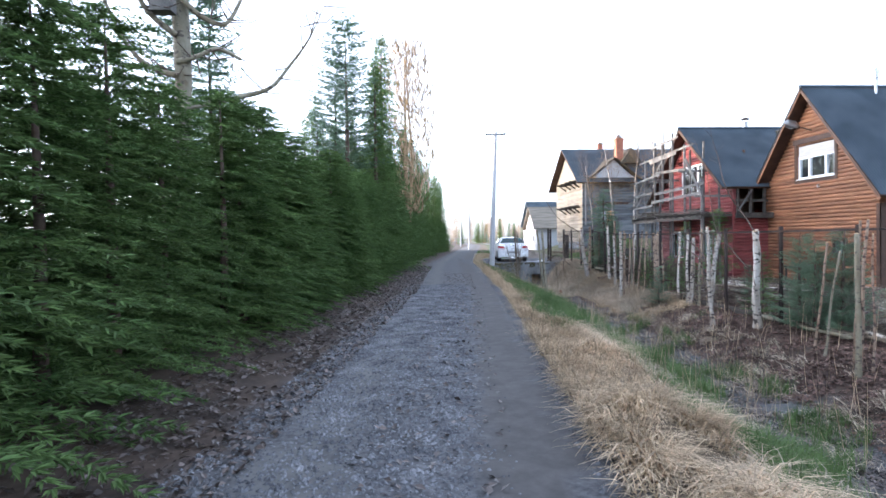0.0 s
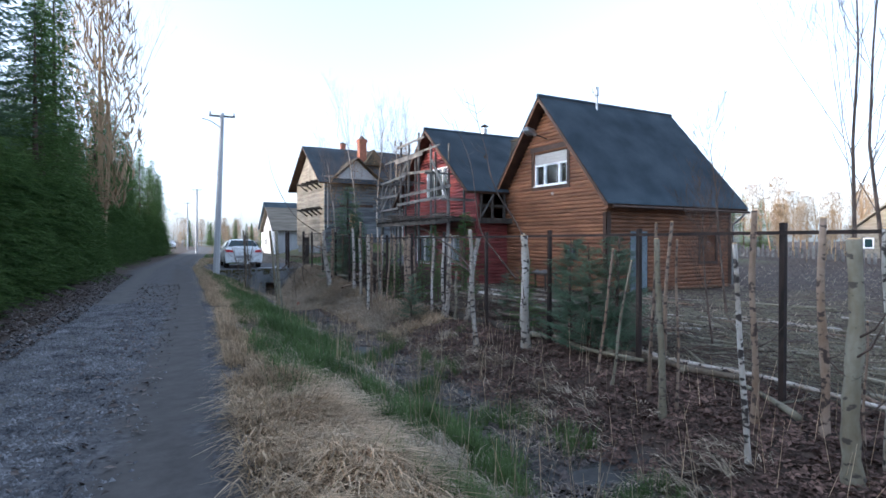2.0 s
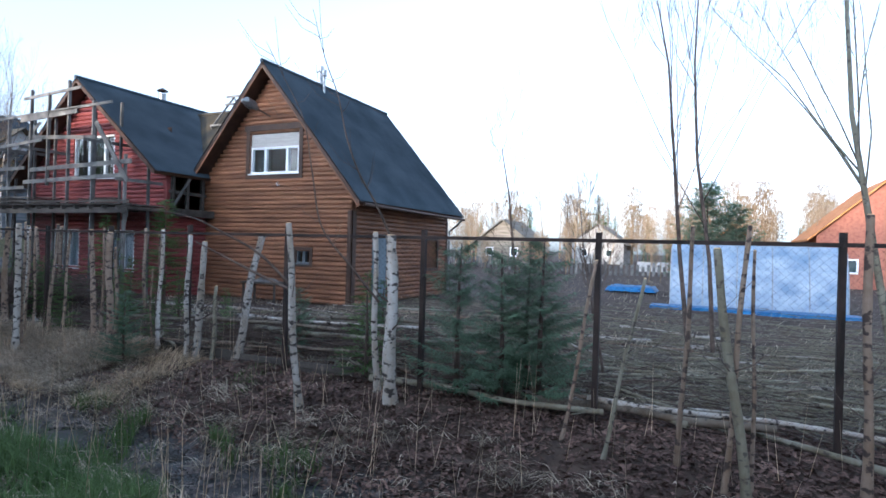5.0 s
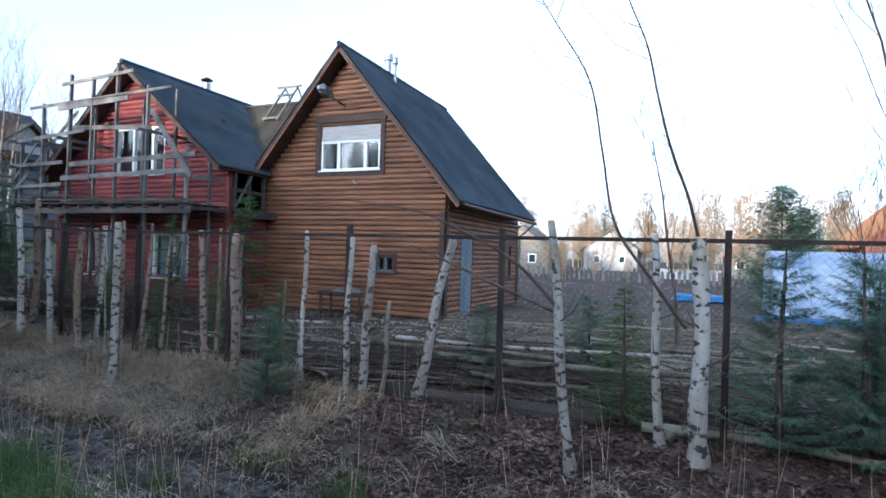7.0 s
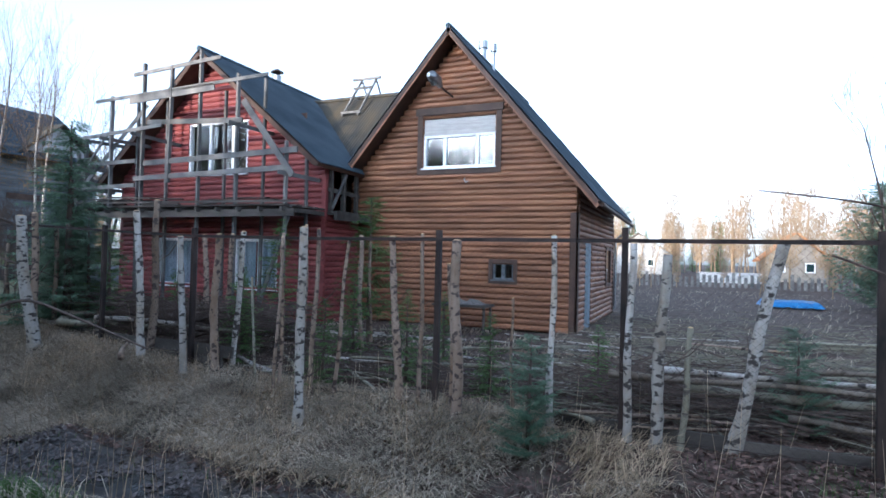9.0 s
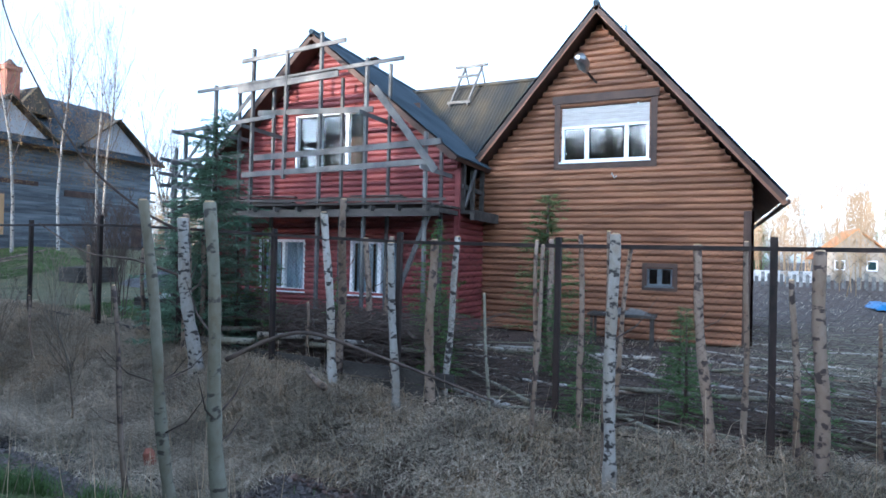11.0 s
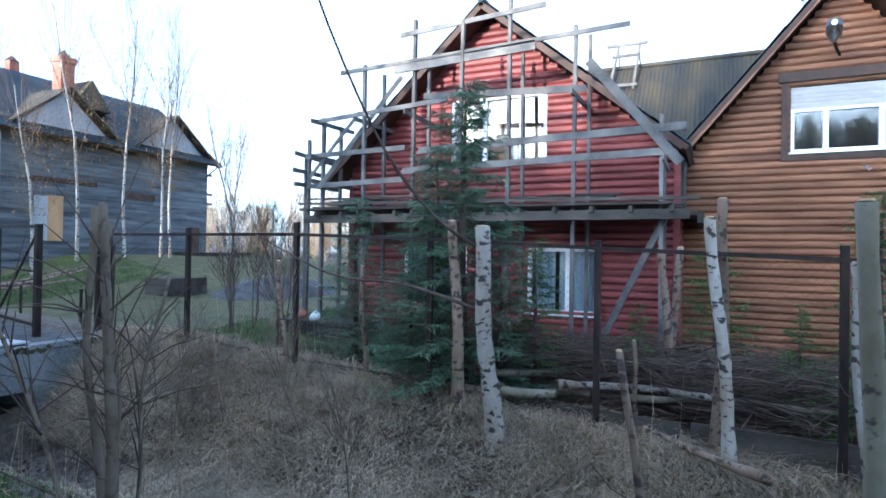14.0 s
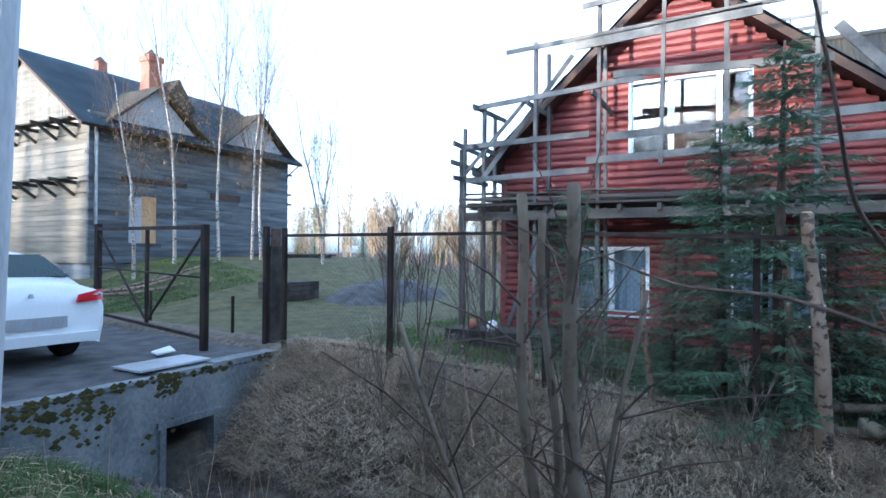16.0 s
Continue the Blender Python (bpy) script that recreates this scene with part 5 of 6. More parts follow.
for i in range(14):
    plant_tree("distant_conifer", "dark conifer beside far end of road", rng.choice(TALL), rng.uniform(6, 40), rng.uniform(140, 200), rng.uniform(0.6, 0.9), rng.uniform(0, 6.28), "distant wood")
for i in range(28):                                      # scrub between the plots
    far_tree(rng.uniform(26, 52), rng.uniform(24, 62), rng.uniform(0.22, 0.5))
for i in range(26):
    far_tree(rng.uniform(46, 62), rng.uniform(-6, 30), rng.uniform(0.3, 0.7))
for i in range(14):                                      # scrub before the far plots
    far_tree(rng.uniform(34, 46), rng.uniform(-4, 24), rng.uniform(0.2, 0.4))
for i in range(20):
    far_tree(rng.uniform(66, 88), rng.uniform(-25, 32), rng.uniform(0.75, 1.1))
for x, y, k, sd in ((15.0, 40.6, 1.05, 1), (16.6, 40.2, 1.1, 2), (18.3, 40.3, 1.0, 3), (18.6, 40.1, 1.05, 0), (20.6, 38.6, 0.72, 1), (21.0, 38.8, 0.8, 2), (13.4, 40.5, 0.75, 3)):
    ob = thing("birch", "slender white-stemmed birch with brown twigs before grey house", "tree", (x, y, height(x, y)), "birches before the grey house")
    b = Build()
    h = 9.0 * k
    t = Build()
    bare_tree(b, (0, 0, -0.2), h, 0.07, 400 + sd + int(x), 3, 0.33, (0, 0), t)
    part("trunk", t, M_BIRCH, ob, smooth=True)
    part("crown", b, M_TWIG, ob, smooth=True)["kind"] = "stuff"
    if k > 0.7:
        b, r2 = Build(), random.Random(int(x * 7))
        for _ in range(1600):
            p = Vector((r2.gauss(0, 0.5), r2.gauss(0, 0.5), r2.uniform(0.30, 0.85) * h))
            d = Vector((r2.gauss(0, 0.5), r2.gauss(0, 0.5), r2.gauss(0, 0.5))).normalized() * r2.uniform(0.06, 0.16)
            w = d.cross(Vector((0.3, 0.2, 1))).normalized() * 0.012
            n = len(b.v)
            b.v.extend((tuple(p), tuple(p + d * 0.5 + w), tuple(p + d), tuple(p + d * 0.5 - w)))
            b.f.append((n, n + 1, n + 2, n + 3))
        part("dry_leaves", b, M_CATKIN, ob)

# ---- grey timber house on the far plot ----
GX0, GX1, GY0, GY1, GR = 13.5, 23.2, 43.2, 51.6, 47.4
GZ, GE, GT = 1.0, 6.35, 9.25
grey = thing("grey_house", "old two-storey weathered grey timber house with dark roof", "house")
G_SL = (GT - GE) / (GR - GY0)
z, k = GZ, 0
core = part("timber_core", tidy(Build().poly([(GX0 + 0.06, GY0 + 0.06, 0.4), (GX0 + 0.06, GY1, 0.4), (GX0 + 0.06, GY1, GE), (GX0 + 0.06, GR, GT - 0.12), (GX0 + 0.06, GY0 + 0.06, GE)], (GX1 - GX0 - 0.12, 0, 0)).mesh("timber_core")), M_GREYLOG, grey)
beam_s = Build().box(0, -0.055, 0.0, 1, 0.055, 0.185).mesh("beam")
while z < GE + 0.1:
    j = 0.012 * math.sin(k * 2.3)
    u = GX0 - 0.1
    while u < GX1:                                       # south wall, in lengths
        l = min(random.uniform(1.8, 3.6), GX1 + 0.1 - u)
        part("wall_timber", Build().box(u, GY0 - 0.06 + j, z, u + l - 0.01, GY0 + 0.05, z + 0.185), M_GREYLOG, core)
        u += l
    # west timbers take the tan copy, its warmth standing for evening sun
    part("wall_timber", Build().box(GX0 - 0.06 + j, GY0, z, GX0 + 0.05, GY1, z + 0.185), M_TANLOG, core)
    z += 0.195
    k += 1
y = GY0 + 0.2
while y < GY1 - 0.2:                                     # upright gable boards
    top = GT - 0.2 - abs(y + 0.1 - GR) * G_SL
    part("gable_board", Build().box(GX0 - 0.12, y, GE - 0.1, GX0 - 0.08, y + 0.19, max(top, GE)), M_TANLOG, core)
    y += 0.2
roof_slope(grey, "roof", (GX0 - 0.7, GR, GT), (GX1 + 0.5, GR, GT), (GX1 + 0.5, GY0 - 0.7, GE - 0.5), (GX0 - 0.7, GY0 - 0.7, GE - 0.5), M_ROOF)
roof_slope(grey, "roof", (GX0 - 0.7, GR, GT), (GX1 + 0.5, GR, GT), (GX1 + 0.5, GY1 + 0.7, GE - 0.5), (GX0 - 0.7, GY1 + 0.7, GE - 0.5), M_ROOF)
for cx, half, top in ((16.0, 1.9, 7.75), (21.1, 1.9, 7.75)):       # dormer gables
    d = part("dormer", tidy(Build().poly([(cx - half, GY0 - 0.14, GE - 0.25), (cx + half, GY0 - 0.14, GE - 0.25), (cx, GY0 - 0.14, top)], (0, 2.6, 0)).mesh("dormer")), M_POLE, grey, "pale blue-grey boarded dormer gable")
    for sg in (-1, 1):
        part("dormer_roof", tidy(Build().poly([(cx, GY0 - 0.5, top + 0.12), (cx + sg * (half + 0.45), GY0 - 0.5, GE - 0.42), (cx + sg * (half + 0.45), GY0 + 2.6, GE - 0.42), (cx, GY0 + 2.6, top + 0.12)], (0, 0, 0.08)).mesh("dormer_roof")), M_RUST, d)
    part("dormer_sill", Build().box(cx - half, GY0 - 0.2, GE - 0.36, cx + half, GY0 - 0.05, GE - 0.25), M_DARK, d)
for x0, x1, z0, z1, m in ((14.8, 16.8, 5.3, 6.1, M_GREYWOOD), (19.5, 20.8, 5.2, 6.0, M_GREYWOOD), (15.4, 16.0, 1.75, 3.55, M_PALEPLY), (14.9, 15.4, 1.75, 3.5, M_POLE), (22.2, 22.8, 1.0, 2.6, M_DARK), (18.6, 20.2, 3.7, 4.0, M_DARK), (14.6, 17.4, 4.05, 4.25, M_DARK)):
    part("boarded_opening", Build().box(x0, GY0 - 0.10, z0, x1, GY0 - 0.055, z1), m, grey, "boarded-up opening")
part("drainpipe", Build().tube([(13.62, GY0 - 0.14, GE - 0.2), (13.62, GY0 - 0.14, 2.4)], [0.06] * 2, 8), M_ZINC, grey)
ch = part("brick_chimney", Build().box(17.0, 45.1, 7.4, 17.6, 45.7, 9.75).box(16.94, 45.04, 9.6, 17.66, 45.76, 9.85), M_BRICK, grey, "orange brick chimney")
part("chimney_cap", Build().tube([(17.3, 45.4, 9.85), (17.3, 45.4, 10.2)], [0.34, 0.02], 4), M_DARK, ch)
ch = part("brick_chimney", Build().box(16.2, 47.4, 8.9, 16.6, 47.8, 9.7), M_BRICK, grey)
part("chimney_cap", Build().tube([(16.4, 47.6, 9.7), (16.4, 47.6, 9.95)], [0.3, 0.02], 4), M_DARK, ch)
part("roof_dormer", tidy(Build().poly([(17.2, 44.6, 7.7), (19.0, 44.6, 7.7), (18.1, 44.6, 9.0)], (0, 2.8, 0)).mesh("roof_dormer")), M_RUST, grey, "small weathered roof dormer")
for z0 in (6.0, 3.9):                                   # rotten balcony frames on the west gable
    for y in (44.0, 45.2, 46.6, 48.0):
        part("bracket", Build().beam((GX0 - 0.1, y, z0 - 0.45), (GX0 - 0.75, y, z0), 0.10, 0.08), M_OLDPLANK, grey)
        part("bearer", Build().beam((GX0, y, z0), (GX0 - 1.0, y, z0 + 0.05), 0.12, 0.10), M_OLDPLANK, grey)
    part("deck_board", Build().beam((GX0 - 0.5, 43.4, z0 + 0.1), (GX0 - 0.55, 49.2, z0 + 0.12), 0.06, 0.35), M_OLDPLANK, grey)
for z0 in (5.4, 4.4, 3.9):
    part("bearer", Build().beam((GX1 - 0.2, GY0 + 0.3, z0), (GX1 + 0.7, GY0 + 0.3, z0), 0.10, 0.12), M_OLDPLANK, grey)
part("eave_bracket", Build().beam((GX1 - 0.1, GY0 - 0.05, GE - 1.2), (GX1 + 0.5, GY0 - 0.4, GE - 0.5), 0.07, 0.07), M_GREYWOOD, grey)

shed = thing("low_shed", "low grey plank shed beside grey house", "shed")
for i in range(16):
    part("plank", Build().box(20.9 + i * 0.2, 40.95, height(20.9 + i * 0.2, 41) - 0.4, 21.09 + i * 0.2, 41.0, 1.3 + 0.04 * math.sin(i * 3)), M_GREYWOOD, shed)
part("body", Build().box(20.9, 41.0, -0.3, 24.1, 42.6, 1.28), M_GREYWOOD, shed)
part("roof", Build().box(20.7, 40.8, 1.29, 24.3, 42.8, 1.36), M_OLDPLANK, shed)
for x0, y0, x1, y1, z0 in ((9.5, 37.0, 13.5, 37.8, 0.7), (10.0, 37.6, 15.0, 38.4, 1.0), (9.0, 36.4, 12.5, 36.8, 0.4)):
    rail = thing("birch_rail", "long pale birch pole laid as garden rail", "pole")
    part("pole", Build().tube([(x0, y0, height(x0, y0) + 0.35), ((x0 + x1) / 2, (y0 + y1) / 2, height((x0 + x1) / 2, (y0 + y1) / 2) + 0.4), (x1, y1, height(x1, y1) + 0.35)], [0.05, 0.045, 0.03], 7), M_TANBIRCH, rail, smooth=True)
stump = thing("well_box", "old low dark log well box on lawn", "well")
for i in range(4):
    part("log", Build().box(13.2, 33.6, height(14, 34) - 0.05 + i * 0.13, 14.6, 34.6, height(14, 34) + 0.07 + i * 0.13), M_OLDPLANK, stump)

# ---- driveway over the ditch ----
drive = thing("driveway_bridge", "mossy stained concrete culvert bridge with dark gravel top", "bridge", kind="structure")
part("retaining_wall", Build().box(2.6, WALL_Y, -1.6, 5.96, WALL_Y + 0.25, -0.02), M_CONC, drive)
part("retaining_wall", Build().box(6.68, WALL_Y, -1.6, 8.0, WALL_Y + 0.25, 0.02), M_CONC, drive)
part("lintel", Build().box(5.96, WALL_Y, -0.62, 6.68, WALL_Y + 0.25, 0.0), M_CONC, drive)
part("lintel_edge", Build().box(5.86, WALL_Y - 0.04, -0.64, 6.78, WALL_Y - 0.002, -0.56), M_CONC, drive)
part("jamb", Build().box(5.88, WALL_Y - 0.05, -1.6, 5.958, WALL_Y - 0.003, -0.642), M_CONC, drive)
part("fill", Build().box(2.5, WALL_Y + 0.25, -1.6, 5.94, 36.0, -0.025), M_CONC, drive)
part("fill", Build().box(6.70, WALL_Y + 0.25, -1.6, 8.2, 36.0, -0.025), M_CONC, drive)
part("fill", Build().box(5.94, WALL_Y + 0.25, -0.57, 6.70, 36.0, -0.025), M_CONC, drive)
n = 26
v = [(2.3 + 6.2 * i / n, WALL_Y - 0.02 + 7.6 * j / n, 0.0 + 0.025 * noise.noise((i * 0.5, j * 0.5, 9)) - (0.06 if j == 0 else 0)) for j in range(n + 1) for i in range(n + 1)]
part("gravel_top", Build().add(v, [(j * (n + 1) + i, j * (n + 1) + i + 1, (j + 1) * (n + 1) + i + 1, (j + 1) * (n + 1) + i) for j in range(n) for i in range(n)]), M_ASPH, drive, "dark packed gravel", smooth=True)
part("culvert_floor", Build().box(5.86, WALL_Y + 0.1, -1.6, 6.78, 34, -1.2), M_OLDPLANK, drive)
b = Build()
r2 = random.Random(8)
for i in range(900):                                    # moss cushions on the wall
    x = r2.uniform(3.2, 8.0)
    z = -0.01 - abs(r2.gauss(0, 0.2)) if r2.random() < 0.65 else r2.uniform(-0.9, 0)
    if noise.noise((x * 1.3, z * 2.0, 3)) < (-0.1 if z > -0.09 else 0.16):
        continue
    s = r2.uniform(0.018, 0.06)
    p = Vector((x, WALL_Y - 0.005, z))
    b.add([tuple(p + Vector(q) * s) for q in ((-1, 0, 0), (0, 0, -0.7), (1, 0, 0), (0, 0, 0.7), (0, -0.28, 0))], [(0, 1, 4), (1, 2, 4), (2, 3, 4), (3, 0, 4)])
part("moss", b, M_MOSS, drive, "dark green-brown moss cushions", smooth=True)["kind"] = "stuff"
slab = thing("loose_board", "pale loose plywood board lying at driveway edge", "board")
part("sheet", Build().box(5.75, 28.7, 0.03, 6.75, 29.25, 0.055), M_POLE, slab)
rag = solo("paper_scrap", tidy(Build().poly([(6.6, 29.6, 0.03), (6.85, 29.55, 0.05), (6.9, 29.75, 0.09), (6.65, 29.8, 0.04)], (0, 0, 0.02)).mesh("paper_scrap")), M_PVC, "crumpled white paper scrap on gravel", "litter")

# open steel gate
gate = thing("steel_gate", "open rusty dark steel frame gate with diagonal braces", "gate")
GA, GM, GB = Vector((7.32, 29.55, 0.02)), Vector((7.8, 31.6, 0.05)), Vector((8.2, 33.7, 0.08))
up = Vector((0, 0, 1))
for p, q, w in ((GA - up * 0.05, GA + up * 1.84, 0.09), (GB - up * 0.2, GB + up * 1.9, 0.10), (GM + up * 0.14, GM + up * 1.82, 0.05), (GA + up * 1.8, GB + up * 1.8, 0.06), (GA + up * 0.16, GB + up * 0.16, 0.05), (GA + up * 1.05, GB + up * 1.05, 0.03), (GA + up * 1.75, GM + up * 0.2, 0.03), (GB + up * 1.75, GM + up * 0.2, 0.03)):
    part("gate_bar", Build().beam(p, q, w, w), M_STEEL, gate)
gp = thing("gate_post", "dark weathered gate post with sheet of roofing felt", "post")
part("post", Build().beam((7.95, 28.95, -0.3), (7.95, 28.95, 1.85), 0.07, 0.07), M_STEEL, gp)
part("felt", Build().box(8.0, 28.9, -0.35, 8.22, 28.98, 1.55), M_OLDPLANK, gp)
for x, y in ((8.6, 30.4), (9.4, 33.8), (7.7, 34.8), (6.9, 36.2)):
    st = thing("small_stake", "short dark steel stake in lawn", "stake")
    part("stake", Build().beam((x, y, height(x, y) - 0.1), (x, y, height(x, y) + 0.65), 0.04, 0.04), M_STEEL, st)

# ---- parked white saloon car ----
def car(x, y, turn, label):
    """A white saloon: its tail at y = 0, its nose towards +y."""
    ob = thing("car", label, "car", (x, y, 0.0), "parked cars")
    ob.rotation_euler = (0, 0, turn)
    W = 0.90
    prof = [(0.0, 0.32, 0.84), (0.03, 0.55, 0.90), (0.02, 0.78, 0.90), (0.08, 1.00, 0.86), (0.55, 1.06, 0.80), (1.15, 1.40, 0.60), (1.8, 1.47, 0.58), (2.5, 1.44, 0.58), (3.3, 1.02, 0.76), (4.1, 0.92, 0.80), (4.55, 0.74, 0.78), (4.65, 0.45, 0.76), (4.6, 0.30, 0.74)]
    v, f = [], []
    for yy, zz, ww in prof:
        for u in (-1, -0.93, -0.6, 0, 0.6, 0.93, 1):
            drop = 0.05 * abs(u) ** 6 + (0.02 * u * u)
            v.append((u * ww, yy + (0.10 * abs(u) ** 4 if yy < 0.1 else 0), zz - drop))
    m = 7
    for i in range(len(prof) - 1):
        for k in range(m - 1):
            f.append((i * m + k, i * m + k + 1, (i + 1) * m + k + 1, (i + 1) * m + k))
    for side, col in ((-1, 0), (1, m - 1)):             # flanks: shoulder line, then sill
        base = len(v)
        for yy, zz, ww in prof:
            sh = min(zz - 0.07, 0.90)
            v.append((side * W, min(max(yy, 0.14), 4.5), max(sh, 0.5)))
            v.append((side * (W - 0.03), min(max(yy, 0.16), 4.45), 0.26))
        for i in range(len(prof) - 1):
            f.append((i * m + col, (i + 1) * m + col, base + 2 * i + 2, base + 2 * i))
            f.append((base + 2 * i, base + 2 * i + 2, base + 2 * i + 3, base + 2 * i + 1))
    me = Build().add(v, f).mesh("body", True)
    body = part("body", tidy(me), M_CARPAINT, ob, "glossy white bodywork")
    part("rear_window", tidy(Build().poly([(-0.70, 0.66, 1.095), (0.70, 0.66, 1.095), (0.53, 1.10, 1.375), (-0.53, 1.10, 1.375)], (0, -0.02, 0.025)).mesh("rear_window")), M_GLASSDARK, body, "dark tinted glass")
    for s in (-1, 1):
        part("side_window", tidy(Build().poly([(s * 0.80, 0.95, 1.10), (s * 0.64, 1.3, 1.36), (s * 0.63, 2.4, 1.38), (s * 0.80, 3.0, 1.06)], (s * 0.03, 0, 0.012)).mesh("side_window")), M_GLASSDARK, body)
        part("tail_light", tidy(Build().poly([(s * 0.50, 0.005, 0.80), (s * 0.86, 0.06, 0.82), (s * 0.905, 0.30, 0.93), (s * 0.86, 0.08, 0.955), (s * 0.54, 0.025, 0.90)], (0, -0.03, 0)).mesh("tail_light")), M_REDLAMP, body, "red tail light")
        for yy in (0.95, 3.65):
            w = part("wheel", Build().tube([(s * 0.66, yy, 0.32), (s * 0.70, yy, 0.32), (s * 0.86, yy, 0.32), (s * 0.89, yy, 0.32)], [0.28, 0.32, 0.32, 0.29], 20), M_TYRE, ob, smooth=False)
            part("rim", Build().tube([(s * 0.885, yy, 0.32), (s * 0.90, yy, 0.32)], [0.2, 0.18], 12), M_ZINC, w)
    part("number_plate", Build().box(-0.40, -0.012, 0.50, 0.40, 0.005, 0.64), M_POLE, body, "blurred grey number plate")
    part("bumper", Build().box(-0.78, -0.02, 0.30, 0.78, 0.14, 0.42), M_CARPAINT, body)
    part("exhaust", Build().tube([(-0.4, -0.02, 0.28), (-0.4, 0.4, 0.28)], [0.035] * 2, 8), M_STEEL, ob)
    part("badge", Build().tube([(0, -0.005, 0.88), (0, -0.0, 0.93)], [0.035, 0.02], 6), M_ZINC, body)
    return ob


M_GLASSDARK = surface("tinted_car_glass", (0.012, 0.03, 0.035), (0.02, 0.045, 0.05), 1, (1, 1, 1), 0.08, 0.0, spec=0.5)
car(5.22, 30.0, radians(-4), "white saloon car parked on gravel driveway")
car(7.6, 128.0, radians(176), "white car parked far along gravel road")

# ---- poles ----
def power_pole(x, y, top, lean):
    ob = thing("power_pole", "pale concrete power pole with crossarm", "pole", (x, y, height(x, y)), "power poles")
    part("shaft", Build().tube([(0, 0, -0.3), (lean * 0.5, 0, top * 0.5), (lean, 0, top)], [0.15, 0.125, 0.09], 8), M_POLE, ob)
    a = part("crossarm", Build().beam((lean - 0.55, 0, top - 0.15), (lean + 0.55, 0, top - 0.12), 0.08, 0.08), M_GREYWOOD, ob)
    for s in (-0.5, 0.5):
        part("insulator", Build().tube([(lean + s, 0, top - 0.1), (lean + s, 0, top + 0.05)], [0.04, 0.03], 8), M_POLE, a)
    part("lamp_arm", Build().tube([(lean, 0, top - 0.7), (lean - 0.5, -0.3, top - 0.45), (lean - 0.9, -0.5, top - 0.4)], [0.02] * 3, 6), M_ZINC, ob)
    return ob


power_pole(3.55, 27.35, 7.3, 0.3)
power_pole(7.2, 74.0, 7.6, 0.1)
power_pole(8.4, 100.0, 7.6, 0.0)

# ---- garden: greenhouse, tarpaulin, sleepers, far houses ----
gh = thing("greenhouse", "pale film-covered greenhouse standing in garden", "greenhouse")
n = 12
v = []
for yy in (1.0, 6.05):
    for i in range(n + 1):
        a = math.pi * i / n
        v.append((22.8 - 1.55 * math.cos(a) * (1.0 if abs(math.cos(a)) < 0.99 else 1.0), yy, -0.35 + 2.05 * min(1, math.sin(a) * 1.25)))
part("film", Build().add(v, [(i, i + 1, n + 2 + i, n + 1 + i) for i in range(n)]), M_FILM, gh)
part("end_film", Build().add(v[:n + 1], [tuple(range(n + 1))]), M_FILM, gh)
part("end_film", Build().add(v[n + 1:], [tuple(range(n + 1))]), M_FILM, gh)
for yy in np.arange(1.0, 6.1, 1.01):
    part("hoop", Build().tube([(q[0] * 1.0, yy, q[2] + 0.01) for q in v[:n + 1]], [0.015] * (n + 1), 5), M_ZINC, gh)
tarp = thing("blue_tarpaulin", "crumpled bright blue tarpaulin laid over pool", "tarpaulin")
m = 14
v = [(27.2 + 2.0 * i / m, 7.0 + 2.2 * j / m, height(28, 8) + 0.26 + 0.07 * noise.noise((i * 0.8, j * 0.8, 1)) - (0.2 if i in (0, m) or j in (0, m) else 0)) for j in range(m + 1) for i in range(m + 1)]
part("sheet", Build().add(v, [(j * (m + 1) + i, j * (m + 1) + i + 1, (j + 1) * (m + 1) + i + 1, (j + 1) * (m + 1) + i) for j in range(m) for i in range(m)]), M_BLUE, tarp, smooth=True)
tarp2 = thing("blue_tarpaulin", "blue tarpaulin strip along greenhouse foot", "tarpaulin")
part("sheet", Build().box(20.3, 0.8, height(21, 3) - 0.05, 21.15, 6.6, height(21, 3) + 0.12), M_BLUE, tarp2)
heap_at = [(14.0 + 6.0 * i / 20, 31.3 + 2.6 * j / 12) for j in range(13) for i in range(21)]
v = [(x, y, height(x, y) - 0.05 + 0.62 * max(0, 1 - ((x - 17) / 3.0) ** 2 - ((y - 32.6) / 1.3) ** 2) ** 0.8 + 0.05 * noise.noise((x * 2, y * 2, 8))) for x, y in heap_at]
solo("gravel_heap", Build().add(v, [(j * 21 + i, j * 21 + i + 1, j * 21 + i + 22, j * 21 + i + 21) for j in range(12) for i in range(20)]), M_ASPH, "low heap of blue-grey gravel on lawn", "gravel heap", kind="stuff", smooth=True)
raised = thing("raised_bed", "low dark sleeper bed with rags beside red house", "garden bed")
zz = height(11, 26.2)
for i in range(3):
    part("sleeper", Build().box(10.3, 25.2, zz + i * 0.1 - 0.03, 11.0, 27.1, zz + i * 0.1 + 0.06), M_OLDPLANK, raised)
for x, y, c in ((10.5, 26.3, M_PVC), (10.6, 26.7, M_BRICK)):
    rag = thing("rag", "crumpled rag lying on dark sleepers", "rag")
    b = Build()
    b.tube([(x - 0.15, y, zz + 0.30), (x, y, zz + 0.34), (x + 0.14, y + 0.05, zz + 0.30)], [0.05, 0.1, 0.04], 7)
    part("cloth", b, c, rag, smooth=True)
table = thing("garden_table", "old low grey table with pale bundle on it", "table")
tz = height(13.2, 16.5)
part("top", Build().box(13.0, 15.9, tz + 0.62, 13.6, 17.2, tz + 0.67), M_OLDPLANK, table)
for x in (13.05, 13.5):
    for y in (15.95, 17.1):
        part("leg", Build().box(x, y, tz - 0.05, x + 0.05, y + 0.05, tz + 0.62), M_OLDPLANK, table)
bundle = thing("plastic_bundle", "crumpled pale plastic bundle on garden table", "bundle")
b = Build()
m = 9
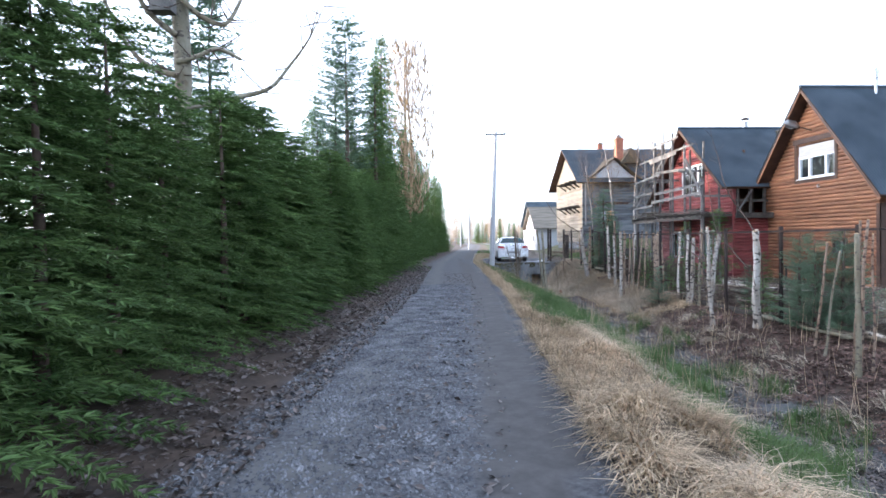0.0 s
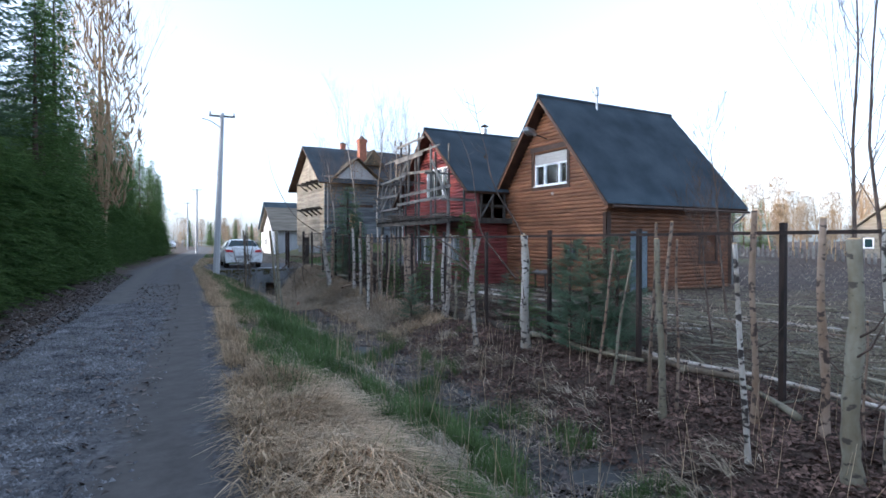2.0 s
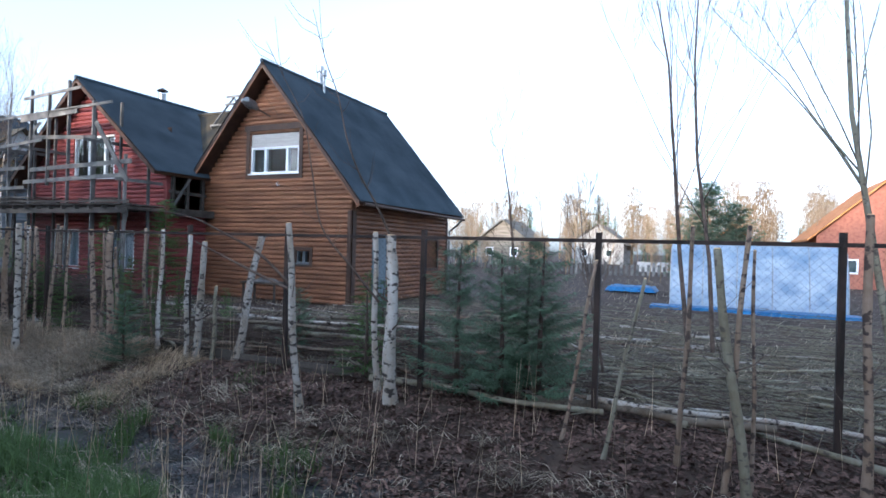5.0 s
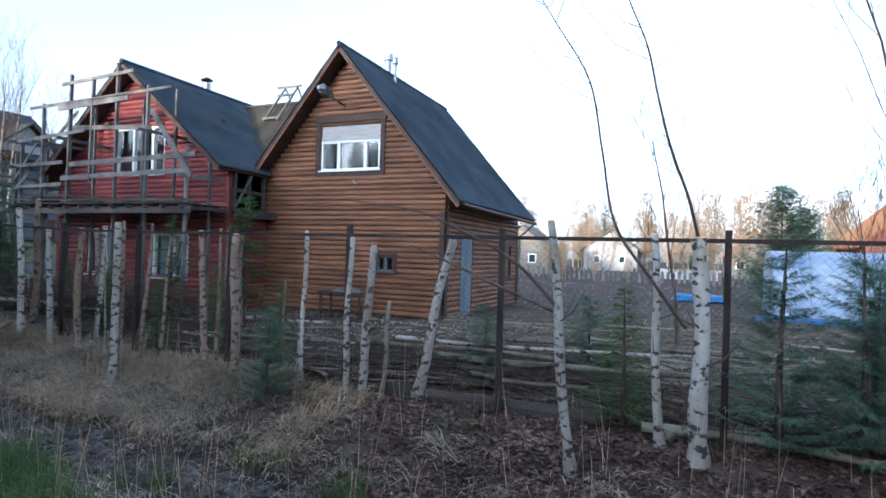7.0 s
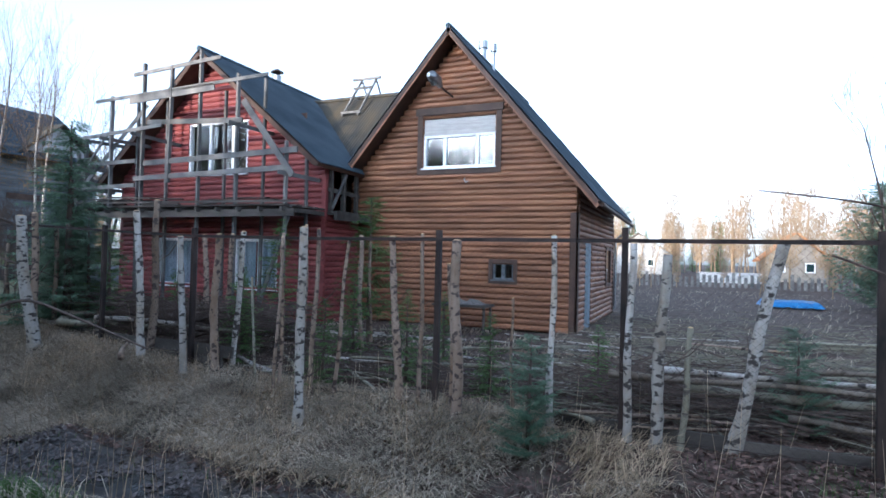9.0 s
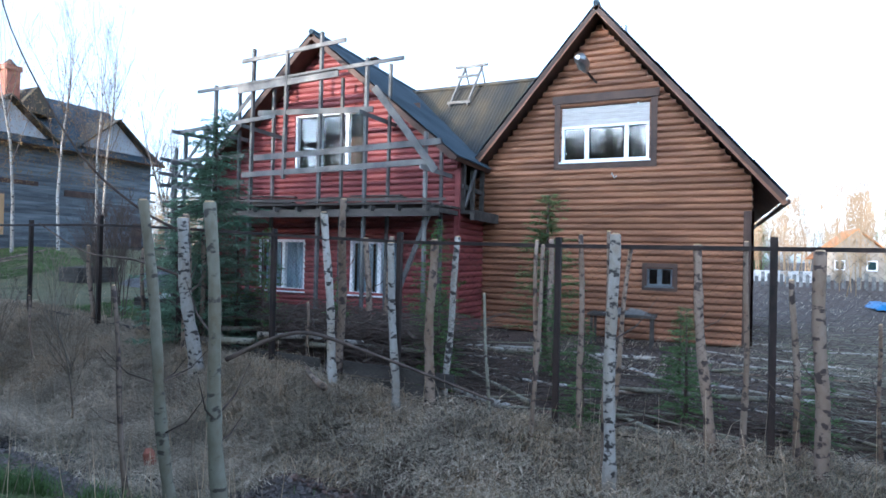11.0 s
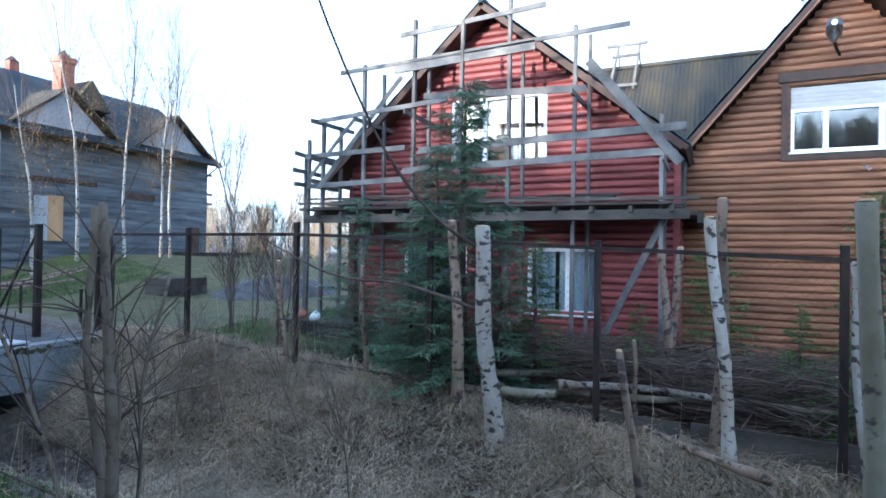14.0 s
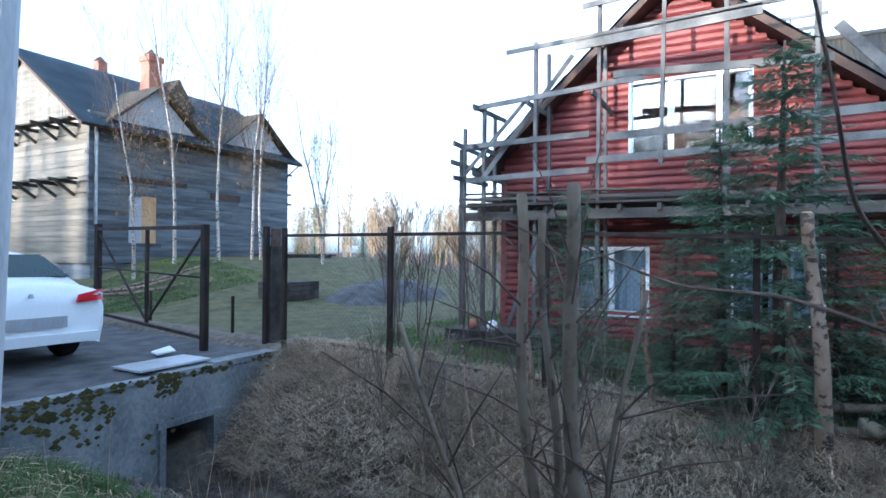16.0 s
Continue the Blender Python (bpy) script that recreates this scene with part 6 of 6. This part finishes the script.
v = [(13.02 + 0.5 * i / m, 16.0 + 0.9 * j / m, tz + 0.68 + 0.20 * max(0, noise.noise((i * 0.9, j * 0.9, 4)) + 0.35) * math.sin(math.pi * i / m) * math.sin(math.pi * j / m)) for j in range(m + 1) for i in range(m + 1)]
part("sheet", b.add(v, [(j * (m + 1) + i, j * (m + 1) + i + 1, (j + 1) * (m + 1) + i + 1, (j + 1) * (m + 1) + i) for j in range(m) for i in range(m)]), M_GREYWOOD, bundle)


def far_house(x, y, w, d, h, ridge, wall, roofing, turn=0.0, label=""):
    ob = thing("far_house", label, "house", (x, y, height(x, y)), "far houses")
    ob.rotation_euler = (0, 0, turn)
    part("wall", tidy(Build().poly([(0, -w / 2, -0.3), (0, w / 2, -0.3), (0, w / 2, h), (0, 0, ridge), (0, -w / 2, h)], (d, 0, 0)).mesh("wall")), wall, ob)
    for s in (-1, 1):
        part("roof", tidy(Build().poly([(-0.4, 0, ridge + 0.1), (d + 0.4, 0, ridge + 0.1), (d + 0.4, s * (w / 2 + 0.5), h - 0.35), (-0.4, s * (w / 2 + 0.5), h - 0.35)], (0, 0, 0.12)).mesh("roof")), roofing, ob)
    for yy, z0 in ((-w * 0.22, 0.9), (w * 0.25, 0.9)):
        wd = part("window", frame_ring(Build(), -0.06, 0.0, yy - 0.4, yy + 0.4, z0, z0 + 0.9, 0.1), M_PVC, ob)
        part("pane", Build().box(-0.03, yy - 0.3, z0 + 0.1, -0.01, yy + 0.3, z0 + 0.8), M_GLASSDARK, wd)
    return ob


far_house(72, 17.5, 6.2, 7, 2.6, 4.7, M_PALE, M_TANLOG, 0, "cream low house with pale gable beyond garden")
far_house(62, 3.0, 5, 6, 2.2, 4.4, M_CREAM, M_ORANGE, 0, "small orange-roofed house beyond garden")
far_house(42, -4.5, 7, 8, 3.2, 6.4, M_BRICK, M_ORANGE, 0, "orange-brown gabled house beyond greenhouse")
far_house(55, 23.8, 5.5, 6, 2.4, 4.4, M_TANLOG, M_TANLOG, 0, "sunlit tan gabled house beyond garden")
far_house(17, 82.0, 7, 8, 3.4, 6.6, M_POLE, M_ROOF, 0, "pale grey house behind trees along road")
far_house(14, 66.0, 6, 8, 2.8, 5.0, M_POLE, M_TANLOG, 0, "pale low house beyond grey timber house")
tunnel = thing("film_tunnel", "long low white film tunnel in far garden", "greenhouse")
v = [(58 + 0.9 * math.cos(math.pi * i / 8), yy, height(58, 8) - 0.05 + 0.95 * math.sin(math.pi * i / 8)) for yy in (6.0, 11.2) for i in range(9)]
part("film", Build().add(v, [(i, i + 1, 10 + i, 9 + i) for i in range(8)]), M_PALE, tunnel)
part("end_film", Build().add(v[:9], [tuple(range(9))]), M_PALE, tunnel)
part("end_film", Build().add(v[9:], [tuple(range(9))]), M_PALE, tunnel)
fz = thing("garden_fence", "pale picket fence along garden end", "fence")
for i in range(120):
    y = -10 + i * 0.4
    x = 48 + 0.5 * math.sin(i * 0.3)
    part("picket", Build().box(x, y, height(x, y) - 0.1, x + 0.03, y + 0.22, height(x, y) + 0.9 + 0.22 * math.sin(i * 1.7) * math.sin(i * 0.37)), M_GREYWOOD, fz)
cylinder = thing("plastic_bottle", "small orange plastic canister lying in ditch", "litter", (5.45, 20.37, 0))
bz = height(5.45, 20.37)
part("canister", Build().tube([(0, 0, bz + 0.02), (0, 0.05, bz + 0.2), (0, 0.06, bz + 0.25)], [0.06, 0.06, 0.03], 9), M_BRICK, cylinder)

# ---- ground cover ----
def scatter(name, count, region, make, material, label, category, seed):
    r = random.Random(seed)
    b = Build()
    for _ in range(count):
        y, s = region(r)
        x = road_x(y) + s
        make(b, r, Vector((x, y, height(x, y))), s)
    return solo(name, b, material, label, category, kind="stuff")


def blade(b, r, p, length, width, flat, head):
    """One bent grass blade."""
    d = Vector((math.cos(head), math.sin(head), 0))
    w = Vector((-d.y, d.x, 0)) * width
    up = Vector((0, 0, 1))
    m = p + d * length * 0.45 * flat + up * length * 0.55 * (1 - flat * 0.75)
    e = p + d * length * (0.35 + 0.6 * flat) + up * length * (1 - flat) * 0.85
    n = len(b.v)
    b.v.extend((tuple(p - w), tuple(p + w), tuple(m + w * 0.7), tuple(m - w * 0.7), tuple(e)))
    b.f.extend(((n, n + 1, n + 2, n + 3), (n + 3, n + 2, n + 4)))


def clumpy(r, y, s, size=0.5):
    return noise.noise((y * size * 2.2, s * size * 2.2, 11.0))


def straw(b, r, p, s):
    head = r.gauss(-1.9 + 1.2 * noise.noise((p.x * 0.8, p.y * 0.8, 2)), 0.7)
    blade(b, r, p, r.uniform(0.16, 0.5), r.uniform(0.003, 0.0075), r.uniform(0.45, 0.95), head)


def region_band(y0, y1, s0, s1, thr=-1.0, near=True):
    def pick(r):
        for _ in range(12):
            y = y0 + (y1 - y0) * r.random()
            s = s0 + (s1 - s0) * r.random()
            if (y > 28.4 and s > 2.2 and y < 36.2) or (25.5 < y < 28.6 and 3.85 < s < 4.75):
                continue
            if clumpy(r, y, s) > thr:
                break
        return y, s
    return pick


def tussock(b, r, p, s):
    """Long straw combed over one way."""
    head = r.gauss(-1.4 + 2.2 * noise.noise((p.x * 0.6, p.y * 0.6, 2)), 0.8)
    size = r.uniform(0.6, 1.15)
    for _ in range(r.randint(4, 9)):
        q = p + Vector((r.gauss(0, 0.035), r.gauss(0, 0.035), 0))
        blade(b, r, q, size * r.uniform(0.25, 0.60), r.uniform(0.003, 0.007), r.uniform(0.5, 0.93), head + r.gauss(0, 0.38))


def combed(b, r, p, s):
    """A loose wisp of dead grass lying down the bank."""
    head = math.pi + 1.5 * noise.noise((p.x * 0.7, p.y * 0.7, 6)) + r.gauss(0, 0.6)
    size = r.uniform(0.5, 1.2)
    for _ in range(r.randint(4, 8)):
        q = p + Vector((r.gauss(0, 0.06), r.gauss(0, 0.06), r.uniform(0.0, 0.04)))
        blade(b, r, q, size * r.uniform(0.18, 0.5), r.uniform(0.003, 0.0065), r.uniform(0.62, 0.97), head + r.gauss(0, 0.5))


def tuft(b, r, p, s):
    """A dense bunch of upright grass."""
    size = r.uniform(0.5, 1.1)
    for _ in range(r.randint(9, 16)):
        q = p + Vector((r.gauss(0, 0.03), r.gauss(0, 0.03), 0))
        blade(b, r, q, size * r.uniform(0.2, 0.48), r.uniform(0.0025, 0.005), r.uniform(0.05, 0.45), r.uniform(0, 6.28))


def green(low, high, width=0.0045):
    def make(b, r, p, s):
        blade(b, r, p, r.uniform(low, high), r.uniform(0.5, 1.0) * width, r.uniform(0.05, 0.55), r.uniform(0, 6.28))
    return make


scatter("dry_grass", 15000, region_band(-4.5, 6, 0.78, 1.85, -0.5), straw, M_STRAW, "flattened dry straw-coloured grass on road verge", "dry grass", 1)
scatter("dry_grass", 5000, region_band(-4.5, 6, 0.9, 1.8, -0.3), tussock, M_STRAW, "long tussocks of dry straw-coloured grass on verge", "dry grass", 51)
scatter("dry_grass", 11000, region_band(5.8, 20, 0.8, 1.4, -0.1), straw, M_STRAW, "flattened dry straw-coloured grass on verge", "dry grass", 52)
scatter("dry_grass", 16000, region_band(20, 45, 0.85, 2.6, -0.2), straw, M_STRAW, "dry straw-coloured grass on road verge", "dry grass", 2)
scatter("dry_grass", 420, region_band(3, 14, 4.3, 5.6, 0.0), combed, M_GREYSTRAW, "grey tangled dead grass on ditch bank", "dry grass", 3)
scatter("dry_grass", 3900, region_band(13, 19.5, 4.7, 6.4, -0.5), combed, M_GREYSTRAW, "wisps of grey dead grass on ditch bank", "dry grass", 73)
scatter("dry_grass", 10500, region_band(19, 28.3, 4.0, 6.4, -0.6), combed, M_GREYSTRAW, "grey dead grass draped over ditch bank", "dry grass", 4)
scatter("dry_grass", 1500, region_band(12, 20, 4.5, 6.3, -0.1), tussock, M_STRAW, "pale straw tussocks hanging over ditch bank", "dry grass", 81)
scatter("dry_grass", 2600, region_band(20, 28.2, 4.8, 6.3, -0.1), tussock, M_STRAW, "pale straw tussocks on bank beside culvert", "dry grass", 82)
scatter("dry_grass", 700, region_band(-2, 16, 2.8, 5.0, -0.5), combed, M_GREYSTRAW, "grey dead grass tufts in ditch", "dry grass", 53)
scatter("green_grass", 13000, region_band(-3, 10, 1.65, 3.3, 0.1), green(0.12, 0.42), M_GRASS, "lush fresh green grass tufts along ditch", "grass", 5)
scatter("green_grass", 5000, region_band(-3, 14, 1.5, 3.4, 0.0), green(0.08, 0.24), M_GRASS, "fresh green grass along ditch", "grass", 54)
scatter("green_grass", 26000, region_band(12, 28, 1.3, 2.7, 0.0), green(0.10, 0.28, 0.006), M_GRASS, "fresh green grass along far ditch", "grass", 55)
scatter("green_grass", 900, region_band(4.5, 15, 1.1, 2.4, -0.2), tuft, M_GRASS, "green grass tufts spreading over verge", "grass", 71)
scatter("dry_grass", 2200, region_band(4.5, 16, 1.3, 3.2, -0.2), combed, M_GREYSTRAW, "grey flattened dead grass among green tufts", "dry grass", 72)
scatter("dry_grass", 3000, region_band(-3.5, 8, 1.5, 2.9, -0.4), combed, M_GREYSTRAW, "grey flattened dead grass between green tufts", "dry grass", 74)
scatter("green_grass", 4000, region_band(9, 28, 3.5, 6.4, 0.25), green(0.06, 0.18), M_GRASS, "sparse green grass on ditch bank", "grass", 56)
scatter("green_grass", 12000, region_band(24, 60, 0.9, 3.4, -0.1), green(0.08, 0.22, 0.007), M_GRASS, "fresh green grass beside road", "grass", 6)


scatter("green_grass", 2000, region_band(-3, 14, 1.6, 3.1, 0.12), tuft, M_GRASS, "tall tufts of fresh green grass in ditch", "grass", 61)
scatter("green_grass", 500, region_band(-3, 13, 3.4, 4.6, 0.1), tuft, M_GRASS, "green tufts at foot of ditch bank", "grass", 62)
scatter("lawn_grass", 34000, region_band(22.5, 42, 6.6, 13, -0.3), green(0.05, 0.13, 0.009), M_GRASS, "short green lawn behind fence", "grass", 7)


def leaf(b, r, p, s):
    a, l = r.uniform(0, 6.28), r.uniform(0.018, 0.042)
    d, w = Vector((math.cos(a), math.sin(a), r.gauss(0, 0.25))) * l, Vector((-math.sin(a), math.cos(a), r.gauss(0, 0.35))) * l * 0.55
    p = p + Vector((0, 0, r.uniform(0.004, 0.03)))
    n = len(b.v)
    b.v.extend((tuple(p - d), tuple(p + w + Vector((0, 0, 0.006))), tuple(p + d), tuple(p - w + Vector((0, 0, 0.006)))))
    b.f.extend(((n, n + 1, n + 2), (n, n + 2, n + 3)))


scatter("leaf_litter", 60000, region_band(-1, 28, 4.4, 7.4, -0.8), leaf, M_LEAF, "brown fallen leaves covering bank below fence", "leaves", 8)
scatter("leaf_litter", 24000, region_band(-0.5, 12, 4.5, 7.3, -0.7), leaf, M_LEAF, "red-brown fallen leaves lying thick below fence", "leaves", 83)
scatter("leaf_litter", 16000, region_band(1, 26, 7.0, 12, -0.5), leaf, M_WETLEAF, "brown fallen leaves on garden soil", "leaves", 9)
scatter("leaf_litter", 15000, region_band(-3, 26, -2.9, -1.45, -0.5), leaf, M_WETLEAF, "brown fallen leaves under roadside hedge", "leaves", 10)
scatter("leaf_litter", 9000, region_band(1, 28, 3.2, 4.8, -0.4), leaf, M_WETLEAF, "wet dark leaves in ditch", "leaves", 12)


def pebble(b, r, p, s):
    k = r.uniform(0.007, 0.017) if r.random() < 0.8 else r.uniform(0.016, 0.03)
    q = [(r.uniform(0.6, 1.1) * k, 0, 0), (0, r.uniform(0.6, 1.1) * k, 0), (-r.uniform(0.6, 1.1) * k, 0, 0), (0, -r.uniform(0.6, 1.1) * k, 0), (0, 0, r.uniform(0.4, 0.8) * k)]
    a = r.uniform(0, 6.28)
    c, sn = math.cos(a), math.sin(a)
    b.add([(p.x + x * c - y * sn, p.y + x * sn + y * c, p.z + z + 0.001) for x, y, z in q], [(0, 1, 4), (1, 2, 4), (2, 3, 4), (3, 0, 4)])


def gravel_strip(r):
    """Loose stones, thinning out raggedly towards the wheel track."""
    while True:
        y, s = r.uniform(-3.0, 14), r.uniform(-1.85, 0.22)
        if s < 0.02 + 0.22 * noise.noise((y * 1.3, s * 2, 17)) - abs(r.gauss(0, 0.12)) or r.random() < 0.04:
            if r.random() < 0.62 + 0.5 * noise.noise((y * 0.9, s * 2.4, 5)):
                return y, s


scatter("road_gravel", 48000, gravel_strip, pebble, M_STONE, "loose grey gravel on road", "gravel", 13)
scatter("road_gravel", 7000, region_band(-3.0, 14, 0.62, 1.0, -0.2), pebble, M_STONE, "loose grey gravel along wheel track", "gravel", 14)
scatter("leaf_litter", 1300, region_band(-2.5, 20, -0.8, 0.2, -0.6), leaf, M_WETLEAF, "brown leaves trodden into road gravel", "leaves", 57)
scatter("dead_stalks", 900, region_band(2, 27, 2.0, 6.4, -0.4), lambda b, r, p, s: b.tube([p, p + Vector((r.gauss(0, 0.08), r.gauss(0, 0.08), r.uniform(0.25, 0.8)))], [0.003, 0.0012], 3, cap=False), M_STRAW, "thin dead weed stalks on bank", "weeds", 15)
scatter("dry_grass", 6000, region_band(-2, 20, 6.8, 13, 0.1), straw, M_GREYSTRAW, "dead grass in neglected garden", "dry grass", 21)
scatter("dry_grass", 6000, region_band(-8, 22, 12, 40, 0.0), straw, M_GREYSTRAW, "dead grass in far garden", "dry grass", 22)
scatter("dry_grass", 2900, region_band(8.5, 28, 4.6, 7.2, -0.2), lambda b, r, p, s: blade(b, r, p + Vector((0, 0, 0.02)), r.uniform(0.06, 0.22), r.uniform(0.003, 0.006), r.uniform(0.85, 1.0), r.uniform(0, 6.28)), M_GREYSTRAW, "pale scraps of dead grass among fallen leaves", "dry grass", 63)


def clod(b, r, p, s):
    k = r.uniform(0.012, 0.05)
    a = [k * r.uniform(0.6, 1.2) for _ in range(5)]
    b.add([tuple(p + Vector(q)) for q in ((a[0], 0, 0), (0, a[1], 0), (-a[2], 0, 0), (0, -a[3], 0), (r.gauss(0, k * 0.3), r.gauss(0, k * 0.3), a[4] * 0.7))], [(0, 1, 4), (1, 2, 4), (2, 3, 4), (3, 0, 4)])


scatter("mud_clods", 22000, region_band(-2, 28, 2.6, 4.6, -0.4), clod, M_WETLEAF, "dark wet clods of mud in ditch", "mud", 64)
scatter("mud_clods", 3500, lambda r: (r.uniform(24.5, 28.5), r.uniform(3.6, 4.9)), clod, M_WETLEAF, "dark wet mud and rotten leaves before culvert", "mud", 65)
scatter("leaf_litter", 2500, lambda r: (r.uniform(24.5, 28.5), r.uniform(3.5, 4.9)), leaf, M_WETLEAF, "wet brown leaves before culvert mouth", "leaves", 66)
scatter("dry_grass", 1800, lambda r: (r.uniform(22.5, 28.4), r.uniform(4.75, 6.5)), combed, M_GREYSTRAW, "long pale dead grass hanging down bank beside culvert", "dry grass", 67)
scatter("dry_grass", 1800, region_band(19, 28.3, 3.4, 4.8, -0.1), combed, M_GREYSTRAW, "pale dead grass at foot of bank", "dry grass", 68)
